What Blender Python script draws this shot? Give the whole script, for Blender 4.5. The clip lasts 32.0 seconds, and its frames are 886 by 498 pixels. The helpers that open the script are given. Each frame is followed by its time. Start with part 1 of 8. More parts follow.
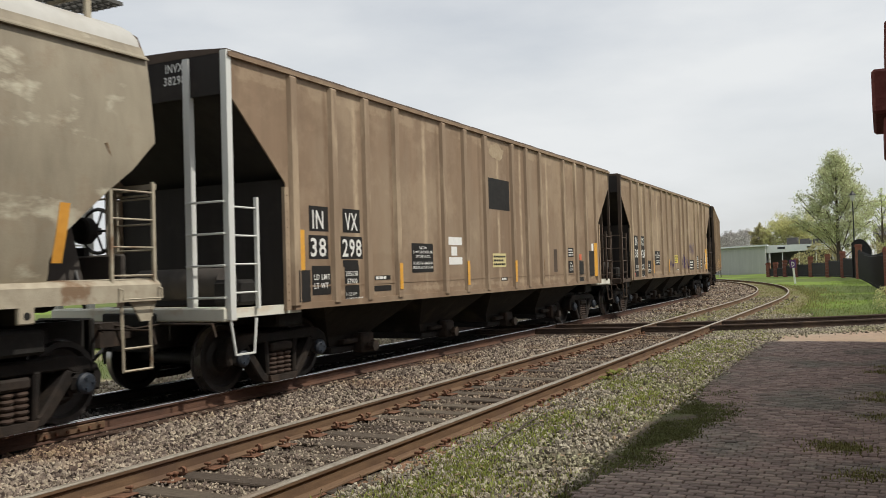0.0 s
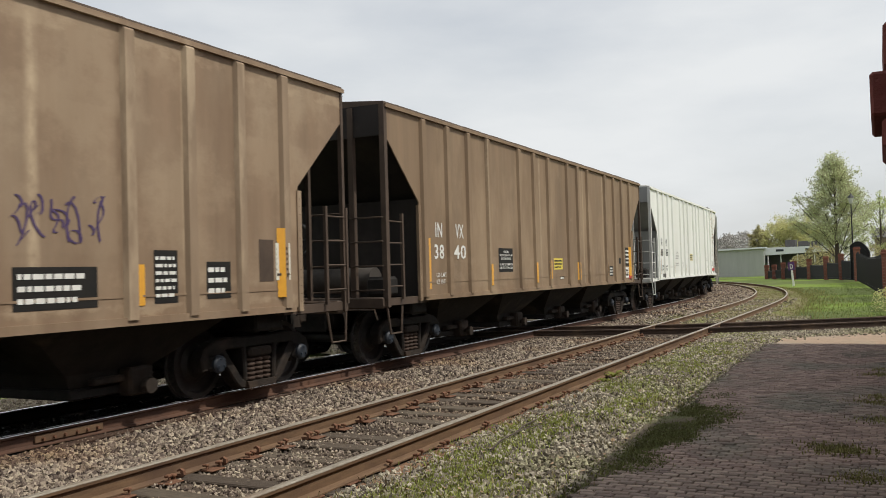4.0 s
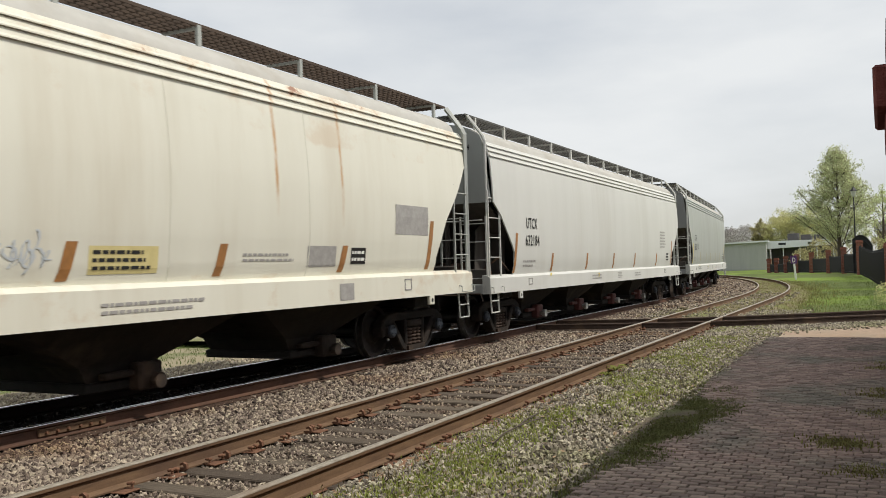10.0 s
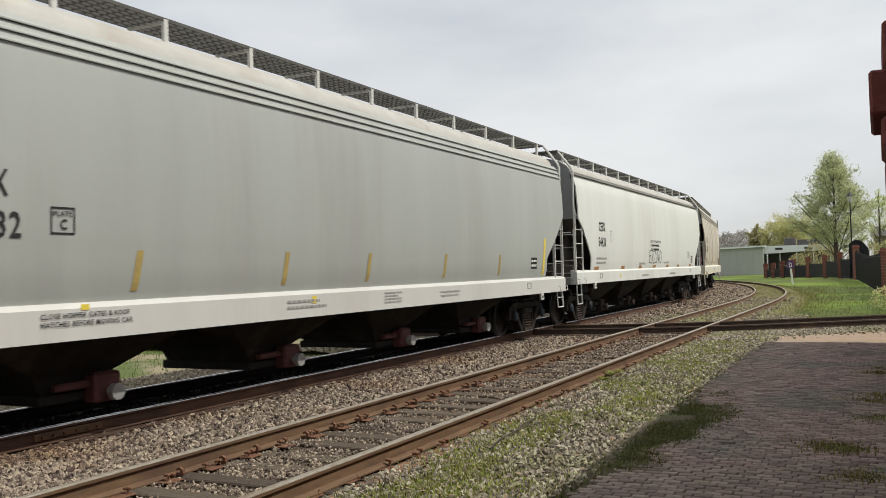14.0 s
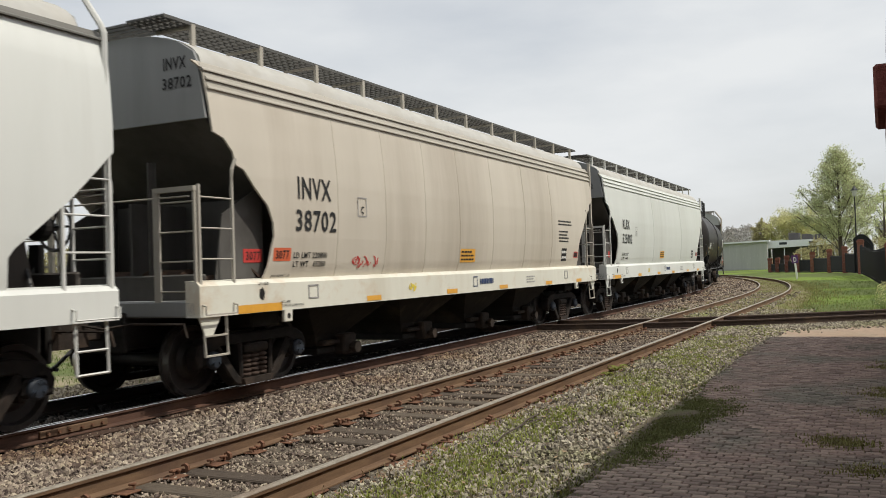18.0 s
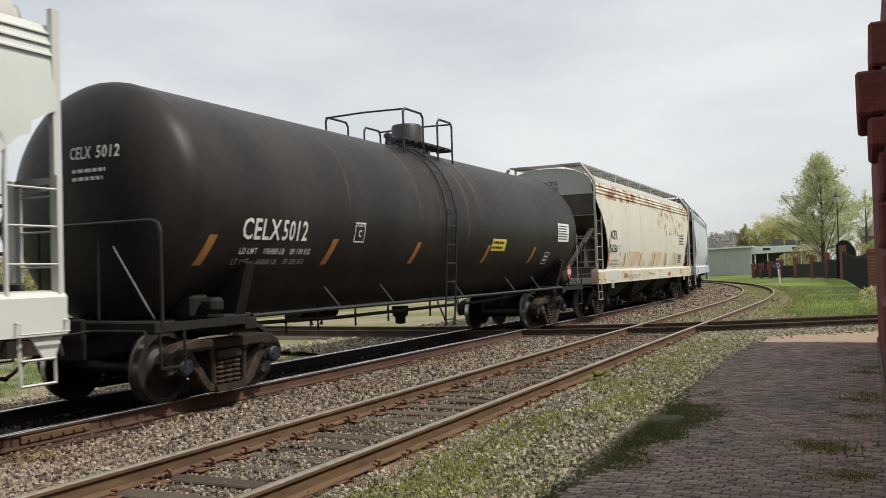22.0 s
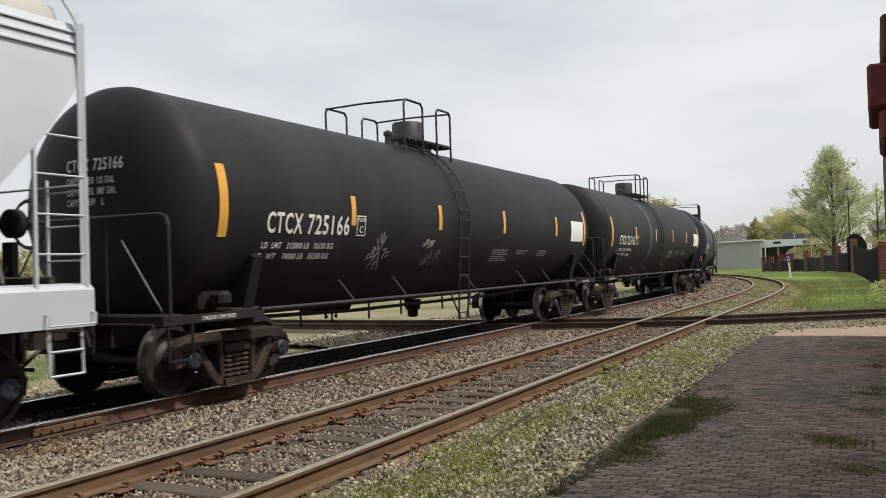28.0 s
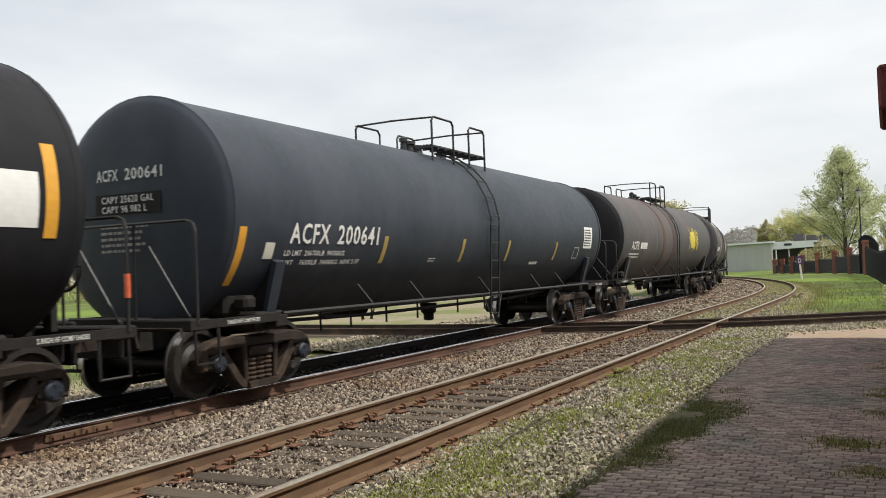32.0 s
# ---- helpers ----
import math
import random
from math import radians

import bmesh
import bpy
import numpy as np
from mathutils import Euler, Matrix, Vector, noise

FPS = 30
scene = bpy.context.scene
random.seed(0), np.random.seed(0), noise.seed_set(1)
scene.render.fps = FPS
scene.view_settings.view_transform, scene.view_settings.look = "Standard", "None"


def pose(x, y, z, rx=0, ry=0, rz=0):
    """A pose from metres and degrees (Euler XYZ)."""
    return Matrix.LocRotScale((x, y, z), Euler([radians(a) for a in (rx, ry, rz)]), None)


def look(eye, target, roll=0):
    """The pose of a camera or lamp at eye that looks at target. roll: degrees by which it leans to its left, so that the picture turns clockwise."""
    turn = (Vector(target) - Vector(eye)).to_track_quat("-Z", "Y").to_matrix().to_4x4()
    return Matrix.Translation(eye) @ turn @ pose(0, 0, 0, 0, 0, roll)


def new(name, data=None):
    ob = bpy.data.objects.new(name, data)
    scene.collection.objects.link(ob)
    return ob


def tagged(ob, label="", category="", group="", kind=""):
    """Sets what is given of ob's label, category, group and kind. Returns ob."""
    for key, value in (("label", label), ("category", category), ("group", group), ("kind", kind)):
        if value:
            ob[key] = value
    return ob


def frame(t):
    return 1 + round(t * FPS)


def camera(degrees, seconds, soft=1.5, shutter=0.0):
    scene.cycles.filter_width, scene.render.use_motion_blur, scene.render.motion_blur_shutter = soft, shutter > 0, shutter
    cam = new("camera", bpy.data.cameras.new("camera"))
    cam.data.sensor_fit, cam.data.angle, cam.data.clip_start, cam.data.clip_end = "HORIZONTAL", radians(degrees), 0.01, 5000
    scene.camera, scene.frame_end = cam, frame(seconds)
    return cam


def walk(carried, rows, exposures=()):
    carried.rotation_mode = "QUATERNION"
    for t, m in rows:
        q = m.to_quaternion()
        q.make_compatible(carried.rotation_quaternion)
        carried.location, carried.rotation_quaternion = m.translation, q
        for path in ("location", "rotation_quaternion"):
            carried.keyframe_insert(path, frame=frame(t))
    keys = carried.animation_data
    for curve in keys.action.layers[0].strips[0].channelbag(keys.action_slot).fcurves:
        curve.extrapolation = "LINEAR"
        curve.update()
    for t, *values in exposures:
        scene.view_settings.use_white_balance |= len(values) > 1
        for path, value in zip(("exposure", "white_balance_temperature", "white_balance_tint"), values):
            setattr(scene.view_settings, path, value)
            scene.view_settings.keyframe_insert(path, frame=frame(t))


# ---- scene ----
# A freight train passes a brick depot platform, crosses a diamond and comes out of a left-hand curve.
# x: across the tracks (the depot is at +x), y: along the tracks, z = 0: top of the main line's rails.
EYE = (0.0, 0.0, 1.53)
PATH = (
    (0, 91.45, 1.69, 26.57), (0.5, 91.40, 1.55, 26.57), (1, 91.47, 1.60, 26.52), (1.5, 91.54, 1.64, 26.51),
    (2, 91.56, 1.66, 26.53), (2.5, 91.60, 1.66, 26.53), (3, 91.60, 1.69, 26.54), (3.5, 91.60, 1.65, 26.51),
    (5.5, 91.48, 1.67, 26.43), (6, 91.47, 1.64, 26.43), (6.5, 91.46, 1.76, 26.50), (7, 91.47, 1.75, 26.58),
    (7.5, 91.49, 1.77, 26.62), (8, 91.50, 1.78, 26.53), (8.5, 91.47, 1.77, 26.52), (9, 91.39, 1.66, 26.52),
    (9.5, 91.31, 1.50, 26.57), (10, 91.19, 1.71, 26.62), (10.5, 91.06, 1.85, 26.73), (11, 90.94, 1.85, 26.68),
    (11.5, 90.83, 1.69, 26.51), (12, 91.05, 1.47, 26.19), (12.5, 91.30, 1.62, 26.12), (13, 91.40, 1.76, 26.26),
    (13.5, 91.42, 1.79, 26.27), (14, 91.49, 1.67, 26.43), (14.5, 91.54, 1.41, 26.42), (16.5, 91.42, 2.10, 26.60),
    (17, 91.44, 2.19, 26.68), (17.5, 91.31, 2.06, 26.68), (18, 91.22, 1.86, 26.68), (18.5, 91.14, 1.80, 26.71),
    (19, 91.26, 2.10, 26.73), (19.5, 91.35, 2.19, 26.77), (20, 91.39, 2.17, 26.69), (20.5, 91.17, 1.97, 26.58),
    (21, 91.12, 1.67, 26.18), (21.5, 91.34, 1.50, 25.68), (22, 91.51, 1.74, 25.73), (22.5, 91.49, 1.87, 26.04),
    (23, 91.44, 1.93, 26.21), (23.5, 91.36, 1.75, 26.16), (24, 91.33, 1.60, 26.14), (24.5, 91.33, 1.74, 26.31),
    (25, 91.33, 1.93, 26.39), (25.5, 91.36, 2.05, 26.41), (27.5, 91.09, 1.83, 26.32), (28, 91.11, 1.74, 26.32),
    (28.5, 91.30, 1.88, 26.37), (29, 91.37, 2.01, 26.52), (29.5, 91.38, 2.02, 26.65), (30, 91.31, 2.07, 26.55),
    (30.5, 91.30, 1.96, 26.62), (31, 91.35, 1.94, 26.86), (31.5, 91.33, 2.08, 26.95), (32, 91.40, 2.10, 26.95),
)
CLOUD = (8.25, 8.45, 8.55)
SUN_POWER = 3.4

EXPOSURES = [(0, 0.0), (6.4, 0.0), (7.0, 0.12), (8.4, 0.03), (21.9, 0.0), (22.5, 0.20), (23.2, 0.22), (24.0, 0.15), (24.8, 0.0), (28.0, 0.05), (28.8, 0.24), (32, 0.24)]

cam = camera(53.55, 32.0, soft=0.9, shutter=0.12)
walk(cam, [(t, pose(*EYE, rx, ry, rz)) for t, rx, ry, rz in PATH], EXPOSURES)

# ---- light ----
SUN_EL, SUN_AZ = radians(55), radians(8)  # azimuth from +x towards +y
world = bpy.data.worlds.new("world")
scene.world = world
world.use_nodes = True
wn, wl = world.node_tree.nodes, world.node_tree.links
bg = wn["Background"]
sky = wn.new("ShaderNodeTexSky")
sky.sky_type, sky.sun_disc, sky.sun_elevation, sky.sun_rotation = "NISHITA", False, SUN_EL, radians(90) - SUN_AZ
sky.air_density, sky.dust_density, sky.ozone_density = 1.0, 3.0, 1.0
sky_co = wn.new("ShaderNodeTexCoord")
sky_map = wn.new("ShaderNodeMapping")
sky_map.inputs["Scale"].default_value = (1.0, 1.0, 3.2)
sky_noise = wn.new("ShaderNodeTexNoise")
sky_noise.inputs["Scale"].default_value, sky_noise.inputs["Detail"].default_value = 2.1, 7
sky_noise.inputs["Roughness"].default_value = 0.52
sky_ramp = wn.new("ShaderNodeValToRGB")
sky_ramp.color_ramp.elements[0].position, sky_ramp.color_ramp.elements[1].position = 0.30, 0.62
sky_ramp.color_ramp.elements[0].color = (0.62, 0.62, 0.62, 1)
sky_ramp.color_ramp.elements[1].color = (0.97, 0.97, 0.97, 1)
cloud = wn.new("ShaderNodeRGB")
cloud.outputs[0].default_value = (*CLOUD, 1)
sky_mix = wn.new("ShaderNodeMix")
sky_mix.data_type = "RGBA"
wl.new(sky_co.outputs["Generated"], sky_map.inputs[0])
wl.new(sky_map.outputs[0], sky_noise.inputs["Vector"])
wl.new(sky_noise.outputs["Fac"], sky_ramp.inputs[0])
wl.new(sky_ramp.outputs[0], sky_mix.inputs[0])
wl.new(sky.outputs[0], sky_mix.inputs[6])
wl.new(cloud.outputs[0], sky_mix.inputs[7])
wl.new(sky_mix.outputs[2], bg.inputs[0])
bg.inputs[1].default_value = 0.1
sun = new("sun", bpy.data.lights.new("sun", "SUN"))
sun.data.energy, sun.data.angle, sun.data.color = SUN_POWER, radians(0.6), (1.0, 0.945, 0.85)
sun.matrix_world = look((math.cos(SUN_EL) * math.cos(SUN_AZ) * 50, math.cos(SUN_EL) * math.sin(SUN_AZ) * 50, math.sin(SUN_EL) * 50), (0, 0, 0))


# ---- materials ----
def mat(name, c1, c2=None, rough=0.6, metal=0.0, scale=5.0, stretch=(1, 1, 1), bump=0.15, bscale=40.0,
        c3=None, s3=0.7, lo=0.5, hi=0.7, st3=(1, 1, 1), rnd=0.0, island=0.0, spec=0.5, detail=6.0):
    """Two scales of colour (c1 to c2 by fine noise, c3 in patches), fine relief, and a chance tone per object or per island."""
    m = bpy.data.materials.new(name)
    m.use_nodes = True
    n, l = m.node_tree.nodes, m.node_tree.links
    bs = n["Principled BSDF"]
    co = n.new("ShaderNodeTexCoord")

    def noisy(sc, st, det=detail):
        mp, no = n.new("ShaderNodeMapping"), n.new("ShaderNodeTexNoise")
        mp.inputs["Scale"].default_value = st
        no.inputs["Scale"].default_value, no.inputs["Detail"].default_value = sc, det
        no.inputs["Roughness"].default_value = 0.6
        l.new(co.outputs["Object"], mp.inputs[0])
        l.new(mp.outputs[0], no.inputs["Vector"])
        return no.outputs["Fac"]

    def ramped(fac, a, b):
        r = n.new("ShaderNodeMapRange")
        r.inputs[1].default_value, r.inputs[2].default_value = a, b
        l.new(fac, r.inputs[0])
        return r.outputs[0]

    def mixed(fac, a, b, blend="MIX"):
        x = n.new("ShaderNodeMix")
        x.data_type, x.blend_type = "RGBA", blend
        for sock, v in ((x.inputs[0], fac), (x.inputs[6], a), (x.inputs[7], b)):
            if isinstance(v, bpy.types.NodeSocket):
                l.new(v, sock)
            else:
                sock.default_value = v if isinstance(v, float) else (*v, 1)
        return x.outputs[2]

    col = mixed(ramped(noisy(scale, stretch), 0.3, 0.7), c1, c2 or tuple(v * 0.78 for v in c1))
    if c3:
        col = mixed(ramped(noisy(s3, st3, 8.0), lo, hi), col, c3)
    for amount, kind in ((rnd, "OBJ"), (island, "ISL")):
        if amount:
            src = n.new("ShaderNodeObjectInfo").outputs["Random"] if kind == "OBJ" else n.new("ShaderNodeNewGeometry").outputs["Random Per Island"]
            hs = n.new("ShaderNodeHueSaturation")
            l.new(ramped_out(n, l, src, 1 - amount, 1 + amount), hs.inputs["Value"])
            l.new(ramped_out(n, l, src, 0.5 - amount * 0.03, 0.5 + amount * 0.03), hs.inputs["Hue"])
            l.new(col, hs.inputs["Color"])
            col = hs.outputs[0]
    l.new(col, bs.inputs["Base Color"])
    l.new(ramped_out(n, l, noisy(scale * 3, stretch), max(0.02, rough - 0.12), min(1, rough + 0.12)), bs.inputs["Roughness"])
    bs.inputs["Metallic"].default_value = metal
    bs.inputs["Specular IOR Level"].default_value = spec
    if bump:
        b = n.new("ShaderNodeBump")
        b.inputs["Strength"].default_value, b.inputs["Distance"].default_value = bump, 0.02
        l.new(noisy(bscale, (1, 1, 1)), b.inputs["Height"])
        l.new(b.outputs[0], bs.inputs["Normal"])
    return m


def ramped_out(n, l, src, a, b):
    r = n.new("ShaderNodeMapRange")
    r.inputs[3].default_value, r.inputs[4].default_value = a, b
    l.new(src, r.inputs[0])
    return r.outputs[0]


def leafy(m, amount=0.45):
    """Lets light through the leaves."""
    n, l = m.node_tree.nodes, m.node_tree.links
    bs, tr, mx = n["Principled BSDF"], n.new("ShaderNodeBsdfTranslucent"), n.new("ShaderNodeMixShader")
    l.new(bs.inputs["Base Color"].links[0].from_socket, tr.inputs["Color"])
    mx.inputs[0].default_value = amount
    l.new(bs.outputs[0], mx.inputs[1])
    l.new(tr.outputs[0], mx.inputs[2])
    l.new(mx.outputs[0], n["Material Output"].inputs["Surface"])
    return m


def rusted(m, patches=(), runs=(), rust=(0.235, 0.082, 0.036), halo=(0.46, 0.28, 0.135)):
    """Rust on paint: patches (z0, z1, y0, y1, scale, threshold, strength, only_halo) and thin runs down the side (y, width, z0, z1)."""
    n, l = m.node_tree.nodes, m.node_tree.links
    sock = n["Principled BSDF"].inputs["Base Color"]
    col = sock.links[0].from_socket
    co = n.new("ShaderNodeTexCoord").outputs["Object"]
    sep = n.new("ShaderNodeSeparateXYZ")
    l.new(co, sep.inputs[0])

    def math_node(op, a, b):
        x = n.new("ShaderNodeMath")
        x.operation = op
        for s, v in zip(x.inputs, (a, b)):
            if isinstance(v, bpy.types.NodeSocket):
                l.new(v, s)
            else:
                s.default_value = v
        return x.outputs[0]

    def ramp(v, a, b):
        r = n.new("ShaderNodeMapRange")
        r.inputs[1].default_value, r.inputs[2].default_value = a, b
        l.new(v, r.inputs[0])
        return r.outputs[0]

    def grain(scale, stretch):
        mp, no = n.new("ShaderNodeMapping"), n.new("ShaderNodeTexNoise")
        mp.inputs["Scale"].default_value = stretch
        no.inputs["Scale"].default_value, no.inputs["Detail"].default_value, no.inputs["Roughness"].default_value = scale, 9, 0.68
        l.new(co, mp.inputs[0])
        l.new(mp.outputs[0], no.inputs["Vector"])
        return no.outputs["Fac"]

    def over(base, fac, c):
        x = n.new("ShaderNodeMix")
        x.data_type = "RGBA"
        l.new(fac, x.inputs[0])
        l.new(base, x.inputs[6])
        x.inputs[7].default_value = (*c, 1)
        return x.outputs[2]

    def window(v, a, b, soft):
        return math_node("MULTIPLY", ramp(v, a - soft, a + soft), ramp(v, b + soft, b - soft))

    for z0, z1, y0, y1, scale, thr, strength, only_halo in patches:
        g = grain(scale, (1, 0.7, 0.9))
        w = math_node("MULTIPLY", window(sep.outputs[2], z0, z1, 0.09), window(sep.outputs[1], y0, y1, 0.4))
        k = math_node("ADD", g, math_node("MULTIPLY", math_node("SUBTRACT", w, 1.0), 0.35))
        col = over(col, math_node("MULTIPLY", ramp(k, thr - 0.09, thr + 0.02), 0.55 * strength), halo)
        if not only_halo:
            col = over(col, math_node("MULTIPLY", ramp(k, thr, thr + 0.035), strength), rust)
    for y, width, z0, z1 in runs:
        wob = math_node("MULTIPLY", math_node("SUBTRACT", grain(1.2, (0.1, 0.1, 1)), 0.5), 0.12)
        d = math_node("ABSOLUTE", math_node("ADD", math_node("SUBTRACT", sep.outputs[1], y), wob), 0.0)
        k = math_node("MULTIPLY", ramp(d, width * 1.6, width * 0.2), window(sep.outputs[2], z0, z1, 0.25))
        k = math_node("MULTIPLY", k, ramp(grain(6, (1, 1, 0.5)), 0.32, 0.58))
        col = over(col, k, halo)
    l.new(col, sock)
    return m


V = (1, 1, 0.12)  # streaks that run down a wall
M = {
    "brown": mat("brown_paint", (0.262, 0.183, 0.119), (0.188, 0.129, 0.084), 0.7, scale=2.2, stretch=V, bump=0.06, c3=(0.305, 0.238, 0.164), s3=0.6, lo=0.48, hi=0.75, st3=(1, 1, 0.5), spec=0.25),
    "brown_rib": mat("dusty_brown_rib", (0.295, 0.218, 0.148), (0.222, 0.162, 0.110), 0.75, scale=3.0, stretch=(1, 1, 0.25), bump=0.12, c3=(0.44, 0.345, 0.235), s3=1.6, lo=0.50, hi=0.66, st3=(1, 1, 0.3), spec=0.2),
    "brown_red": mat("dull_red_brown_paint", (0.246, 0.172, 0.108), (0.172, 0.120, 0.077), 0.7, scale=2.2, stretch=V, bump=0.06, c3=(0.33, 0.245, 0.158), s3=0.6, lo=0.50, hi=0.75, st3=(1, 1, 0.5), spec=0.25),
    "brown_pale": mat("bare_patch_on_brown_paint", (0.40, 0.325, 0.225), (0.30, 0.225, 0.145), 0.8, scale=9, bump=0.1, spec=0.2),
    "brown_dark": mat("dark_brown_paint", (0.090, 0.064, 0.047), (0.060, 0.043, 0.033), 0.75, scale=3, bump=0.1, spec=0.25),
    "white": mat("white_paint", (0.64, 0.65, 0.615), (0.585, 0.595, 0.56), 0.5, scale=1.5, stretch=V, bump=0.03, c3=(0.50, 0.495, 0.455), s3=0.8, lo=0.55, hi=0.85, st3=V),
    "dull_white": mat("dull_greenish_white_paint", (0.565, 0.580, 0.545), (0.515, 0.528, 0.495), 0.5, scale=1.5, stretch=V, bump=0.03, c3=(0.45, 0.452, 0.415), s3=0.8, lo=0.55, hi=0.85, st3=V),
    "cream": mat("cream_paint", (0.675, 0.665, 0.575), (0.62, 0.605, 0.515), 0.5, scale=1.3, stretch=V, bump=0.03, c3=(0.50, 0.45, 0.35), s3=0.7, lo=0.55, hi=0.85, st3=V),
    "beige": mat("beige_paint", (0.535, 0.485, 0.405), (0.475, 0.430, 0.355), 0.5, scale=1.2, stretch=V, bump=0.03, c3=(0.36, 0.31, 0.245), s3=0.9, lo=0.47, hi=0.80, st3=V),
    "grey": mat("grey_paint", (0.365, 0.382, 0.358), (0.325, 0.340, 0.318), 0.5, scale=1.2, stretch=V, bump=0.03, c3=(0.29, 0.285, 0.265), s3=0.8, lo=0.55, hi=0.85, st3=V),
    "lightgrey": mat("light_grey_paint", (0.565, 0.565, 0.535), (0.52, 0.52, 0.49), 0.5, scale=1.2, stretch=V, bump=0.03, c3=(0.45, 0.44, 0.40), s3=0.8, lo=0.55, hi=0.85, st3=V),
    "bluewhite": mat("bluish_grey_paint", (0.49, 0.525, 0.55), (0.45, 0.485, 0.51), 0.5, scale=1.2, stretch=V, bump=0.03, c3=(0.40, 0.42, 0.43), s3=0.8, lo=0.55, hi=0.85, st3=V),
    "rusty": mat("rust_stained_white_paint", (0.585, 0.575, 0.495), (0.525, 0.51, 0.435), 0.6, scale=1.3, stretch=V, bump=0.08, c3=(0.36, 0.20, 0.09), s3=1.1, lo=0.67, hi=0.73, st3=(1, 0.8, 0.6)),
    "weathered": mat("weathered_hopper_paint", (0.290, 0.250, 0.178), (0.190, 0.160, 0.112), 0.7, scale=2.4, stretch=(1, 1, 0.35), bump=0.1, c3=(0.42, 0.385, 0.29), s3=1.5, lo=0.55, hi=0.62, st3=(1, 0.6, 1.3)),
    # The black tone holds the shade inside the brown cars' ends.
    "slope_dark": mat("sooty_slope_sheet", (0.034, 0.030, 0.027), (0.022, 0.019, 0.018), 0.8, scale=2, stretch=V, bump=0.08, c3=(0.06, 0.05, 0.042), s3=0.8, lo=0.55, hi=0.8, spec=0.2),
    "band_dark": mat("dark_grey_roof_band", (0.155, 0.148, 0.132), (0.115, 0.110, 0.098), 0.65, scale=2.5, stretch=(1, 0.3, 1), bump=0.05, spec=0.25),
    "band_tan": mat("tan_grey_roof_band", (0.40, 0.372, 0.318), (0.34, 0.315, 0.27), 0.6, scale=2.5, stretch=(1, 0.3, 1), bump=0.05, spec=0.3),
    "roofdust": mat("dusty_roof_paint", (0.44, 0.43, 0.395), (0.37, 0.36, 0.33), 0.65, scale=2.5, bump=0.06, c3=(0.33, 0.30, 0.25), s3=0.9, lo=0.5, hi=0.75),
    "brownblack": mat("brownish_black_tank_paint", (0.020, 0.0170, 0.016), (0.0135, 0.0118, 0.0112), 0.45, scale=2.5, bump=0.03, c3=(0.048, 0.041, 0.037), s3=0.5, lo=0.5, hi=0.85, st3=(1, 1, 0.4), spec=0.2),
    # Car ends face away from the sun; their shade is in this grey.
    "endgrey": mat("dark_grey_end_paint", (0.265, 0.27, 0.265), (0.21, 0.213, 0.21), 0.6, scale=2, stretch=V, bump=0.05),
    "black": mat("black_tank_paint", (0.0195, 0.0195, 0.0225), (0.0145, 0.0145, 0.0165), 0.55, scale=2.5, bump=0.03, c3=(0.035, 0.034, 0.035), s3=0.5, lo=0.5, hi=0.85, st3=(1, 1, 0.4), spec=0.14),
    "bluegrey": mat("faded_black_tank_paint", (0.040, 0.048, 0.060), (0.029, 0.035, 0.045), 0.50, scale=2.5, bump=0.03, c3=(0.064, 0.070, 0.084), s3=0.5, lo=0.5, hi=0.85, st3=(1, 1, 0.4), spec=0.2),
    "dustgrey": mat("dusty_grey_tank_paint", (0.080, 0.077, 0.077), (0.056, 0.053, 0.053), 0.6, scale=2.5, stretch=V, bump=0.03, c3=(0.105, 0.087, 0.083), s3=0.6, lo=0.48, hi=0.7, st3=(1, 1, 0.4), spec=0.25),
    "rust_band": mat("rusty_red_band", (0.135, 0.070, 0.052), (0.085, 0.045, 0.036), 0.75, scale=4, stretch=V, bump=0.1, spec=0.2),
    "rustgrime": mat("rusty_grime", (0.085, 0.052, 0.036), (0.038, 0.028, 0.022), 0.85, scale=6, bump=0.3, c3=(0.13, 0.075, 0.045), s3=2.5, lo=0.52, hi=0.66, spec=0.2),
    # Underframe and bay colours are deepened for the shade below the cars.
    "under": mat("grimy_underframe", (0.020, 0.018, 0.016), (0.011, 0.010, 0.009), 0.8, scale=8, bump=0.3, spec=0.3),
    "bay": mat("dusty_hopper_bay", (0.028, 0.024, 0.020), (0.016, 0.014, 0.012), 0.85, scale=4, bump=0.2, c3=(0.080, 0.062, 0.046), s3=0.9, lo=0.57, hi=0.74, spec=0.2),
    # Shade beneath the car ends is put into these two slope-sheet tones.
    "slope": mat("grimy_slope_sheet", (0.085, 0.075, 0.066), (0.050, 0.044, 0.039), 0.78, scale=2, stretch=V, bump=0.08, c3=(0.13, 0.115, 0.098), s3=0.8, lo=0.55, hi=0.8, spec=0.25),
    "slope_grey": mat("dull_grey_slope_sheet", (0.105, 0.100, 0.092), (0.070, 0.066, 0.060), 0.75, scale=2, stretch=V, bump=0.06, c3=(0.045, 0.040, 0.036), s3=0.8, lo=0.5, hi=0.75, spec=0.25),
    "weathered_sill": mat("rust_stained_cream_sill", (0.42, 0.375, 0.285), (0.30, 0.26, 0.195), 0.75, scale=5, bump=0.2, c3=(0.20, 0.135, 0.085), s3=2.2, lo=0.52, hi=0.62, spec=0.2),
    # Hopper trucks' darker copy of the cast steel, sill shade in its colour.
    "truck_dark": mat("grimy_cast_steel", (0.020, 0.016, 0.014), (0.010, 0.009, 0.008), 0.8, scale=5, bump=0.35, c3=(0.045, 0.033, 0.025), s3=2.2, lo=0.54, hi=0.74, spec=0.2),
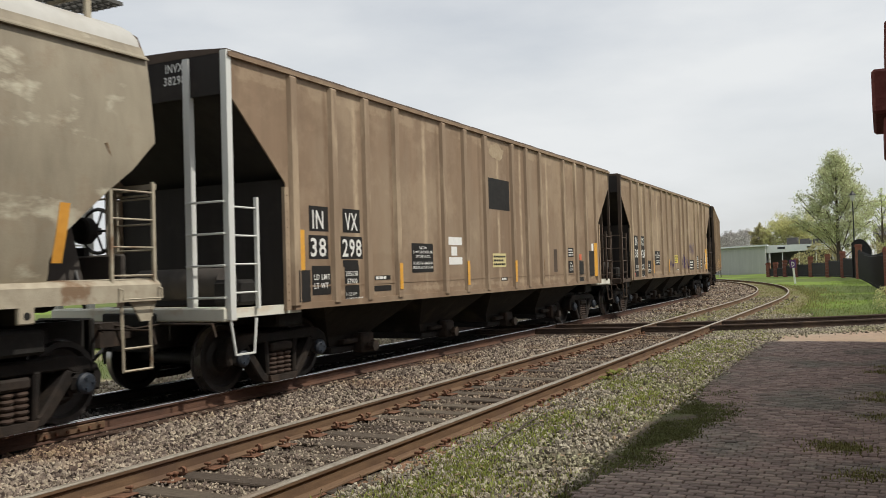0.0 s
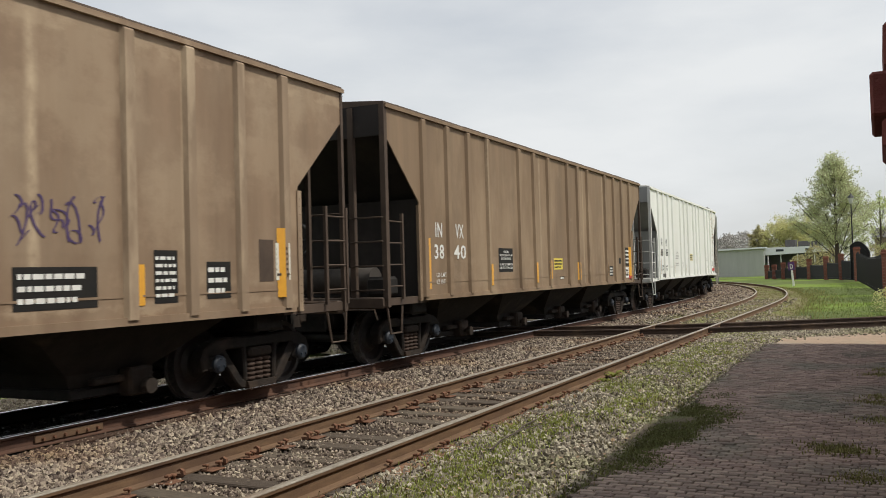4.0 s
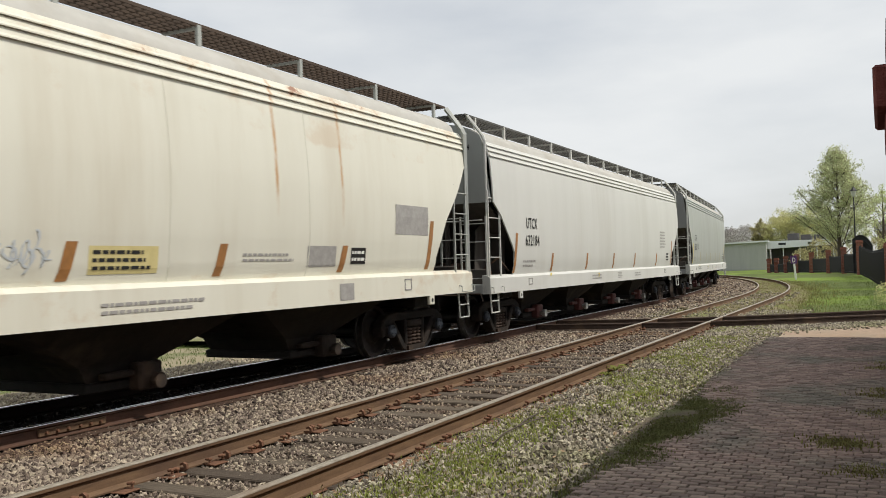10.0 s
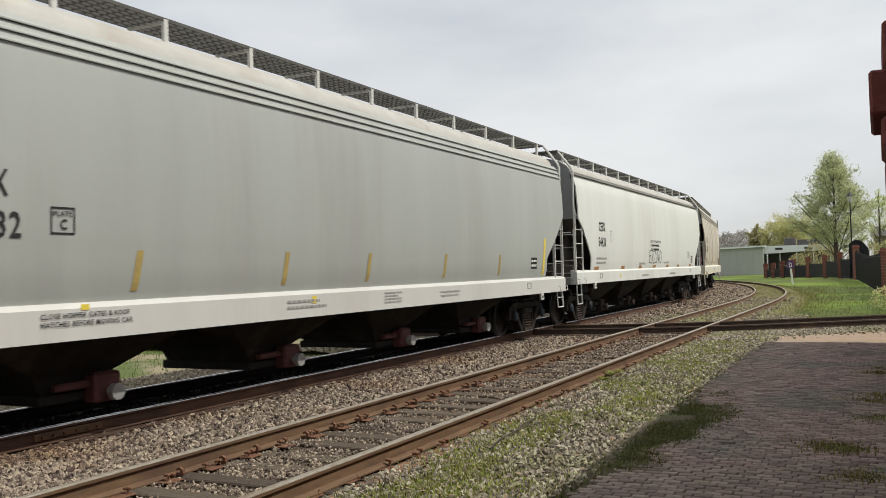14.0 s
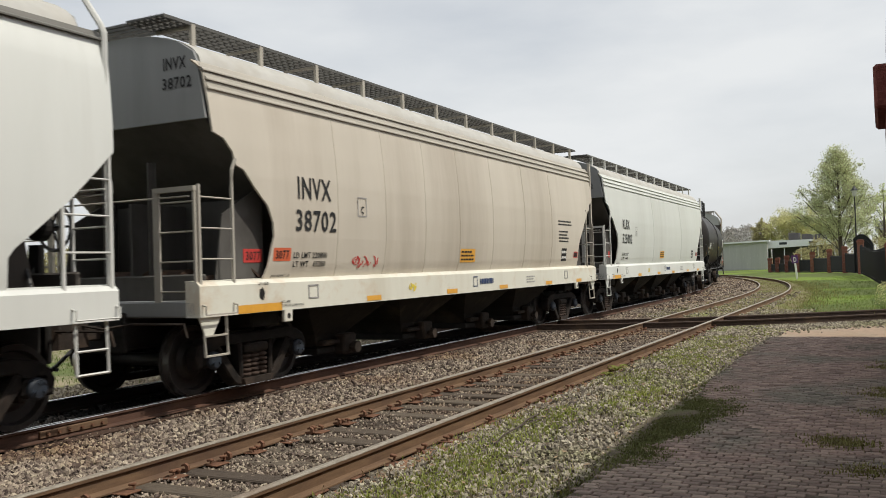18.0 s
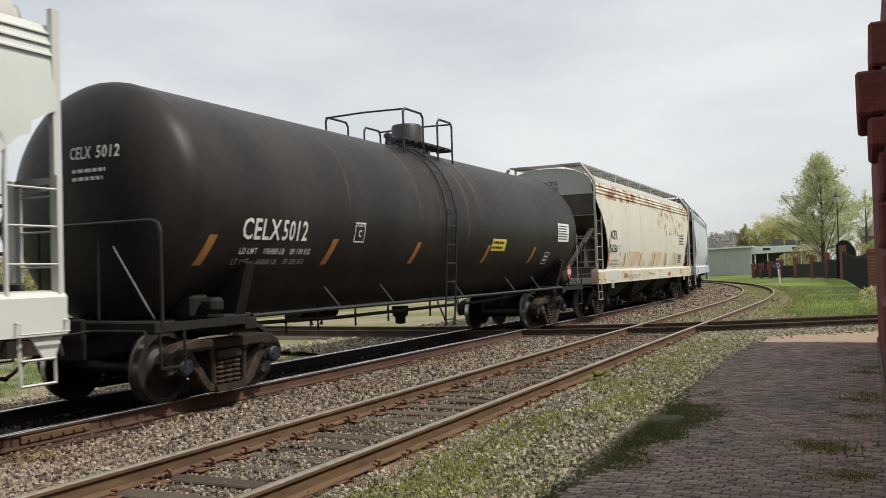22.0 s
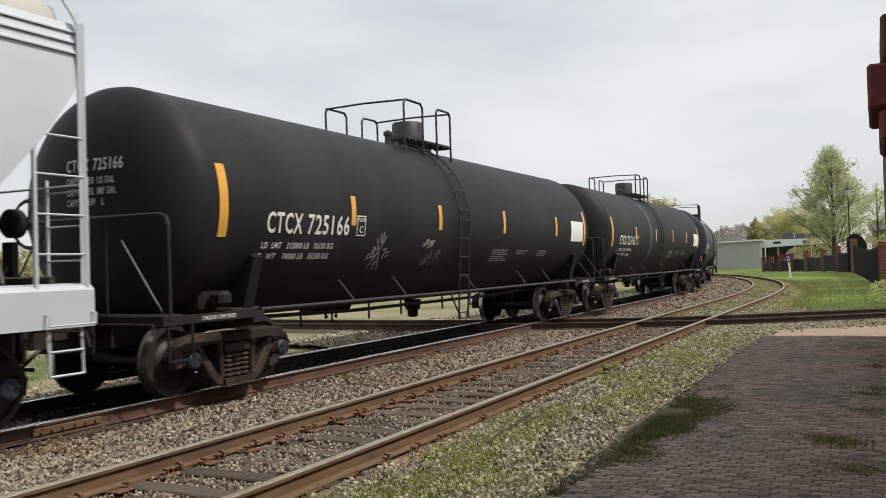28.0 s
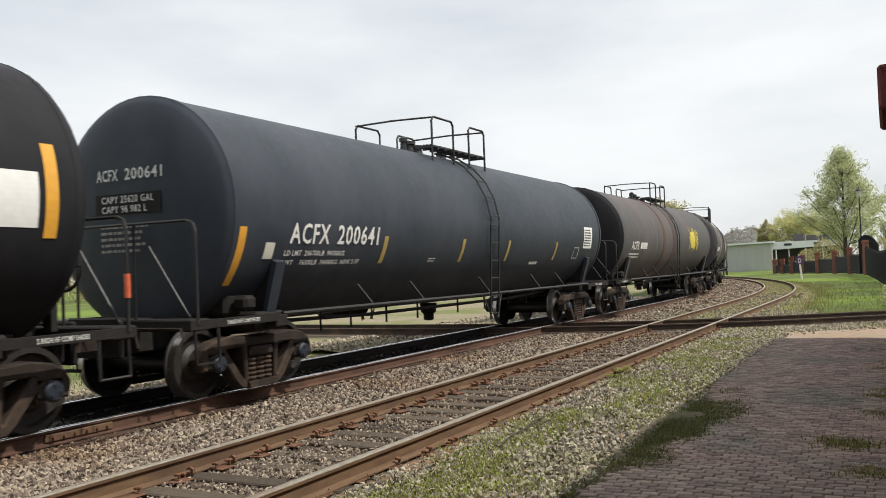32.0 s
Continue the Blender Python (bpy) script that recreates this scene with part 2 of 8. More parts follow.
    "truck": mat("rusty_cast_steel", (0.042, 0.032, 0.026), (0.020, 0.016, 0.013), 0.78, scale=5, bump=0.35, c3=(0.080, 0.054, 0.038), s3=2.2, lo=0.52, hi=0.72, spec=0.2),
    "spring": mat("rusty_coil_spring", (0.085, 0.056, 0.042), (0.042, 0.029, 0.023), 0.75, scale=9, bump=0.2, spec=0.25),
    "wheel": mat("dark_wheel_steel", (0.030, 0.025, 0.022), (0.014, 0.012, 0.011), 0.6, metal=0.0, scale=7, bump=0.2),
    "tread": mat("polished_wheel_rim", (0.42, 0.40, 0.38), (0.28, 0.26, 0.25), 0.3, metal=0.95, scale=9, bump=0.05),
    "cap": mat("bluish_bearing_cap", (0.018, 0.028, 0.044), (0.012, 0.014, 0.018), 0.6, scale=30),
    "galv": mat("galvanised_steel", (0.40, 0.40, 0.385), (0.30, 0.30, 0.29), 0.5, metal=0.35, scale=10, bump=0.05),
    "grate": mat("grey_steel_grating", (0.120, 0.117, 0.107), (0.078, 0.075, 0.070), 0.65, metal=0.3, scale=12, bump=0.1),
    "blackpipe": mat("black_painted_pipe", (0.022, 0.021, 0.021), (0.014, 0.014, 0.014), 0.5, scale=10, bump=0.05),
    "orange": mat("orange_reflective_tape", (0.62, 0.30, 0.045), (0.52, 0.235, 0.03), 0.45, scale=9, bump=0.0),
    "orange_dirty": mat("dirty_orange_tape", (0.36, 0.165, 0.05), (0.25, 0.115, 0.035), 0.55, scale=9, bump=0.0),
    "amber": mat("amber_reflective_tape", (0.72, 0.37, 0.045), (0.63, 0.31, 0.04), 0.4, scale=9, bump=0.0),
    "yellow": mat("yellow_sticker", (0.72, 0.58, 0.07), (0.64, 0.50, 0.06), 0.5, scale=15, bump=0.0),
    "tape_dull": mat("faded_yellow_tape", (0.40, 0.30, 0.085), (0.30, 0.225, 0.075), 0.6, scale=9, bump=0.0),
    "gate_red": mat("dark_red_gate", (0.11, 0.032, 0.028), (0.07, 0.025, 0.022), 0.7, scale=9, bump=0.1),
    "sign_white": mat("white_decal", (0.78, 0.78, 0.75), (0.70, 0.70, 0.67), 0.5, scale=9, bump=0.0),
    "letter_white": mat("white_lettering", (0.74, 0.74, 0.70), (0.62, 0.62, 0.58), 0.6, scale=9, bump=0.0),
    "letter_blue": mat("dark_blue_lettering", (0.03, 0.05, 0.12), (0.04, 0.06, 0.14), 0.6, scale=9, bump=0.0),
    "letter_black": mat("black_lettering", (0.017, 0.017, 0.017), (0.030, 0.030, 0.030), 0.65, scale=9, bump=0.0, spec=0.25),
    "letter_grey": mat("faded_grey_lettering", (0.26, 0.25, 0.24), (0.36, 0.35, 0.33), 0.6, scale=9, bump=0.0),
    "panel_black": mat("black_stencil_panel", (0.013, 0.0125, 0.012), (0.021, 0.019, 0.017), 0.7, scale=5, bump=0.0, spec=0.22),
    "pale_yellow": mat("faded_yellow_sticker", (0.62, 0.54, 0.26), (0.54, 0.46, 0.21), 0.5, scale=12, bump=0.0),
    "red_orange": mat("orange_red_placard", (0.62, 0.13, 0.05), (0.52, 0.10, 0.04), 0.5, scale=12, bump=0.0),
    "red": mat("red_placard", (0.52, 0.055, 0.045), (0.42, 0.04, 0.035), 0.5, scale=12, bump=0.0),
    "purple": mat("purple_spray_paint", (0.075, 0.045, 0.12), (0.05, 0.03, 0.085), 0.6, scale=12, bump=0.0),
    "greyspray": mat("grey_spray_paint", (0.10, 0.10, 0.105), (0.2, 0.2, 0.2), 0.6, scale=12, bump=0.0),
    "rail": mat("rusty_rail_web", (0.180, 0.114, 0.068), (0.112, 0.070, 0.044), 0.85, scale=6, stretch=(4, 0.5, 4), bump=0.25, c3=(0.100, 0.062, 0.043), s3=1.2, lo=0.48, hi=0.72, spec=0.15),
    "rail_main": mat("dark_red_brown_rail_web", (0.118, 0.066, 0.046), (0.066, 0.040, 0.031), 0.85, scale=6, stretch=(4, 0.5, 4), bump=0.25, c3=(0.150, 0.082, 0.052), s3=0.8, lo=0.5, hi=0.75, spec=0.15),
    "rail_dark": mat("dark_rail_of_crossing", (0.075, 0.052, 0.040), (0.045, 0.033, 0.027), 0.8, scale=6, stretch=(4, 0.5, 4), bump=0.25, c3=(0.11, 0.075, 0.05), s3=1.5, lo=0.52, hi=0.7, spec=0.2),
    "railtop": mat("polished_rail_head", (0.86, 0.85, 0.84), (0.74, 0.73, 0.72), 0.28, metal=1.0, scale=6, stretch=(4, 0.3, 4), bump=0.0),
    # Far main rail: the train's shade is painted into this dark web.
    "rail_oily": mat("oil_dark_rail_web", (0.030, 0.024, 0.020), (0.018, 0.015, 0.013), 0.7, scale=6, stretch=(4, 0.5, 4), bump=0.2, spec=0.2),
    "raildull": mat("dull_rail_head", (0.37, 0.335, 0.275), (0.185, 0.158, 0.120), 0.50, metal=0.3, scale=9, stretch=(6, 1.2, 6), bump=0.15, c3=(0.20, 0.135, 0.09), s3=2.5, lo=0.5, hi=0.75, st3=(1, 0.3, 1)),
    "tie": mat("weathered_timber_tie", (0.125, 0.100, 0.075), (0.048, 0.038, 0.030), 0.9, scale=14, stretch=(0.3, 4, 4), bump=0.6, bscale=60, rnd=0.25, spec=0.2),
    # Main-track ties carry the train's shade in their near-black colour.
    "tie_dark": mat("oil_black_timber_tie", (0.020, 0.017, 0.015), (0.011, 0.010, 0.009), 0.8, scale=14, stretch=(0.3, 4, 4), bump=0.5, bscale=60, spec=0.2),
    "spike": mat("rusty_spike", (0.185, 0.094, 0.056), (0.108, 0.056, 0.036), 0.85, scale=20, bump=0.3, spec=0.2),
    "stone": mat("ballast_stone", (0.300, 0.243, 0.194), (0.155, 0.124, 0.099), 0.9, scale=9, bump=0.5, bscale=70, c3=(0.205, 0.138, 0.094), s3=0.55, lo=0.50, hi=0.66, island=0.78, spec=0.15),
    "stone_tan": mat("pale_tan_stone", (0.40, 0.345, 0.265), (0.27, 0.23, 0.175), 0.9, scale=9, bump=0.5, bscale=70, island=0.5, spec=0.15),
    "stone_grey": mat("grey_gravel_stone", (0.350, 0.310, 0.245), (0.185, 0.162, 0.126), 0.9, scale=9, bump=0.5, bscale=70, c3=(0.225, 0.215, 0.130), s3=0.9, lo=0.5, hi=0.64, island=0.62, spec=0.15),
    # Near-black stands in for the train's shade on these oily stones.
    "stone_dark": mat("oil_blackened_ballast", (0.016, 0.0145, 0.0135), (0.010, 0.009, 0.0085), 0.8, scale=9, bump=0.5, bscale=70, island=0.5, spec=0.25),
    "rust_soil": mat("rust_stained_grit", (0.27, 0.155, 0.095), (0.17, 0.105, 0.068), 0.95, scale=12, bump=0.9, bscale=50, c3=(0.20, 0.17, 0.115), s3=2.0, lo=0.5, hi=0.6, spec=0.1),
    "bed": mat("ballast_bed", (0.125, 0.098, 0.074), (0.058, 0.045, 0.036), 0.95, scale=16, bump=1.0, bscale=22, c3=(0.15, 0.115, 0.085), s3=0.35, spec=0.1),
    "dirt": mat("sandy_dirt", (0.345, 0.258, 0.188), (0.265, 0.200, 0.146), 0.95, scale=7, bump=0.4, bscale=30, c3=(0.30, 0.25, 0.19), s3=0.6, spec=0.1),
    "brick_floor": mat("worn_paving_brick", (0.300, 0.222, 0.186), (0.190, 0.140, 0.120), 0.85, scale=14, bump=0.4, bscale=60, c3=(0.165, 0.150, 0.122), s3=0.6, lo=0.46, hi=0.62, rnd=0.30, island=0.0, spec=0.25),
    "brick_floor_far": mat("worn_paving_brick_run", (0.300, 0.222, 0.186), (0.190, 0.140, 0.120), 0.85, scale=14, bump=0.4, bscale=60, c3=(0.165, 0.150, 0.122), s3=0.6, lo=0.46, hi=0.62, island=0.30, spec=0.25),
    "soil": mat("dark_edge_soil", (0.150, 0.125, 0.090), (0.085, 0.070, 0.050), 0.95, scale=14, bump=0.9, bscale=40, c3=(0.12, 0.13, 0.06), s3=1.1, lo=0.5, hi=0.65, spec=0.1),
    "joint": mat("sandy_brick_joint", (0.140, 0.118, 0.092), (0.070, 0.060, 0.048), 0.95, scale=20, bump=0.5, spec=0.1),
    "brick_wall": mat("dark_red_wall_brick", (0.185, 0.058, 0.052), (0.130, 0.042, 0.039), 0.85, scale=9, bump=0.4, bscale=60, rnd=0.15, spec=0.2),
    "brick_red": mat("red_pillar_brick", (0.235, 0.095, 0.068), (0.165, 0.066, 0.050), 0.85, scale=9, bump=0.4, rnd=0.15, spec=0.2),
    "mortar": mat("grey_mortar", (0.33, 0.30, 0.27), (0.25, 0.23, 0.21), 0.95, scale=25, bump=0.4, spec=0.1),
    "iron": mat("black_iron", (0.014, 0.014, 0.017), (0.010, 0.010, 0.012), 0.55, scale=10, bump=0.1),
    "grass": mat("grass_blades", (0.320, 0.350, 0.092), (0.215, 0.240, 0.062), 0.75, scale=3, bump=0.0, island=0.45, spec=0.2),
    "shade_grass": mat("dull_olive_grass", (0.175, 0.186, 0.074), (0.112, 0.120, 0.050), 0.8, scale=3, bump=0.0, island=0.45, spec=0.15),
    "lawn_long": mat("long_lawn_grass", (0.128, 0.165, 0.046), (0.088, 0.118, 0.034), 0.75, scale=0.35, bump=0.0, c3=(0.185, 0.270, 0.048), s3=0.09, lo=0.47, hi=0.60, island=0.22, spec=0.15),
    "weed": mat("olive_weeds", (0.235, 0.225, 0.090), (0.175, 0.165, 0.066), 0.8, scale=3, bump=0.0, island=0.45, spec=0.2),
    "drygrass": mat("dry_grass", (0.27, 0.225, 0.125), (0.20, 0.165, 0.09), 0.85, scale=3, bump=0.0, island=0.35, spec=0.1),
    "leaf_yellow": mat("yellow_green_spring_leaves", (0.62, 0.60, 0.31), (0.50, 0.49, 0.235), 0.75, scale=3, bump=0.0, island=0.35, spec=0.2),
    "tan_wall": mat("tan_board_siding", (0.30, 0.235, 0.185), (0.235, 0.18, 0.14), 0.8, scale=3, stretch=V, bump=0.2, spec=0.2),
    "leaf": mat("young_leaves", (0.55, 0.60, 0.27), (0.43, 0.475, 0.19), 0.7, scale=3, bump=0.0, island=0.4, spec=0.3),
    "leaf_tall": mat("pale_grey_green_leaves", (0.58, 0.60, 0.37), (0.45, 0.475, 0.27), 0.7, scale=3, bump=0.0, island=0.45, spec=0.3),
    "leaf_olive": mat("olive_spring_leaves", (0.46, 0.42, 0.23), (0.35, 0.32, 0.165), 0.75, scale=3, bump=0.0, island=0.4, spec=0.2),
    "twig": mat("bare_twigs", (0.47, 0.445, 0.42), (0.37, 0.35, 0.33), 0.85, scale=5, bump=0.0, island=0.3, spec=0.2),
    "bark": mat("grey_brown_bark", (0.105, 0.085, 0.068), (0.060, 0.048, 0.040), 0.9, scale=6, stretch=(3, 3, 0.5), bump=0.7, spec=0.2),
    "metal_wall": mat("ribbed_grey_metal_wall", (0.43, 0.435, 0.425), (0.38, 0.385, 0.375), 0.6, scale=2, stretch=V, bump=0.1),
    "metal_roof": mat("pale_metal_roof", (0.76, 0.78, 0.79), (0.70, 0.72, 0.73), 0.5, scale=2, bump=0.1),
    "roof_dark": mat("dark_roof_unit", (0.075, 0.07, 0.068), (0.05, 0.048, 0.046), 0.7, scale=3, bump=0.1),
    "glass": mat("dark_window_glass", (0.03, 0.035, 0.04), (0.025, 0.03, 0.035), 0.1, scale=2, bump=0.0, spec=0.6),
    "lamp_glass": mat("frosted_lamp_glass", (0.55, 0.55, 0.52), (0.48, 0.48, 0.45), 0.4, scale=4, bump=0.0),
    "purple_sign": mat("purple_sign_face", (0.10, 0.03, 0.16), (0.085, 0.026, 0.135), 0.5, scale=8, bump=0.0),
}


for name in ("leaf", "leaf_tall", "leaf_yellow", "leaf_olive", "grass", "shade_grass", "lawn_long", "weed"):
    leafy(M[name])
rusted(M["rusty"], [(3.62, 4.5, -9, 9, 1.9, 0.535, 1.0, False), (2.7, 3.75, 0.6, 7.6, 2.6, 0.56, 0.95, False), (2.2, 3.6, -8, 7.6, 3.4, 0.67, 0.9, False), (1.46, 2.1, -9, 9, 1.4, 0.53, 1.0, True), (1.0, 1.46, -9, 9, 1.7, 0.54, 1.1, True), (1.1, 1.4, -9, 9, 4.0, 0.64, 0.8, False)], (), (0.225, 0.078, 0.034), (0.47, 0.255, 0.095))
rusted(M["cream"], [(3.9, 4.6, -9, 9, 1.8, 0.60, 0.8, False), (1.0, 1.6, -9, 9, 1.6, 0.60, 0.6, True), (3.3, 4.3, -9, 9, 1.1, 0.60, 0.5, True)], [(2.03, 0.032, 2.5, 4.2), (3.62, 0.030, 2.4, 4.1)])
M["white_rusty"] = rusted(mat("chalky_white_paint", (0.74, 0.75, 0.71), (0.68, 0.69, 0.65), 0.5, scale=1.5, stretch=V, bump=0.03, c3=(0.60, 0.595, 0.55), s3=0.8, lo=0.55, hi=0.85, st3=V), [(1.9, 4.4, 6.1, 9.0, 11.0, 0.60, 0.85, False), (3.4, 4.4, 5.6, 9.0, 4.0, 0.62, 0.7, False), (1.0, 4.4, -9, 9, 2.0, 0.73, 0.5, True)])
rusted(M["brown"], [(1.16, 1.36, -9, 9, 2.6, 0.50, 0.85, True), (1.4, 4.4, -9, 9, 0.9, 0.56, 0.5, True), (4.0, 4.35, -9, 9, 2.2, 0.54, 0.7, True)], [(y, 0.06, 1.2, 4.3) for y in (-5.6, -3.3, -1.55, 0.05, 1.35, 3.1, 5.2)], (0.3, 0.2, 0.12), (0.43, 0.335, 0.225))
rusted(M["brown_red"], [(1.16, 1.9, -9, 9, 1.8, 0.58, 0.6, True), (2.0, 3.0, 0, 9, 3.0, 0.68, 0.7, True)], [(y, 0.05, 1.2, 4.3) for y in (-4.4, -1.2, 2.2, 4.1, 6.4)], (0.2, 0.12, 0.08), (0.33, 0.25, 0.165))
rusted(M["brownblack"], [(2.3, 4.2, -2.2, 1.6, 3.0, 0.64, 0.35, True)], [(-1.78, 0.035, 2.7, 4.15), (-0.95, 0.030, 2.4, 3.9), (-0.62, 0.022, 2.5, 4.05), (0.35, 0.04, 2.2, 4.15), (0.95, 0.06, 2.9, 4.15), (1.18, 0.03, 3.2, 4.15), (-4.2, 0.02, 2.6, 3.9)], (0.10, 0.05, 0.03), (0.105, 0.062, 0.038))
rusted(M["weathered"], [(1.0, 4.5, -9, 9, 2.2, 0.63, 0.7, True)], (), (0.16, 0.10, 0.06), (0.20, 0.14, 0.085))
rusted(M["brown"], [(1.0, 1.9, -9, 9, 1.6, 0.50, 0.5, True), (3.3, 4.5, -9, 9, 1.4, 0.60, 0.5, True)], [(y, 0.05, 1.2, 4.3) for y in (-6.4, -4.5, -2.8, -0.9, 0.6, 2.5, 4.2, 6.1)], (0.14, 0.09, 0.06), (0.185, 0.125, 0.080))


# ---- shaping helpers ----
def part(name, bm, material, parent=None, label="", smooth=0):
    """Links a bmesh as one mesh object, as a part of its thing."""
    me = bpy.data.meshes.new(name)
    bm.to_mesh(me)
    bm.free()
    me.materials.append(material)
    if smooth:
        me.shade_smooth()
        me.set_sharp_from_angle(angle=radians(smooth))
    return reuse(name, me, parent, label)


def reuse(name, me, parent=None, label="", m=None):
    ob = new(name, me)
    ob.parent = parent
    if m is not None:
        ob.matrix_basis = m
    return tagged(ob, label=label)


def thing(name, label, category, group="", kind="", m=None):
    ob = new(name)
    ob.empty_display_size = 0.2
    if m is not None:
        ob.matrix_basis = m
    return tagged(ob, label, category, group, kind)


def box(bm, x0, x1, y0, y1, z0, z1, m=None):
    vs = [bm.verts.new((x, y, z)) for x in (x0, x1) for y in (y0, y1) for z in (z0, z1)]
    for f in ((0, 1, 3, 2), (4, 6, 7, 5), (0, 4, 5, 1), (2, 3, 7, 6), (0, 2, 6, 4), (1, 5, 7, 3)):
        bm.faces.new([vs[i] for i in f])
    if m is not None:
        for v in vs:
            v.co = m @ v.co
    return vs


def bevel_box(bm, x0, x1, y0, y1, z0, z1, b=0.02):
    """A box with chamfered upright and lengthwise edges."""
    ring = []
    for z, d in ((z0, b), (z0 + b, 0), (z1 - b, 0), (z1, b)):
        pts = [(x0 + d, y0 + b), (x0 + b, y0 + d), (x1 - b, y0 + d), (x1 - d, y0 + b), (x1 - d, y1 - b), (x1 - b, y1 - d), (x0 + b, y1 - d), (x0 + d, y1 - b)]
        ring.append([bm.verts.new((x, y, z)) for x, y in pts])
    skin(bm, ring)


def skin(bm, rings, closed=True, caps=True):
    """Faces between rings of equal length."""
    n = len(rings[0])
    for a, b in zip(rings, rings[1:]):
        for i in range(n if closed else n - 1):
            bm.faces.new((a[i], a[(i + 1) % n], b[(i + 1) % n], b[i]))
    if caps and closed:
        bm.faces.new(list(reversed(rings[0])))
        bm.faces.new(rings[-1])


def rod(bm, a, b, r, seg=6, r2=None):
    a, b = Vector(a), Vector(b)
    q = (b - a).to_track_quat("Z", "Y")
    skin(bm, [[bm.verts.new(p + q @ Vector((math.cos(2 * math.pi * i / seg) * k, math.sin(2 * math.pi * i / seg) * k, 0))) for i in range(seg)] for p, k in ((a, r), (b, r2 if r2 is not None else r))])


def pipe(bm, pts, r, seg=6):
    """A bent pipe through the points, mitred at the bends."""
    pts = [Vector(p) for p in pts]
    rings = []
    for i, p in enumerate(pts):
        d = ((p - pts[i - 1]).normalized() if i else Vector()) + ((pts[i + 1] - p).normalized() if i < len(pts) - 1 else Vector())
        q = d.to_track_quat("Z", "Y")
        rings.append([bm.verts.new(p + q @ Vector((math.cos(2 * math.pi * k / seg) * r, math.sin(2 * math.pi * k / seg) * r, 0))) for k in range(seg)])
    skin(bm, rings)


def prism(bm, outline, axis, a, b):
    """A straight prism: the outline in the plane across the axis, from a to b along it."""
    def at(u, v, w):
        return {"x": (w, u, v), "y": (u, w, v), "z": (u, v, w)}[axis]
    lo, hi = [[bm.verts.new(at(u, v, w)) for u, v in outline] for w in (a, b)]
    n = len(outline)
    for i in range(n):
        bm.faces.new((lo[i], lo[(i + 1) % n], hi[(i + 1) % n], hi[i]))
    bm.faces.new(list(reversed(lo)))
    bm.faces.new(hi)


def lathe(bm, profile, axis="y", seg=32, centre=(0, 0, 0)):
    """A turned body: the profile gives (place along the axis, radius)."""
    c = Vector(centre)
    rings = []
    for w, r in profile:
        ring = []
        for i in range(seg):
            u, v = r * math.cos(2 * math.pi * i / seg), r * math.sin(2 * math.pi * i / seg)
            ring.append(bm.verts.new(c + Vector({"x": (w, u, v), "y": (u, w, v), "z": (u, v, w)}[axis])))
        rings.append(ring)
    skin(bm, rings)


def fixed(bm):
    bmesh.ops.recalc_face_normals(bm, faces=bm.faces)
    return bm


def B():
    return bmesh.new()


GLYPHS = {}


def glyphs(body):
    """The built-in font's outline of a word, one unit high, as points and faces."""
    if body not in GLYPHS:
        cu = bpy.data.curves.new("letters", "FONT")
        cu.body, cu.size, cu.resolution_u, cu.offset, cu.space_character = body, 1.0, 2, 0.016, 1.12
        ob = bpy.data.objects.new("letters", cu)
        me = bpy.data.meshes.new_from_object(ob)
        vs = [tuple(v.co) for v in me.vertices]
        GLYPHS[body] = (vs, [tuple(f.vertices) for f in me.polygons], max((v[0] for v in vs), default=1))
        bpy.data.objects.remove(ob)
        bpy.data.curves.remove(cu)
        bpy.data.meshes.remove(me)
    return GLYPHS[body]


def letters(bm, body, place, u, v, width, height):
    """Writes the word from (u, v) at its lower left on the surface that place(u, v) gives."""
    vs, fs, w = glyphs(body)
    pts = [bm.verts.new(place(u + x / w * width, v + y / 0.70 * height)) for x, y, _ in vs]
    for f in fs:
        bm.faces.new([pts[i] for i in f])


def patch(bm, place, u0, u1, v0, v1, slant=0.0, n=10):
    """A thin sticker on a curved surface."""
    rows = []
    for i in range(n + 1):
        k = i / n
        rows.append([bm.verts.new(place(u + slant * (k - 0.5), v0 + (v1 - v0) * k)) for u in (u0, u1)])
    for a, b in zip(rows, rows[1:]):
        bm.faces.new((a[0], a[1], b[1], b[0]))


def bars(bm, place, u0, u1, v0, v1, lines, rng):
    """Lines of writing too small to read, as plain bars."""
    fill = 0.8 if lines == 1 else 0.45
    h = (v1 - v0) / lines
    for i in range(lines):
        u, v = u0, v1 - h * (i + 1) + h * (1 - fill) / 2
        end = u0 + (u1 - u0) * rng.uniform(0.75, 1.0)
        while u < end - 0.02:
            w = min(rng.uniform(0.045, 0.13), end - u)
            patch(bm, place, u, u + w, v, v + h * fill, n=1)
            u += w + 0.022


# ---- the lines of the tracks ----
def line(x, y, start, bends, step=0.5, length=420.0):
    """A centre line from (x, y): the heading to the right of +y is start, and bends give (from, to, curvature per metre)."""
    out, h, s = [], start, 0.0
    while s < length:
        out.append((s + y, x + 0.0, 0.0, h))
        k = sum(c for a, b, c in bends if a <= s + y < b)
        h += k * step
        x += math.sin(h) * step
        s += step
    ys, pts = y, []
    for i, (sv, xv, _, hv) in enumerate(out):
        if i:
            ys += math.cos(hv) * step
        pts.append((sv, xv, ys, hv))
    return pts


MAIN = line(-8.805, -60.0, 0.0, [(34, 37, -0.003), (37, 125, -1 / 130)])
SIDE = line(-4.764 - 0.0074 * 42, -30.0, 0.0074, [(34, 37, -0.003), (37, 126, -1 / 130)])


def on(track, s):
    """Place and heading at s along a line."""
    i = max(0, min(len(track) - 2, int((s - track[0][0]) / 0.5)))
    a, b = track[i], track[i + 1]
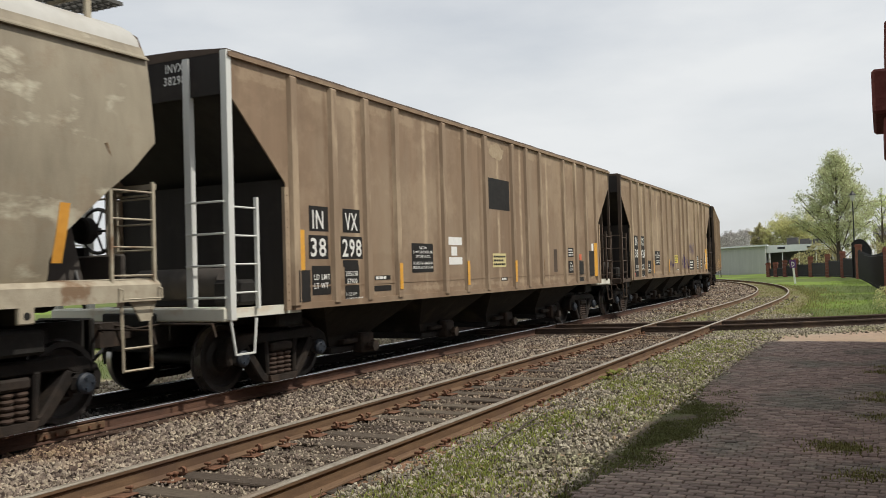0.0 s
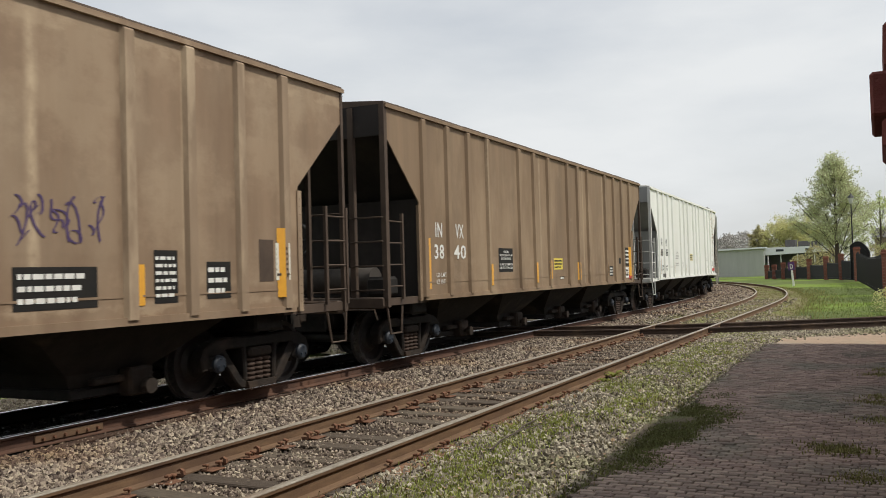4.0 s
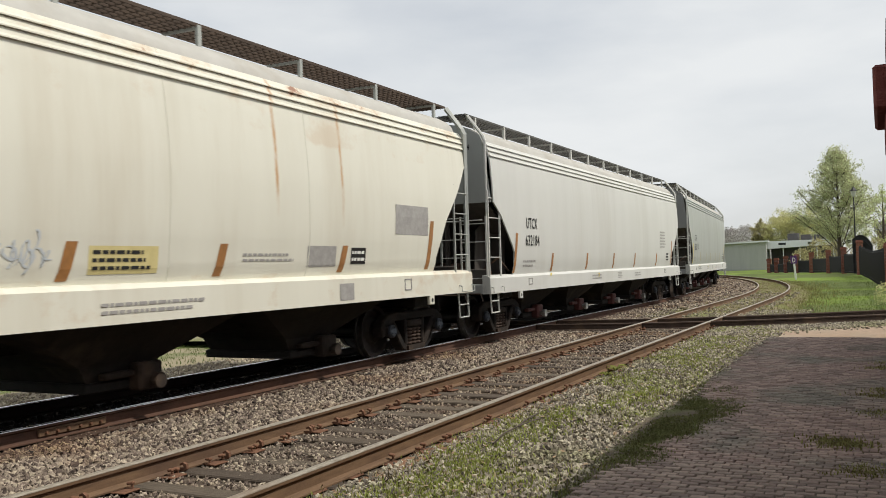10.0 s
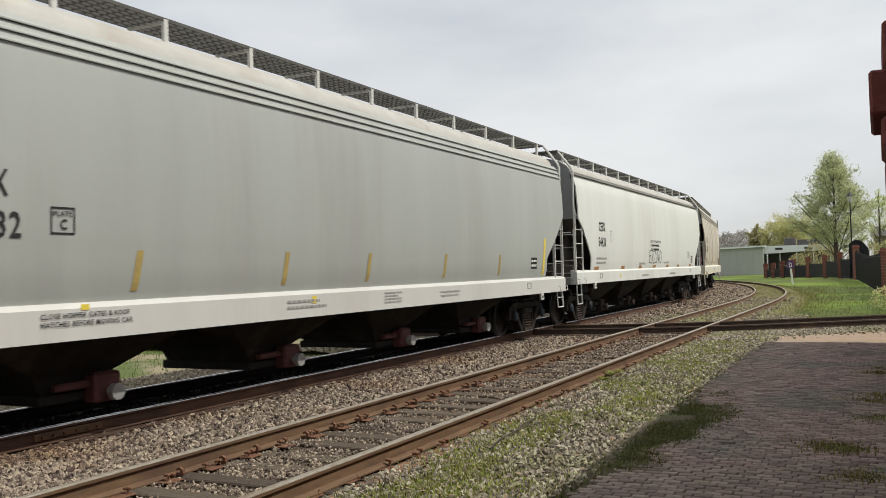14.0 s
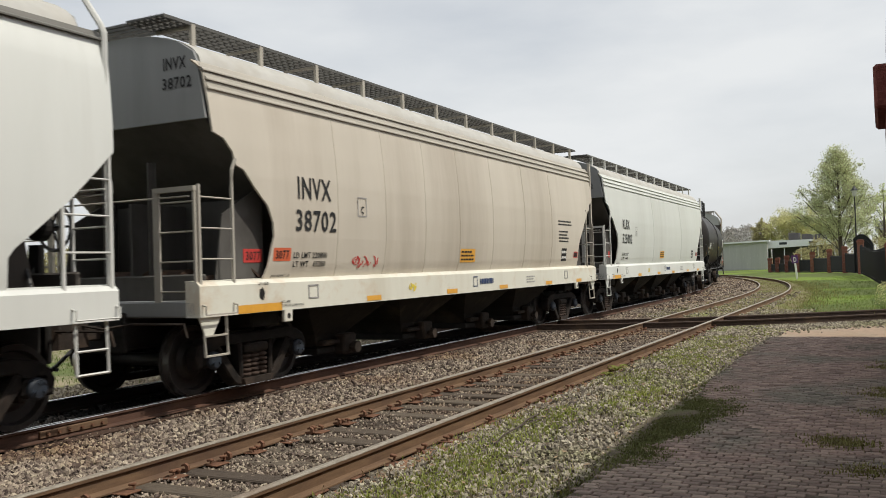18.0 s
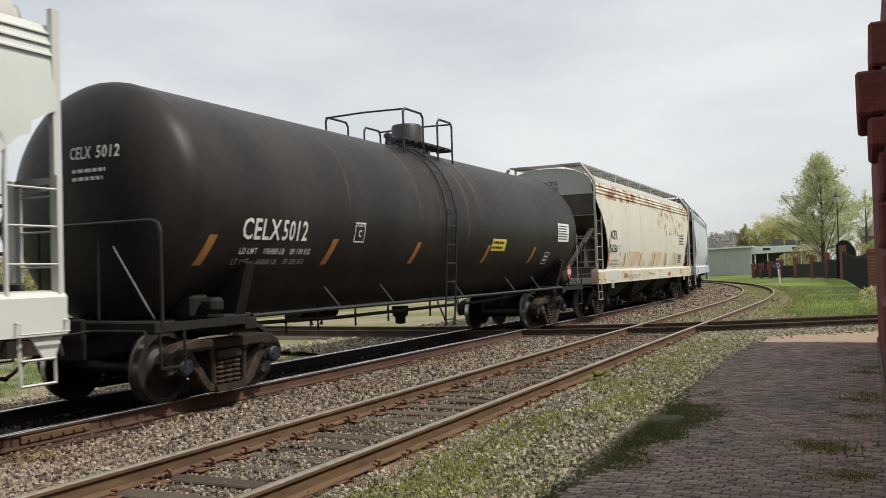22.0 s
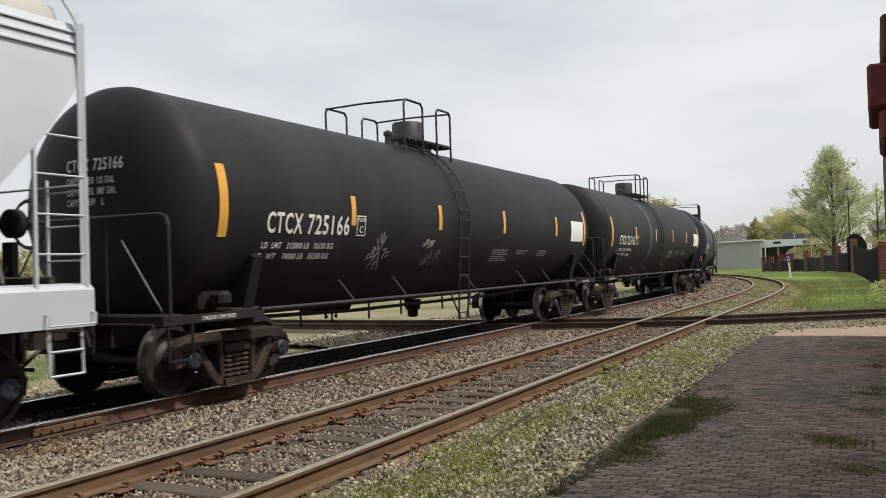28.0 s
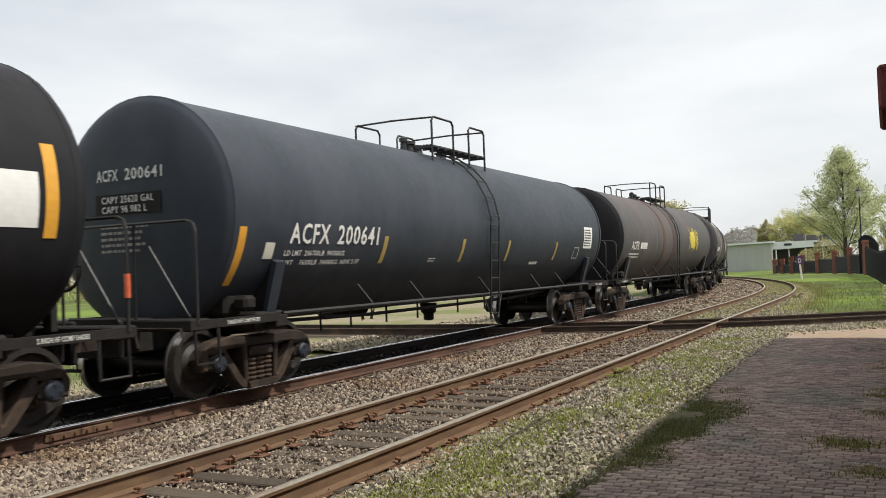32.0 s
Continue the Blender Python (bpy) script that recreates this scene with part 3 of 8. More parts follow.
    k = (s - a[0]) / 0.5
    return a[1] + (b[1] - a[1]) * k, a[2] + (b[2] - a[2]) * k, a[3] + (b[3] - a[3]) * k


CROSS_KNOTS = [(-60, 30.5), (-40, 25.6), (-28, 23.3), (-18, 22.0), (-12, 21.6), (-8, 22.0), (-4.4, 23.15), (-1.4, 25.1), (3, 28.6), (12, 36.5), (30, 52)]


def cross_points():
    """A smooth line through the knots of the crossing track."""
    k, out = [Vector((x, y, 0)) for x, y in CROSS_KNOTS], []
    for i in range(1, len(k) - 2):
        a, b, c, d = k[i - 1:i + 3]
        for j in range(12):
            t = j / 12
            out.append(0.5 * ((2 * b) + (c - a) * t + (2 * a - 5 * b + 4 * c - d) * t * t + (3 * b - a - 3 * c + d) * t ** 3))
    out.append(k[-2])
    pts, s = [], 0.0
    for i, p in enumerate(out):
        q = out[min(i + 1, len(out) - 1)] - out[max(i - 1, 0)]
        if i:
            s += (p - out[i - 1]).length
        pts.append((s, p.x, p.y, math.atan2(q.x, q.y)))
    return pts


CROSS = cross_points()
GAUGE = 0.775  # half the distance of the rail heads' centres
RAIL_WEB = [(-0.07, -0.172), (0.07, -0.172), (0.07, -0.160), (0.012, -0.140), (0.010, -0.050), (0.034, -0.038), (0.036, -0.012), (-0.036, -0.012), (-0.034, -0.038), (-0.010, -0.050), (-0.012, -0.140), (-0.07, -0.160)]
RAIL_TOP = [(-0.037, -0.014), (0.037, -0.014), (0.036, -0.008), (0.031, -0.003), (0.018, -0.0006), (0.0, 0.0), (-0.018, -0.0006), (-0.031, -0.003), (-0.036, -0.008)]


def sweep(bm, pts, outline, off, dz=0.0):
    """Sweeps an outline along a centre line at a sideways offset."""
    rings = []
    for _, x, y, h in pts:
        c, s = math.cos(h), math.sin(h)
        rings.append([bm.verts.new((x + (off + u) * c, y - (off + u) * s, v + dz)) for u, v in outline])
    skin(bm, rings)


def rails(name, pts, label, top, dz=0.0, web="rail"):
    """One track's rails, each a rail of its own with its running surface."""
    for side in (-1, 1):
        bm = B()
        sweep(bm, pts, RAIL_WEB, side * GAUGE, dz)
        # The main track's far rail takes the web with shade in its colour.
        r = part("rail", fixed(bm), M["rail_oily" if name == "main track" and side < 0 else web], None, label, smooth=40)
        tagged(r, label, "rail", name, "structure")
        bm = B()
        sweep(bm, pts, RAIL_TOP, side * GAUGE, dz)
        part("running_surface", fixed(bm), top, r, "", smooth=60)


def thin(pts, near, far, y_near=70):
    """Every point close by, fewer far off."""
    return [p for i, p in enumerate(pts) if i % (near if p[2] < y_near else far) == 0]


rails("main track", [p for p in thin(MAIN, 4, 8) if p[0] > -40], "rusty steel rail with a bright worn top on the main track", M["railtop"], web="rail_main")
rails("siding", thin(SIDE, 4, 8), "rust-brown steel rail with a dull top on the siding", M["raildull"])
rails("crossing track", CROSS[::2], "rusty rail of the track that crosses the others", M["rail_dark"], dz=-0.005, web="rail_dark")


# ---- ground ----
def low(x, y):
    """1 where the ground lies lower, beyond the main track and short of the crossing."""
    return 1.5 * max(0.0, min(1.0, (-10.9 - x) / 0.6)) * max(0.0, min(1.0, (19.5 - y) / 4.0)) * max(0.0, min(1.0, (x + 34) / 8))


def ground():
    """One sheet to the horizon, fine near the tracks."""
    xs = sorted({*np.linspace(-40, 16, 57).round(2), *np.geomspace(16, 2400, 14).round(1), *(-np.geomspace(40, 2400, 14)).round(1)})
    ys = sorted({*np.linspace(-12, 110, 82).round(2), *np.geomspace(110, 2400, 14).round(1), *(-np.geomspace(12, 2400, 12)).round(1)})
    bm = B()
    grid = [[bm.verts.new((x, y, -0.33 - 0.14 * low(x, y) + 0.05 * noise.noise((x * 0.3, y * 0.3, 0)) * (1 if abs(x) < 60 and y < 120 else 0))) for x in xs] for y in ys]
    for a, b in zip(grid, grid[1:]):
        for i in range(len(xs) - 1):
            bm.faces.new((a[i], a[i + 1], b[i + 1], b[i]))
    m = mat("lawn", (0.112, 0.140, 0.044), (0.080, 0.102, 0.034), 0.9, scale=2.2, bump=0.6, bscale=9, c3=(0.150, 0.215, 0.040), s3=0.09, lo=0.47, hi=0.60, spec=0.1)
    g = part("ground", bm, m, None, smooth=80)
    tagged(g, "spring lawn with dry patches that reaches the horizon", "ground", kind="structure")


def strip(name, pts, half_l, half_r, z, label, category, material, crown=0.03, rag=0.25, cells=14):
    """A bed of stones or soil along a line, with ragged edges that dip into the ground."""
    bm, rows = B(), []
    for s, x, y, h in pts:
        c, sn = math.cos(h), math.sin(h)
        row = []
        for i in range(cells + 1):
            k = i / cells
            off = -half_l + (half_l + half_r) * k
            off += rag * noise.noise((s * 0.4, i * 3.1, 5.0)) * (abs(k - 0.5) * 2) ** 3
            edge = min(1, 8 * k, 8 * (1 - k))
            row.append(bm.verts.new((x + off * c, y - off * sn, -0.52 + (z + 0.52) * edge + crown * noise.noise((s * 0.9, off * 1.1, 2.0)) * edge)))
        rows.append(row)
    for a, b in zip(rows, rows[1:]):
        for i in range(cells):
            bm.faces.new((a[i], a[i + 1], b[i + 1], b[i]))
    g = part(name, bm, material, None, smooth=80)
    tagged(g, label, category, kind="structure")
    return g


ground()
strip("edge_soil", [(y, -2.3, y, 0.0) for y in np.arange(-4.0, 20.5, 0.5)], 1.0, 1.1, -0.192, "dark soil between the gravel and the brick paving", "soil", M["soil"], crown=0.015)
strip("dry_verge", [p for p in thin(MAIN, 4, 8) if -20 < p[0] < 90], 13.5, -4.4, -0.43, "pale dry grass and sandy soil beyond the main track", "verge", mat("dry_verge_soil", (0.120, 0.150, 0.052), (0.085, 0.106, 0.040), 0.95, scale=3, bump=0.8, bscale=14, c3=(0.26, 0.225, 0.150), s3=0.4, lo=0.44, hi=0.56, spec=0.1), rag=0.8)
strip("ballast_bed_main", [p for p in thin(MAIN, 2, 6) if p[0] > -40], 2.75, 2.2, -0.215, "brown-grey crushed-stone bed of the main track", "ballast", M["bed"])
strip("sandy_verge", [p for p in thin(MAIN, 4, 8) if 17.5 < p[0] < 75], 17.0, -2.2, -0.255, "pale sandy verge beside the main track beyond the crossing", "verge", mat("pale_sandy_verge", (0.30, 0.255, 0.185), (0.20, 0.175, 0.115), 0.95, scale=6, bump=0.9, bscale=20, c3=(0.15, 0.17, 0.065), s3=0.25, lo=0.46, hi=0.60, spec=0.1), rag=0.6)
strip("ballast_toe", [p for p in thin(MAIN, 2, 6) if -20 < p[0] < 19], 5.2, -2.1, -0.425, "pale tan gravel at the foot of the ballast beyond the main track", "gravel", mat("pale_tan_gravel", (0.31, 0.265, 0.20), (0.19, 0.16, 0.12), 0.95, scale=18, bump=1.0, bscale=24, c3=(0.20, 0.19, 0.095), s3=0.6, lo=0.5, hi=0.6, spec=0.1), rag=0.5)
strip("dark_grit", [p for p in thin(MAIN, 2, 6) if 2 < p[0] < 60], -0.80, 1.06, -0.182, "dark red-brown grit along the foot of the main rail", "grit", mat("dark_rusty_grit", (0.105, 0.066, 0.048), (0.060, 0.040, 0.031), 0.95, scale=12, bump=0.9, bscale=50, spec=0.1), crown=0.02, rag=0.35, cells=6)
strip("rusty_grit", [p for p in thin(SIDE, 2, 6) if 2 < p[0] < 25], -0.83, 1.10, -0.178, "rust-stained grit along the foot of the siding's rail", "grit", M["rust_soil"], crown=0.02, rag=0.3, cells=6)
strip("ballast_bed_siding", [p for p in thin(SIDE, 2, 6) if p[0] < 27], 1.9, 1.7, -0.210, "grey crushed-stone bed of the siding with weeds", "ballast", M["bed"])
strip("overgrown_bed_siding", [p for p in thin(SIDE, 2, 6) if p[0] > 25.9], 2.2, 2.0, -0.165, "overgrown sandy bed of the siding beyond the crossing", "ballast", mat("overgrown_bed", (0.225, 0.185, 0.115), (0.150, 0.125, 0.075), 0.95, scale=5, bump=0.9, bscale=18, c3=(0.160, 0.170, 0.065), s3=0.6, lo=0.44, hi=0.58, spec=0.1))
strip("ballast_bed_crossing", CROSS, 1.9, 1.7, -0.235, "crushed-stone bed of the crossing track", "ballast", M["bed"])
strip("dirt_strip", [(s, x + 1.6, y - 2.6, h) for s, x, y, h in CROSS if -5.2 < x < 12], 1.5, 1.5, -0.19, "strip of bare sandy dirt beside the crossing track", "dirt", M["dirt"])


def ties(track, s0, s1, gap, group, label, z=-0.176, rng=random.Random(5), length=2.55, material="tie"):
    """Timber ties under the rails; each is a tie of its own."""
    bm = B()
    bevel_box(bm, -length / 2, length / 2, -0.11, 0.11, -0.16, 0.0, 0.012)
    fixed(bm)
    me = bpy.data.meshes.new("tie")
    bm.to_mesh(me)
    bm.free()
    me.materials.append(M[material])
    s = s0
    while s < s1:
        x, y, h = on(track, s)
        t = reuse("tie", me, None, "", pose(x + rng.uniform(-0.05, 0.05), y, z + rng.uniform(-0.02, 0.004), 0, 0, -math.degrees(h) + rng.uniform(-2, 2)))
        tagged(t, label, "railway tie", group, "structure")
        s += gap * rng.uniform(0.9, 1.1)


ties(SIDE, 1.0, 24.5, 0.53, "ties of the siding", "weathered grey timber tie half sunk in the ballast under the siding")
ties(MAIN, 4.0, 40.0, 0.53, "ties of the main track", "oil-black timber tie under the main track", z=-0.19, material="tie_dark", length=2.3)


def fastenings():
    """Tie plates with spikes along both rails of the siding, and joint bars on two rails."""
    rng = random.Random(8)
    plate = B()
    bevel_box(plate, -0.10, 0.20, -0.09, 0.09, -0.182, -0.169, 0.004)
    fixed(plate)
    me = bpy.data.meshes.new("tie_plate")
    plate.to_mesh(me)
    plate.free()
    me.materials.append(M["spike"])
    spike = B()
    rod(spike, (0, 0, -0.175), (0, 0, -0.135), 0.011, 5)
    bevel_box(spike, -0.040, 0.020, -0.020, 0.020, -0.150, -0.126, 0.007)
    fixed(spike)
    ms = bpy.data.meshes.new("spike")
    spike.to_mesh(ms)
    spike.free()
    ms.materials.append(M["spike"])
    hook = B()
    prism(hook, [(0.052, -0.168), (0.125, -0.172), (0.150, -0.150), (0.146, -0.112), (0.112, -0.092), (0.078, -0.108), (0.082, -0.122), (0.112, -0.116), (0.122, -0.140), (0.050, -0.146)], "y", -0.016, 0.016)
    fixed(hook)
    mh = bpy.data.meshes.new("rail_anchor")
    hook.to_mesh(mh)
    hook.free()
    mh.materials.append(M["spike"])
    s = 3.0
    while s < 25.5:
        x, y, h = on(SIDE, s)
        for side in (-1, 1):
            for face in (-1, 1):
                if face > 0 and side > 0 and rng.random() < 0.35:
                    continue
                c, sn = math.cos(h), math.sin(h)
                off = side * GAUGE
                m = pose(x + off * c, y - off * sn, 0, 0, 0, -math.degrees(h) + (0 if face > 0 else 180) + rng.uniform(-4, 4))
                p = reuse("tie_plate", me, None, "", m)
                tagged(p, "rusty tie plate under the rail", "tie plate", "rail fastenings", "structure")
                for k in (-0.055, 0.055):
                    if rng.random() < 0.8:
                        reuse("spike", ms, p, "", pose(0.100 + rng.uniform(0, 0.03), k + rng.uniform(-0.01, 0.01), rng.uniform(0, 0.018), rng.uniform(-10, 10), rng.uniform(-10, 10), rng.uniform(-20, 20)))
                if side < 0 and rng.random() < 0.85:
                    reuse("rail_anchor", mh, p, "", pose(0, rng.choice((-1, 1)) * rng.uniform(0.12, 0.15), rng.uniform(-0.008, 0.004), 0, 0, rng.uniform(-8, 8)))
        s += 0.53
    for track, s, side in ((MAIN, 6.8, 1),):
        x, y, h = on(track, s)
        bm = B()
        bevel_box(bm, 0.012, 0.045, -0.45, 0.45, -0.135, -0.055, 0.008)
        j = part("joint_bar", fixed(bm), M["rail"])
        j.matrix_basis = pose(x + side * GAUGE, y, 0, 0, 0, -math.degrees(h))
        tagged(j, "rusty joint bar bolted to the rail", "joint bar", "rail fastenings", "structure")
        for k in (-0.36, -0.22, -0.08, 0.08, 0.22, 0.36):
            bm = B()
            rod(bm, (0.04, k, -0.095), (0.075, k, -0.095), 0.017, 6)
            part("bolt", fixed(bm), M["spike"], j)


fastenings()


def stones(name, label, material, count, region, size, seed, zf):
    """Loose crushed stones, one by one, as one bed."""
    rng = random.Random(seed)
    nrm = np.random.RandomState(seed)
    base = np.array([(0, 0, 1), (0.9, 0, 0.1), (0.28, 0.85, 0.05), (-0.73, 0.53, -0.1), (-0.73, -0.53, 0.1), (0.28, -0.85, -0.05), (0.1, 0.1, -0.8)])
    tri = [(0, 1, 2), (0, 2, 3), (0, 3, 4), (0, 4, 5), (0, 5, 1), (6, 2, 1), (6, 3, 2), (6, 4, 3), (6, 5, 4), (6, 1, 5)]
    verts, faces = [], []
    for i in range(count):
        x, y = region(rng)
        r = size * rng.uniform(0.55, 1.35) * (1.0 + 0.02 * max(0, y - 8))
        p = base * nrm.uniform(0.65, 1.2, (7, 3)) * (r, r * rng.uniform(0.6, 1.0), r * rng.uniform(0.5, 0.9))
        q = np.array(Euler((rng.uniform(0, 6.3), rng.uniform(0, 6.3), rng.uniform(0, 6.3))).to_matrix())
        p = p @ q.T + (x, y, zf(x, y) + r * 0.25)
        k = len(verts)
        verts += p.tolist()
        faces += [(a + k, b + k, c + k) for a, b, c in tri]
    me = bpy.data.meshes.new(name)
    me.from_pydata(verts, [], faces)
    me.materials.append(material)
    tagged(reuse(name, me), label, "gravel", kind="stuff")


def beside(track, lo, hi, y0, y1, clear):
    """Places along a track between two offsets, denser near the camera, off the rails themselves."""
    def pick(rng):
        while True:
            s = y0 + (y1 - y0) * rng.random() ** 2.0
            off = rng.uniform(lo, hi)
            if min(abs(off - GAUGE), abs(off + GAUGE)) < clear:
                continue
            x, y, h = on(track, s)
            return x + off, y
    return pick


stones("ballast_between_tracks", "grey and tan crushed stones between the two tracks", M["stone"], 34000, beside(MAIN, 0.84, 3.05, 4.5, 46, 0.05), 0.037, 11, lambda x, y: -0.215)
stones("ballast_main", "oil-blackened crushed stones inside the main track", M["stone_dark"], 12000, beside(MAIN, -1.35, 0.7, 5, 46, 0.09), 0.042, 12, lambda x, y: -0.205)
stones("ballast_beyond", "tan crushed stones beyond the main track", M["stone_tan"], 15000, beside(MAIN, -4.6, -1.3, 5, 46, 0.09), 0.040, 17, lambda x, y: -0.215 - 0.21 * min(1.0, max(0.0, (-10.85 - x) / 0.6)) if y < 17 else -0.23)
stones("ballast_siding", "grey crushed stones between the siding's ties", M["stone"], 20000, beside(SIDE, -0.72, 0.72, 3.5, 44, 0.06), 0.022, 13, lambda x, y: -0.204 + 0.045 * max(0, noise.noise((x * 2.2, y * 1.7, 4.0))) + 0.012 * min(1, max(0, y - 11) / 4))
stones("ballast_shoulder", "grey crushed stones with leaves beside the siding", M["stone_grey"], 21000, beside(SIDE, 0.92, 2.62, 3.2, 30, 0.05), 0.032, 14, lambda x, y: -0.188)


stones("ballast_far", "tan crushed stones beside the main track beyond the crossing", M["stone"], 9000, lambda r: (lambda q, o: (q[0] + o, q[1]))(on(MAIN, 30 + 48 * r.random()), r.uniform(0.88, 3.4)), 0.058, 15, lambda x, y: -0.205)
stones("gravel_on_dirt", "grey gravel scattered over the sandy dirt beside the crossing track", M["stone_grey"], 5200, lambda r: (lambda x: (x, 22.6 + 0.82 * max(-0.6, x + 2.4) + r.gauss(0, 0.75)))(r.uniform(-3.8, 2.5)), 0.034, 18, lambda x, y: -0.195)
stones("gravel_far_siding", "grey gravel among the weeds of the siding beyond the crossing", M["stone_grey"], 900, lambda r: (lambda q, o: (q[0] + o, q[1]))(on(SIDE, 26.5 + 18 * r.random() ** 1.8), r.uniform(-2.0, 1.3)), 0.04, 16, lambda x, y: -0.165)


PAVED_EDGE = ((3.0, -2.22), (6.2, -2.14), (7.25, -2.02), (8.3, -1.95), (9.4, -1.94), (10.4, -1.99), (11.3, -2.09), (12.2, -2.17), (14.6, -2.21), (17.5, -2.17), (20.5, -2.22))


def paved(y):
    """How far the brick paving reaches towards the track."""
    x = float(np.interp(y, *zip(*PAVED_EDGE)))
    return x + 0.07 * noise.noise((y * 0.9, 0, 3)) + 0.06 * noise.noise((y * 3.3, 1, 3))


def blades(name, label, material, count, region, height, seed, z=-0.24, spread=0.12, category="grass"):
    """Grass blades in tufts, as one piece."""
    rng = random.Random(seed)
    verts, faces = [], []
    while len(faces) < count:
        cx, cy = region(rng)
        tuft = rng.uniform(0.5, 1.3)
        for _ in range(rng.randint(5, 16)):
            x, y = cx + rng.gauss(0, spread * tuft), cy + rng.gauss(0, spread * tuft)
            h, a, w = height * tuft * rng.uniform(0.4, 1.2), rng.uniform(0, 6.3), rng.uniform(0.004, 0.009)
            lean = rng.uniform(0.1, 0.8) * h
            dx, dy = math.cos(a), math.sin(a)
            k = len(verts)
            verts += [(x - dy * w, y + dx * w, z), (x + dy * w, y - dx * w, z), (x + dx * lean * 0.5 + dy * w * 0.7, y + dy * lean * 0.5 - dx * w * 0.7, z + h * 0.65), (x + dx * lean * 0.5 - dy * w * 0.7, y + dy * lean * 0.5 + dx * w * 0.7, z + h * 0.65), (x + dx * lean, y + dy * lean, z + h)]
            faces += [(k, k + 1, k + 2, k + 3), (k + 3, k + 2, k + 4)]
    me = bpy.data.meshes.new(name)
    me.from_pydata(verts, [], faces)
    me.materials.append(material)
    tagged(reuse(name, me), label, category, kind="stuff")


def clumpy(lo, hi, y0, y1, thr, seed):
    """Places beside the siding, in clumps by a noise."""
    def pick(rng):
        while True:
            s = y0 + (y1 - y0) * rng.random() ** 1.7
            off = rng.uniform(lo, hi)
            x, y, h = on(SIDE, s)
            if noise.noise(((x + off) * 1.3, y * 0.55, seed)) > thr:
                return x + off, y
    return pick


blades("weeds_beside_siding", "bright green grass tufts growing through the gravel", M["grass"], 44000, clumpy(0.98, 2.1, 3.2, 26, -0.04, 3.0), 0.036, 21, z=-0.178, spread=0.12)
blades("dry_grass_beside_siding", "dry straw among the gravel", M["drygrass"], 6000, clumpy(0.9, 2.6, 3.2, 24, -0.02, 9.0), 0.045, 22, z=-0.180)
blades("weeds_in_gravel", "scattered green weeds in the grey gravel", M["grass"], 15000, clumpy(1.4, 2.6, 3.2, 26, 0.06, 6.0), 0.034, 27, z=-0.178, spread=0.10)


def edge_grass(r):
    """Places in the soil at the paving's edge, thinning out over the nearest bricks."""
    while True:
        q = r.random()
        if q < 0.12:
            y = r.uniform(5.0, 7.6)
            return paved(y) - 0.04 + r.gauss(0, 0.07), y
        if q < 0.17:
            return r.uniform(-1.85, -1.05), 7.86 + r.gauss(0, 0.05)
        y = 7.4 + 9 * r.random() ** 1.3
        x = paved(y) + 0.12 - abs(r.gauss(0, 0.26)) + max(0, r.gauss(0, 0.16))
        if x > -2.42 and noise.noise((x * 1.6, y * 0.9, 7.0)) > -0.15 + 0.12 * max(0, y - 11.0):
            return x, y


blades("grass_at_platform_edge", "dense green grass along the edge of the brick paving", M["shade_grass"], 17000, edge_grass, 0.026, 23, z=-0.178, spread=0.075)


def over_bricks(r):
    """Places where grass has crept over the bricks, thinning out away from the edge."""
    while True:
        y = r.gauss(9.1, 1.15)
        x = -2.10 + abs(r.gauss(0, 0.26))
        if 7.2 < y < 12 and noise.noise((x * 2.2, y * 1.3, 17.0)) > -0.10 + 0.9 * max(0.0, x + 1.85):
            return x, y


def soil_on_bricks():
    """Trodden soil over the bricks at the paving's edge, wearing through in patches."""
    bm = B()
    rows = []
    for i in range(121):
        y = 6.6 + 0.05 * i
        row = []
        for k in range(33):
            x = -2.35 + 0.04 * k
            d = math.hypot((x + 1.97) / 0.34, (y - 9.1) / 1.9)
            row.append(bm.verts.new((x, y, -0.146 - 0.020 * d * d + 0.012 * noise.noise((x * 3.1, y * 2.3, 5.0)) + 0.007 * noise.noise((x * 11, y * 9, 2.0)))))
        rows.append(row)
    for a, b in zip(rows, rows[1:]):
        for k in range(32):
            bm.faces.new((a[k], a[k + 1], b[k + 1], b[k]))
    o = part("soil_on_paving", bm, M["soil"], smooth=80)
    tagged(o, "dark soil that has crept over the edge of the brick paving", "soil", kind="structure")


soil_on_bricks()
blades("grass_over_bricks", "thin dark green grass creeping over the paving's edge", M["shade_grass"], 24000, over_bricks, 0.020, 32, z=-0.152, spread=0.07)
blades("weeds_on_paving", "olive weeds in the joints of the paving", M["weed"], 5200, lambda r: r.choice(((-0.42, 8.55), (-0.36, 8.7), (-0.50, 8.75), (-0.30, 8.6), (-0.20, 7.5), (-0.14, 7.6), (-0.10, 11.6), (-0.04, 12.1), (-0.06, 14.5), (0.02, 15.2), (-0.12, 10.4))), 0.030, 24, z=-0.156, spread=0.11)
blades("lawn_grass", "long bright lawn grass beyond the crossing", M["lawn_long"], 60000, lambda r: (r.uniform(-4.4, 6.0), 29.5 + 55 * r.random() ** 1.5), 0.06, 25, z=-0.32, spread=0.45)
blades("grass_beyond_train", "short green grass beyond the main track", M["lawn_long"], 22000, lambda r: (-13.2 - 8 * r.random() ** 0.8, 4 + 15 * r.random()), 0.085, 29, z=-0.44, spread=0.35)


def rough_edge(r):
    """Places along the lawn's near edge and beside the overgrown siding."""
    if r.random() < 0.55:
        x = r.uniform(-2.6, 6.0)
        return x, 26.4 + 0.82 * max(0, x + 1.0) + abs(r.gauss(0, 1.3))
    s = r.uniform(27, 70)
    x, y, h = on(SIDE, s)
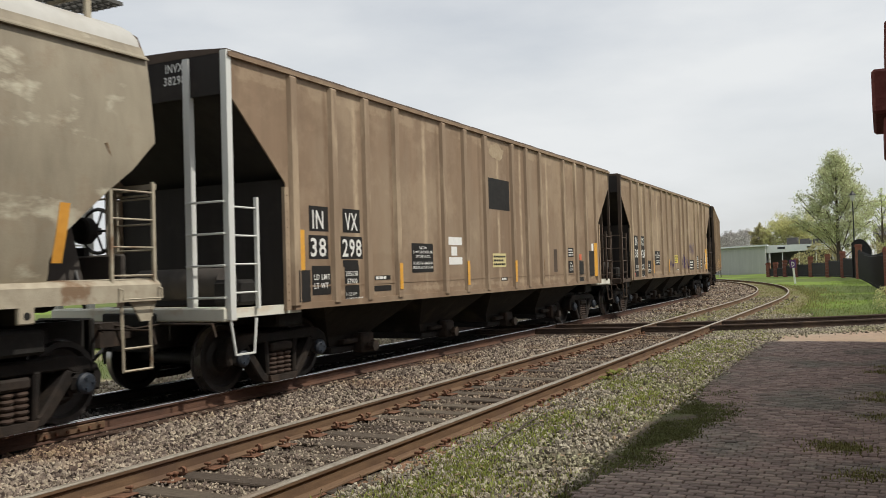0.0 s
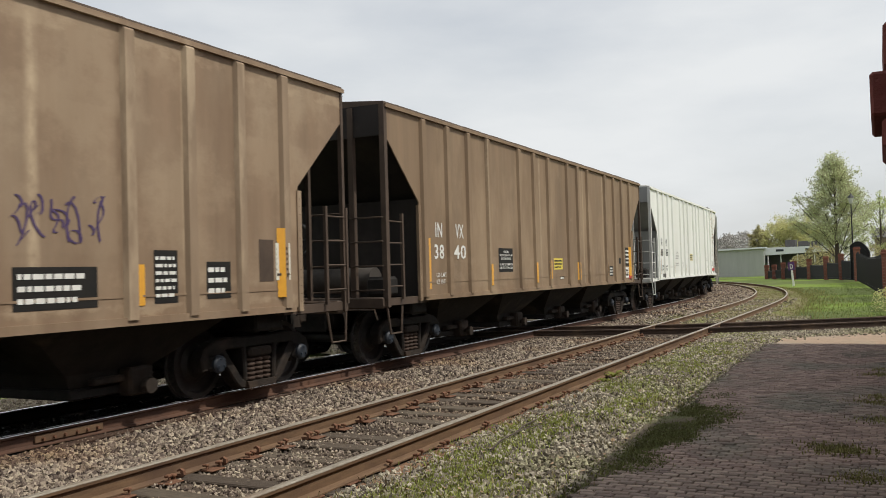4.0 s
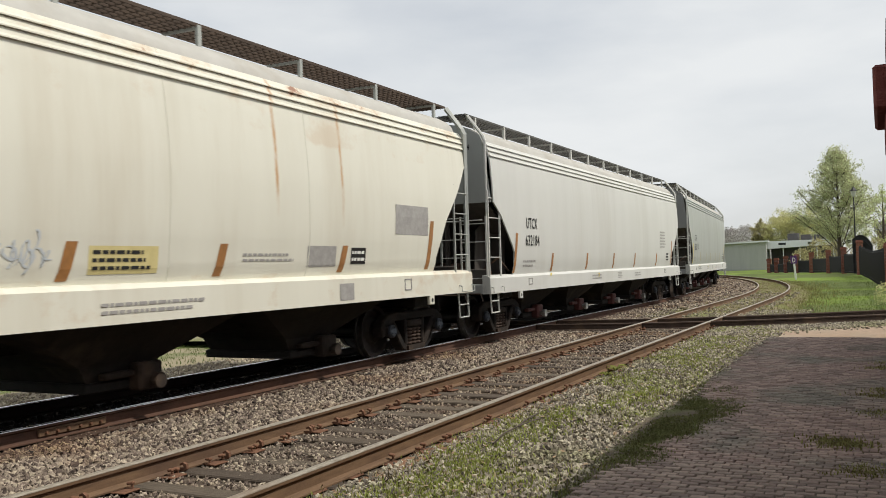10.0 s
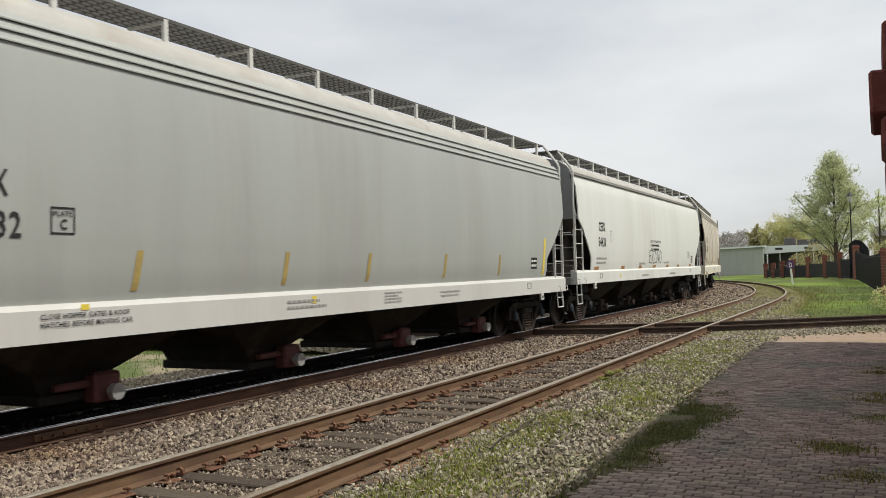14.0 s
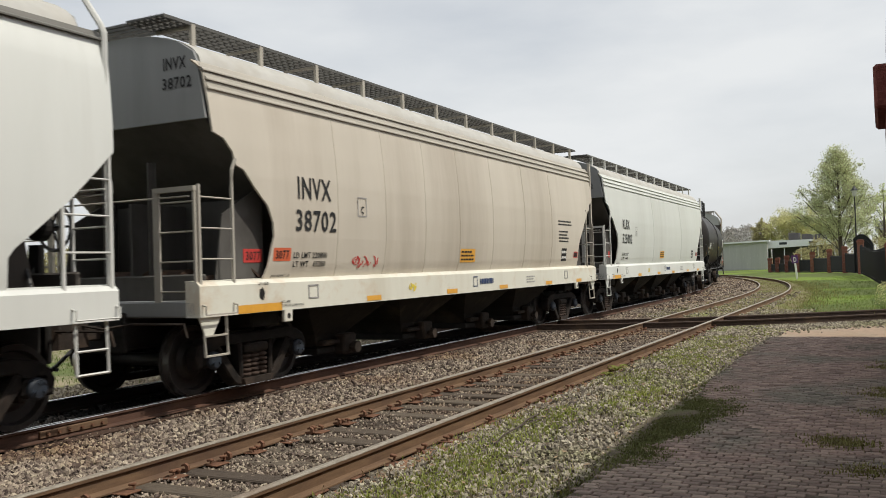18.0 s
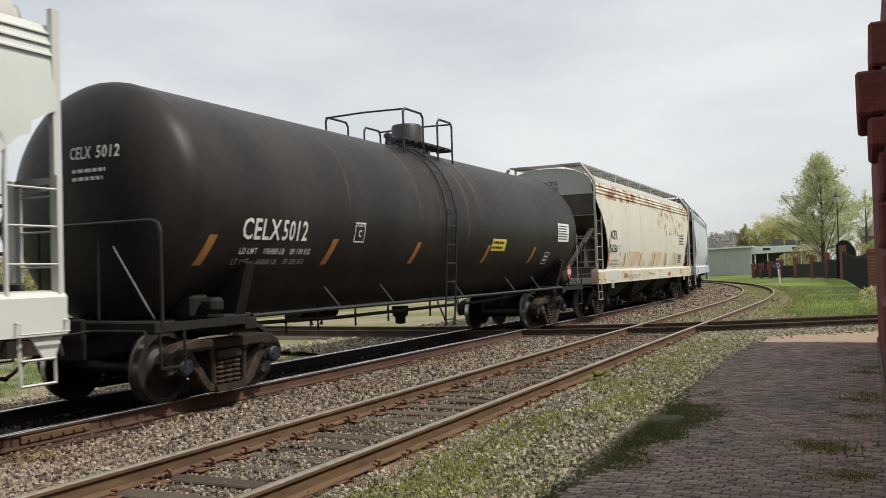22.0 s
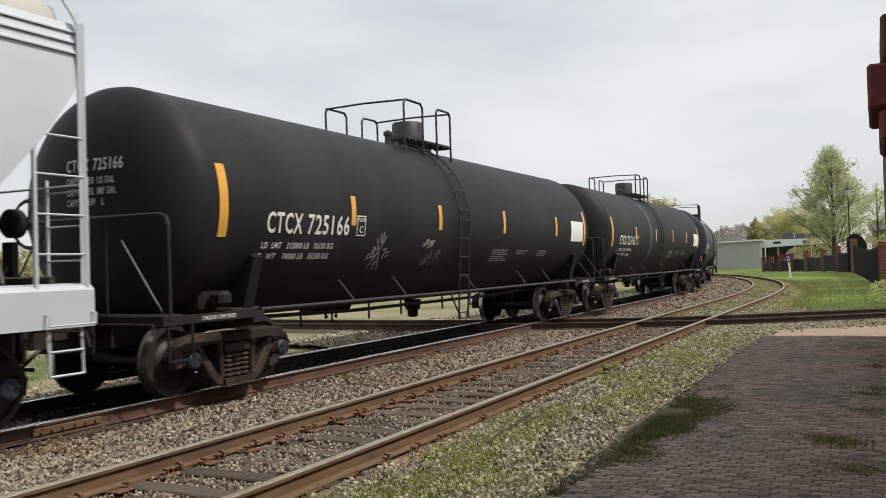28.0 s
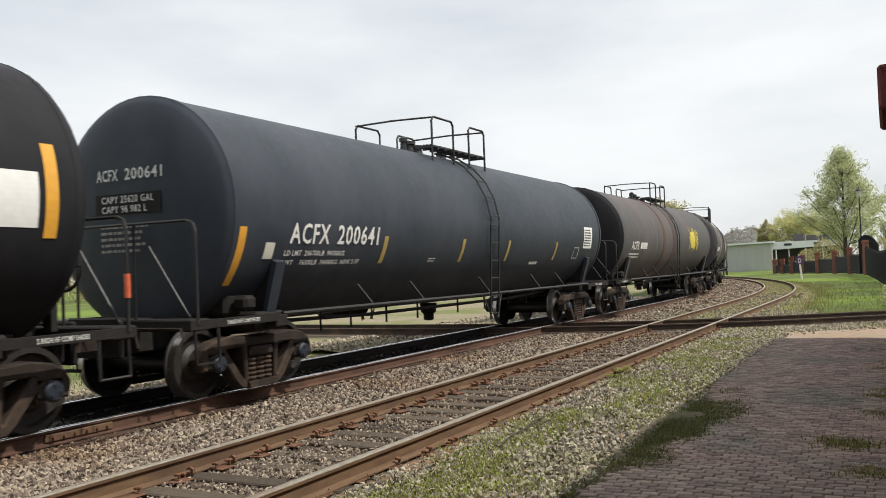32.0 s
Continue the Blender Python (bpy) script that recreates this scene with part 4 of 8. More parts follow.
    return x + 1.6 + abs(r.gauss(0, 0.8)), y


def far_bed(r):
    """Places on the siding's bed beyond the crossing."""
    x, y, h = on(SIDE, 26.5 + 42 * r.random())
    return x + r.choice((-1, 1)) * r.choice((0.35, 1.2, 1.7)) + r.gauss(0, 0.3), y


blades("weeds_on_far_bed", "low olive and green weeds on the siding's bed", M["weed"], 40000, far_bed, 0.06, 30, z=-0.17, spread=0.28)
blades("rough_weeds", "rough olive weeds at the edge of the lawn", M["weed"], 12000, rough_edge, 0.17, 28, z=-0.26, spread=0.22)


def litter(count, seed):
    """Dead leaves on the gravel beside the siding."""
    rng = random.Random(seed)
    verts, faces = [], []
    for _ in range(count):
        x, y = rng.uniform(-3.85, -2.2), 4.2 + 14 * rng.random() ** 1.8
        a, s = rng.uniform(0, 6.3), rng.uniform(0.018, 0.04)
        u, v = Vector((math.cos(a), math.sin(a), rng.uniform(-0.3, 0.3))) * s, Vector((-math.sin(a), math.cos(a), rng.uniform(-0.3, 0.3))) * s * 0.6
        c = Vector((x, y, -0.155 + rng.uniform(0, 0.012)))
        k = len(verts)
        verts += [tuple(c - u), tuple(c + v), tuple(c + u), tuple(c - v)]
        faces.append((k, k + 1, k + 2, k + 3))
    me = bpy.data.meshes.new("leaf_litter")
    me.from_pydata(verts, [], faces)
    me.materials.append(mat("dead_leaves", (0.27, 0.19, 0.12), (0.17, 0.115, 0.075), 0.85, scale=5, bump=0.0, island=0.4, spec=0.2))
    tagged(reuse("leaf_litter", me), "dead brown leaves scattered on the gravel", "leaf litter", kind="stuff")


litter(300, 61)


def fallen_branch():
    bm = B()
    pipe(bm, [(-3.36, 7.65, -0.15), (-3.40, 8.0, -0.125), (-3.43, 8.45, -0.135), (-3.47, 8.8, -0.12), (-3.52, 9.3, -0.14)], 0.009, 5)
    pipe(bm, [(-3.43, 8.45, -0.135), (-3.36, 8.75, -0.115), (-3.35, 8.95, -0.13)], 0.006, 5)
    b = part("fallen_branch", fixed(bm), M["bark"])
    tagged(b, "thin bare fallen branch lying on the gravel", "branch")


fallen_branch()


def weed_plant(x, y, size, seed):
    """A low plant with broad green leaves."""
    rng = random.Random(seed)
    t = thing("weed_plant", "bright green broad-leaved weed in the gravel", "plant", "weeds in the gravel", m=pose(x, y, -0.175))
    for i in range(11):
        bm = B()
        a, l, w = i * 2.4 + rng.uniform(-0.3, 0.3), size * rng.uniform(0.6, 1.1), size * rng.uniform(0.16, 0.24)
        rows = []
        for k, wk, zk in ((0.0, 0.15, 0.0), (0.35, 0.9, 0.42), (0.7, 0.8, 0.52), (1.0, 0.05, 0.30)):
            c = Vector((math.cos(a) * l * k, math.sin(a) * l * k, zk * l * rng.uniform(0.7, 1.1)))
            n = Vector((-math.sin(a), math.cos(a), 0)) * w * wk
            rows.append([bm.verts.new(c - n), bm.verts.new(c - Vector((0, 0, 0.012))), bm.verts.new(c + n)])
        skin(bm, rows, closed=False)
        part("leaf", bm, M["grass"], t)


weed_plant(-3.80, 13.5, 0.20, 71)
weed_plant(-3.78, 12.9, 0.13, 72)


# ---- brick paving of the platform ----
def paving():
    """Brick courses across the platform; the nearest bricks are parts, the rest one run."""
    rng = random.Random(31)
    bm = B()
    left = [(paved(3.0 + 0.2 * i) - 0.03, 3.0 + 0.2 * i) for i in range(85)]
    prism(bm, [(-2.2, -3.0), (0.16, -3.0), (0.16, 19.9)] + [(x, min(y, 19.9)) for x, y in left[::-1]], "z", -0.5, -0.163)
    base = part("paving", fixed(bm), M["joint"])
    tagged(base, "worn reddish-brown brick paving with weeds in the joints", "paving", kind="structure")
    bm = B()
    bevel_box(bm, -0.0645, 0.0645, -0.0375, 0.0375, -0.05, 0.0, 0.007)
    fixed(bm)
    me = bpy.data.meshes.new("brick")
    bm.to_mesh(me)
    bm.free()
    me.materials.append(M["brick_floor"])
    verts0 = [tuple(v.co) for v in me.vertices]
    faces0 = [tuple(f.vertices) for f in me.polygons]
    verts, faces, single = [], [], 0
    for row in range(267):
        y = -2.85 + row * 0.085
        edge = paved(y)
        x = 0.05 + (0.067 if row % 2 else 0) + rng.uniform(-0.015, 0.015)
        while x > edge:
            m = pose(x, y, -0.153 + rng.gauss(0, 0.0026) + 0.012 * noise.noise((x * 0.9, y * 0.6, 8)), rng.gauss(0, 0.9), rng.gauss(0, 0.9), rng.gauss(0, 1.4))
            if 6.0 < y < 7.6 and single < 300:
                reuse("brick", me, base, "", m)
                single += 1
            else:
                k = len(verts)
                verts += [tuple(m @ Vector(v)) for v in verts0]
                faces += [tuple(i + k for i in f) for f in faces0]
            x -= 0.1345 + rng.uniform(-0.003, 0.003)
    run = bpy.data.meshes.new("brick_run")
    run.from_pydata(verts, [], faces)
    run.materials.append(M["brick_floor_far"])
    tagged(reuse("brick_run", run, base), kind="stuff")


# ---- depot at the platform ----
def depot():
    """The depot's long wall beside the platform, with corbelled brick brackets by which the camera stands."""
    wall = thing("depot", "dark red brick depot with corbelled brick brackets", "building")
    bm = B()
    box(bm, 0.17, 0.50, -14.0, 20.0, -0.3, 3.32)
    box(bm, 0.50, 9.0, -14.0, -13.6, -0.3, 3.32)
    box(bm, 0.50, 9.0, 19.6, 20.0, -0.3, 3.32)
    box(bm, 8.7, 9.0, -13.6, 19.6, -0.3, 3.32)
    part("wall", fixed(bm), M["brick_wall"], wall)
    bm = B()
    prism(bm, [(0.17, 3.32), (9.0, 3.32), (9.0, 3.36), (4.6, 4.1), (0.17, 3.36)], "y", -14.0, 20.0)
    part("roof", fixed(bm), M["roof_dark"], wall)
    bm = B()
    bevel_box(bm, 0.0, 0.17, 0.0, 0.235, 0.0, 0.062, 0.004)
    fixed(bm)
    me = bpy.data.meshes.new("brick")
    bm.to_mesh(me)
    bm.free()
    me.materials.append(M["brick_wall"])
    bm = B()
    box(bm, 0.030, 0.172, 1.356, 1.58, -0.2, 1.852)
    pier = part("pilaster", fixed(bm), M["mortar"], wall, "brick pilaster with a corbelled head and grey joints")
    for x, z in ((0.015, 1.797), (-0.004, 1.730)):
        reuse("brick", me, pier, "", pose(x, 1.35, z))
    bm = B()
    bevel_box(bm, 0.0095, 0.17, 1.35, 1.585, 1.684, 1.727, 0.005)
    part("corbel", fixed(bm), M["brick_wall"], pier)
    for i in range(26):
        reuse("brick", me, pier, "", pose(0.020 + 0.0015 * (-1) ** i, 1.35, 1.616 - i * 0.070))
    bm = B()
    bevel_box(bm, 0.14, 0.17, 7.6, 20.0, -0.3, -0.05, 0.01)
    part("plinth", fixed(bm), M["iron"], wall, "dark foot of the wall")


# ---- fence, gate, lamp and sign ----
def fence():
    """Brick pillars with dark iron panels along the far side of the lawn."""
    def pillar(x, y, h, w, rz=0.0, group="brick fence pillars"):
        t = thing("fence_pillar", "red brick fence pillar with a stepped cap", "pillar", group, m=pose(x, y, -0.33, 0, 0, rz))
        bm = B()
        box(bm, -w / 2 + 0.01, w / 2 - 0.01, -w / 2 + 0.01, w / 2 - 0.01, 0, h)
        shaft = part("shaft", fixed(bm), M["mortar"], t)
        bm = B()
        n = int(h / 0.15)
        for i in range(n):
            bevel_box(bm, -w / 2, w / 2, -w / 2, w / 2, i * h / n + 0.006, (i + 1) * h / n - 0.006, 0.01)
        part("brick_course", fixed(bm), M["brick_red"], shaft)
        bm = B()
        bevel_box(bm, -w / 2 - 0.05, w / 2 + 0.05, -w / 2 - 0.05, w / 2 + 0.05, h, h + 0.14, 0.02)
        bevel_box(bm, -w / 2 - 0.01, w / 2 + 0.01, -w / 2 - 0.01, w / 2 + 0.01, h + 0.14, h + 0.26, 0.02)
        part("cap", fixed(bm), M["brick_red"], t)

    def panel(a, b, h0, h1, n, group="iron fence panels"):
        """Iron bars between two places, arched a little towards the middle."""
        a, b = Vector(a), Vector(b)
        t = thing("fence_panel", "black iron fence panel between brick pillars", "fence", group, m=Matrix.Translation((a.x, a.y, -0.33)))
        d = b - a
        for z in (0.25, h0 - 0.15):
            bm = B()
            rod(bm, (0, 0, z), (d.x, d.y, z), 0.035, 4)
            part("rail_bar", fixed(bm), M["iron"], t)
        for i in range(n):
            k = (i + 0.5) / n
            bm = B()
            top = h0 + (h1 - h0) * math.sin(math.pi * k)
            rod(bm, (d.x * k, d.y * k, 0.08), (d.x * k, d.y * k, top - 0.1), 0.036, 4)
            rod(bm, (d.x * k, d.y * k, top - 0.1), (d.x * k, d.y * k, top + 0.05), 0.042, 4, 0.004)
            part("picket", fixed(bm), M["iron"], t)

    px = FENCE
    for x, y, h in px:
        pillar(x, y, h, 0.5)
    for (x0, y0, h0), (x1, y1, h1) in zip(px, px[1:]):
        panel((x0, y0, 0), (x1, y1, 0), min(h0, h1) - 0.38, min(h0, h1) - 0.50, 30)
    panel(px[-1][:2] + (0,), (GATE_PIERS[0][0], GATE_PIERS[0][1], 0), 2.0, 1.9, 60)
    for x, y, h, w in GATE_PIERS:
        pillar(x, y, h, w, group="gate piers")
    (x0, y0), (x1, y1) = (-1.95, 89.6), (-0.95, 72.0)
    for i in range(3):
        a, b = i / 3, (i + 1) / 3
        ends = [(x0 + (x1 - x0) * k, y0 + (y1 - y0) * k, 0) for k in (a, b)]
        panel(*ends, 2.55 - 0.15 * i, 2.65 - 0.2 * i, 44, "iron gate leaves")
    panel((x1, y1, 0), (0.08, 50.1, 0), 2.15, 2.05, 90)
    panel((0.45, 48.9, 0), (GATE_PIERS[2][0], GATE_PIERS[2][1], 0), 2.1, 2.0, 60)
    # the gate's arched leaf with its scroll
    t = thing("gate_leaf", "tall black arched iron gate leaf beside a brick pier", "gate", m=pose(-2.55, 92.2, -0.33, 0, 0, -12))
    n, wide_ = 34, 1.75
    crown = lambda k: 2.55 + 1.15 * math.sin(math.pi * min(1.0, 0.16 + 0.84 * k)) ** 0.7
    for i in range(n):
        k = (i + 0.5) / n
        bm = B()
        rod(bm, (wide_ * k, 0, 0.08), (wide_ * k, 0, crown(k)), 0.030, 4)
        part("picket", fixed(bm), M["iron"], t)
    bm = B()
    pipe(bm, [(wide_ * i / 12, 0, crown(i / 12)) for i in range(13)], 0.07, 6)
    pipe(bm, [(wide_ * i / 12, 0, crown(i / 12) - 0.45) for i in range(13)], 0.05, 6)
    part("arch", fixed(bm), M["iron"], t)
    bm = B()
    pipe(bm, [(-0.30 + 0.16 * math.cos(a) * (1 - a / 9), 0, 3.15 + 0.16 * math.sin(a) * (1 - a / 9)) for a in [i * 0.6 for i in range(12)]], 0.05, 6)
    part("scroll", fixed(bm), M["iron"], t)


FENCE = [(-12.4, 113.3, 1.46), (-11.4, 111.8, 1.50), (-10.2, 110.1, 1.73), (-8.85, 108.2, 1.88), (-7.1, 105.7, 2.04), (-5.15, 101.3, 2.23), (-3.55, 97.6, 2.43)]
GATE_PIERS = [(-1.93, 90.4, 2.95, 0.55), (0.36, 49.5, 2.15, 0.6), (1.4, 30.0, 1.95, 0.46)]


def house_behind_gate():
    """A low tan house far behind the gate."""
    t = thing("house", "low tan board-sided house far behind the iron gate", "house", m=pose(-0.6, 140, -0.36))
    bm = B()
    box(bm, 0, 9, 0, 7, 0, 5.2)
    wall = part("wall", fixed(bm), M["tan_wall"], t)
    for i in range(22):
        bm = B()
        box(bm, 0.1 + i * 0.4, 0.24 + i * 0.4, -0.06, 0.0, 0.1, 5.1)
        part("board", fixed(bm), M["tan_wall"], wall)
    bm = B()
    prism(bm, [(-0.5, 5.2), (7.5, 5.2), (3.5, 6.7)], "x", -0.4, 9.4)
    part("roof", fixed(bm), M["roof_dark"], t)


def street_lamp():
    t = thing("street_lamp", "tall black street lamp with a lantern head behind the fence", "street lamp", m=pose(-2.45, 98.5, -0.33))
    bm = B()
    lathe(bm, [(0, 0.22), (0.5, 0.2), (0.6, 0.12), (1.1, 0.1), (1.2, 0.075), (7.7, 0.055)], "z", 10)
    part("pole", fixed(bm), M["iron"], t, smooth=40)
    bm = B()
    lathe(bm, [(7.75, 0.09), (7.83, 0.16), (8.35, 0.26)], "z", 8)
    part("lantern", fixed(bm), M["lamp_glass"], t, "frosted lantern glass")
    bm = B()
    lathe(bm, [(8.35, 0.36), (8.45, 0.31), (8.68, 0.10), (8.82, 0.02)], "z", 8)
    part("hood", fixed(bm), M["iron"], t)


def sign_post():
    t = thing("sign_post", "leaning white post with a small purple sign lettered D", "sign", m=pose(-6.35, 76.4, -0.33, 0, -4.5, 0))
    bm = B()
    bevel_box(bm, -0.075, 0.075, -0.04, 0.04, 0, 1.55, 0.01)
    part("post", fixed(bm), M["sign_white"], t)
    bm = B()
    bevel_box(bm, -0.24, 0.24, -0.055, -0.03, 1.3, 1.95, 0.01)
    plate = part("plate", fixed(bm), M["purple_sign"], t, "purple sign plate")
    bm = B()
    letters(bm, "D", lambda u, v: (u, -0.062, v), -0.12, 1.42, 0.26, 0.38)
    part("lettering", bm, M["letter_white"], plate)


# ---- buildings across the line ----
def far_buildings():
    t = thing("warehouse", "low grey metal warehouse with a shallow roof", "building", m=pose(-23.7, 140, -0.33, 0, 0, 4))
    bm = B()
    prism(bm, [(-11, 0), (8.0, 0), (8.0, 4.2), (-11, 3.7)], "y", 0, 16)
    w = part("wall", fixed(bm), M["metal_wall"], t)
    for i in range(38):
        bm = B()
        box(bm, -11 + i * 0.5, -10.92 + i * 0.5, -0.05, 0, 0.1, 3.7 + 0.5 * i / 38)
        part("rib", fixed(bm), M["metal_wall"], w)
    bm = B()
    prism(bm, [(-11.4, 3.72), (8.3, 4.22), (8.3, 4.45), (-11.4, 3.95)], "y", -0.5, 16.5)
    part("roof", fixed(bm), M["metal_roof"], t)
    bm = B()
    box(bm, -8.6, -7.6, -0.08, 0.02, 0, 2.2)
    part("door", fixed(bm), M["glass"], t)

    t = thing("canopy_building", "long low building with a pale metal roof and dark open bays", "building", m=pose(-16.2, 143, -0.33, 0, 0, -4))
    bm = B()
    box(bm, 0.4, 9.5, 3.0, 12, 0, 3.6)
    part("wall", fixed(bm), M["roof_dark"], t)
    bm = B()
    prism(bm, [(-0.4, 3.15), (10.2, 3.55), (10.2, 4.35), (-0.4, 4.35)], "y", 0, 13)
    roof = part("roof", fixed(bm), M["metal_roof"], t)
    for x, w, h in ((2.7, 1.5, 1.15), (4.6, 1.5, 0.9), (6.5, 1.5, 0.85)):
        bm = B()
        bevel_box(bm, x, x + w, 4, 6, 4.35, 4.35 + h, 0.05)
        part("roof_unit", fixed(bm), M["roof_dark"], roof, "dark rooftop unit")
    for x in (0.2, 2.6, 5.0, 7.4, 9.7):
        bm = B()
        box(bm, x - 0.06, x + 0.06, 0.4, 0.55, 0, 3.7)
        part("post", fixed(bm), M["metal_roof"], t)
    for x in (2.0, 6.2):
        bm = B()
        box(bm, x, x + 1.1, -0.06, 0.02, 3.7, 4.05)
        part("roof_window", fixed(bm), M["glass"], t)


# ---- trees ----
def tree(x, y, height, width, leaf, count, seed, label, leaf_size=0.16, bare=False, clear=0.16, shape=None, rise=0.88, limbs=34, cluster=1):
    """A tapered trunk with limbs and a crown of many small leaves along its twigs."""
    rng = random.Random(seed)
    t = thing("tree", label, "tree", m=pose(x, y, -0.4))
    shape = shape or (lambda k: math.sin(math.pi * min(1, 0.12 + k) ** 0.75) ** 0.8)
    bm = B()
    pts = [(0.12 * noise.noise((z, seed, 0)) * height * 0.1, 0.12 * noise.noise((z, 0, seed)) * height * 0.1, z * height * 0.1) for z in range(10)]
    rings = []
    for i, p in enumerate(pts):
        r = height * 0.018 * (1 - i / 10) + 0.02
        rings.append([bm.verts.new((p[0] + r * math.cos(a * 0.785), p[1] + r * math.sin(a * 0.785), p[2])) for a in range(8)])
    skin(bm, rings)
    trunk = part("trunk", fixed(bm), M["bark"], t, smooth=60)
    tips = []
    for i in range(limbs):
        k = i / limbs
        z = height * (clear + (0.95 - clear) * k)
        reach = width * 0.5 * shape(k) * rng.uniform(0.7, 1.12)
        a = i * 2.4 + rng.uniform(-0.4, 0.4)
        p0 = Vector((0, 0, z))
        p1 = p0 + Vector((math.cos(a) * reach * 0.5, math.sin(a) * reach * 0.5, reach * rise * rng.uniform(0.45, 0.75)))
        p2 = p0 + Vector((math.cos(a) * reach, math.sin(a) * reach, reach * rise * rng.uniform(0.8, 1.35)))
        r = height * 0.0036 * (1 - 0.6 * k)
        bm = B()
        pipe(bm, [p0, p1, p2], r, 4)
        for j in range(5):
            b = p0.lerp(p2, rng.uniform(0.35, 0.95))
            e = b + Vector((rng.uniform(-1, 1), rng.uniform(-1, 1), rng.uniform(0.0, 1.0))) * reach * 0.34
            rod(bm, b, e, r * 0.45, 3, r * 0.15)
            tips += [(b, e)] * (1 + round(reach * 1.6))
        tips += [(p1, p2)] * (1 + round(reach * 1.6))
        part("limb", bm, M["bark"], trunk)
    verts, faces = [], []
    for i in range(count):
        if i % cluster == 0:
            b, e = rng.choice(tips)
            heart = b.lerp(e, rng.uniform(0.1, 1.15)) + Vector((rng.gauss(0, 1), rng.gauss(0, 1), rng.gauss(0, 0.8))) * width * 0.034
        c = heart + Vector((rng.gauss(0, 1), rng.gauss(0, 1), rng.gauss(0, 1))) * leaf_size * (1.5 if cluster > 1 else 0)
        u = Vector((rng.gauss(0, 1), rng.gauss(0, 1), rng.gauss(0, 1))).normalized()
        v = u.cross(Vector((rng.gauss(0, 1), rng.gauss(0, 1), rng.gauss(0, 1)))).normalized()
        s = leaf_size * rng.uniform(0.5, 1.4)
        if bare:
            u, v = u * s * 5, v * s * 0.12
        else:
            u, v = u * s, v * s * 0.6
        n = len(verts)
        verts += [tuple(c - u), tuple(c + v), tuple(c + u), tuple(c - v)]
        faces.append((n, n + 1, n + 2, n + 3))
    me = bpy.data.meshes.new("crown")
    me.from_pydata(verts, [], faces)
    me.materials.append(leaf)
    tagged(reuse("crown", me, t), kind="stuff")


def far_woods(name, label, spots, leaf, seed, leaf_size=0.3):
    """Distant woods as one mass of loose leaf sprays and twigs with an uneven top."""
    rng = random.Random(seed)
    verts, faces = [], []
    for x, y, w, h, n in spots:
        for _ in range(n):
            k = rng.random() ** 0.8
            a = rng.uniform(0, 6.3)
            r = w * 0.5 * rng.random() ** 0.5 * math.sqrt(max(0.05, 1 - (k - 0.35) ** 2 * 2.2))
            c = Vector((x + r * math.cos(a), y + r * math.sin(a), -0.4 + h * k * (1 + 0.12 * noise.noise((a * 2, x, y)))))
            u = Vector((rng.gauss(0, 1), rng.gauss(0, 1), rng.gauss(0, 1))).normalized() * leaf_size * rng.uniform(0.5, 1.5)
            v = u.cross(Vector((rng.gauss(0, 1), rng.gauss(0, 1), rng.gauss(0, 1)))).normalized() * leaf_size * 0.5
            m = len(verts)
            verts += [tuple(c - u), tuple(c + v), tuple(c + u), tuple(c - v)]
            faces.append((m, m + 1, m + 2, m + 3))
    me = bpy.data.meshes.new(name)
    me.from_pydata(verts, [], faces)
    me.materials.append(leaf)
    tagged(reuse(name, me), label, "woods", kind="stuff")


def place():
    fence()
    house_behind_gate()
    street_lamp()
    sign_post()
    far_buildings()
    tree(-4.3, 108, 14.4, 9.4, M["leaf_tall"], 32000, 3, "tall spring tree with thin pale green leaves", 0.095, clear=0.11, shape=lambda k: (1 - k) ** 0.80 * min(1, 0.80 + k * 1.6) * 0.98 + 0.05, rise=0.85, limbs=64, cluster=7)
    tree(0.2, 124, 11.5, 6.0, M["leaf"], 3600, 4, "slim tree with sparse pale leaves behind the gate", 0.09)
    tree(-14.8, 168, 9.6, 10.0, M["leaf_yellow"], 16000, 5, "round tree with yellowish spring leaves", 0.13)
    tree(-10.6, 176, 8.8, 9.0, M["leaf_yellow"], 15000, 6, "round tree with yellowish spring leaves", 0.13)
    tree(-19.6, 168, 9.5, 5.0, M["leaf_olive"], 6000, 7, "narrow olive-brown tree behind the warehouse", 0.13)
    tree(-33.5, 150, 13.0, 10.0, M["leaf_olive"], 6000, 8, "rounded tree with sparse olive leaves above the train", 0.16)
    rng = random.Random(40)
    far_woods("bare_woods", "bare grey-brown woods on the horizon", [(-33 + i * 3.0 + rng.uniform(-1, 1), 190 + rng.uniform(-8, 8), 6.5, rng.uniform(6.4, 8.2), 5200) for i in range(5)], M["twig"], 41, 0.15)
    far_woods("fence_shrubs", "brown and olive shrubs behind the brick fence", [(-9.5 + i * 2.1 + rng.uniform(-0.5, 0.5), 122 + rng.uniform(-3, 3), 3.4, rng.uniform(2.6, 4.2), 900) for i in range(7)], M["leaf_olive"], 44, 0.13)
    far_woods("left_woods", "olive spring woods along the horizon behind the train", [(-190 + i * 8.5 + rng.uniform(-3, 3), 150 - abs(i - 8) * 2.5 + rng.uniform(-10, 10), 13, rng.uniform(5, 8.5), 900) for i in range(17)], M["leaf_olive"], 42, 0.42)
    far_woods("left_hedge", "rough olive hedge beyond the lawn", [(-95 + i * 5.0, 52 + i * 3.4 + rng.uniform(-3, 3), 8, rng.uniform(3, 5.0), 600) for i in range(11)], M["leaf_olive"], 43, 0.34)
    far_woods("white_flowering_bush", "low pale-leaved bush at the foot of the fence", [(0.1, 36.2, 1.0, 0.9, 700)], M["leaf_yellow"], 45, 0.035)
    depot()


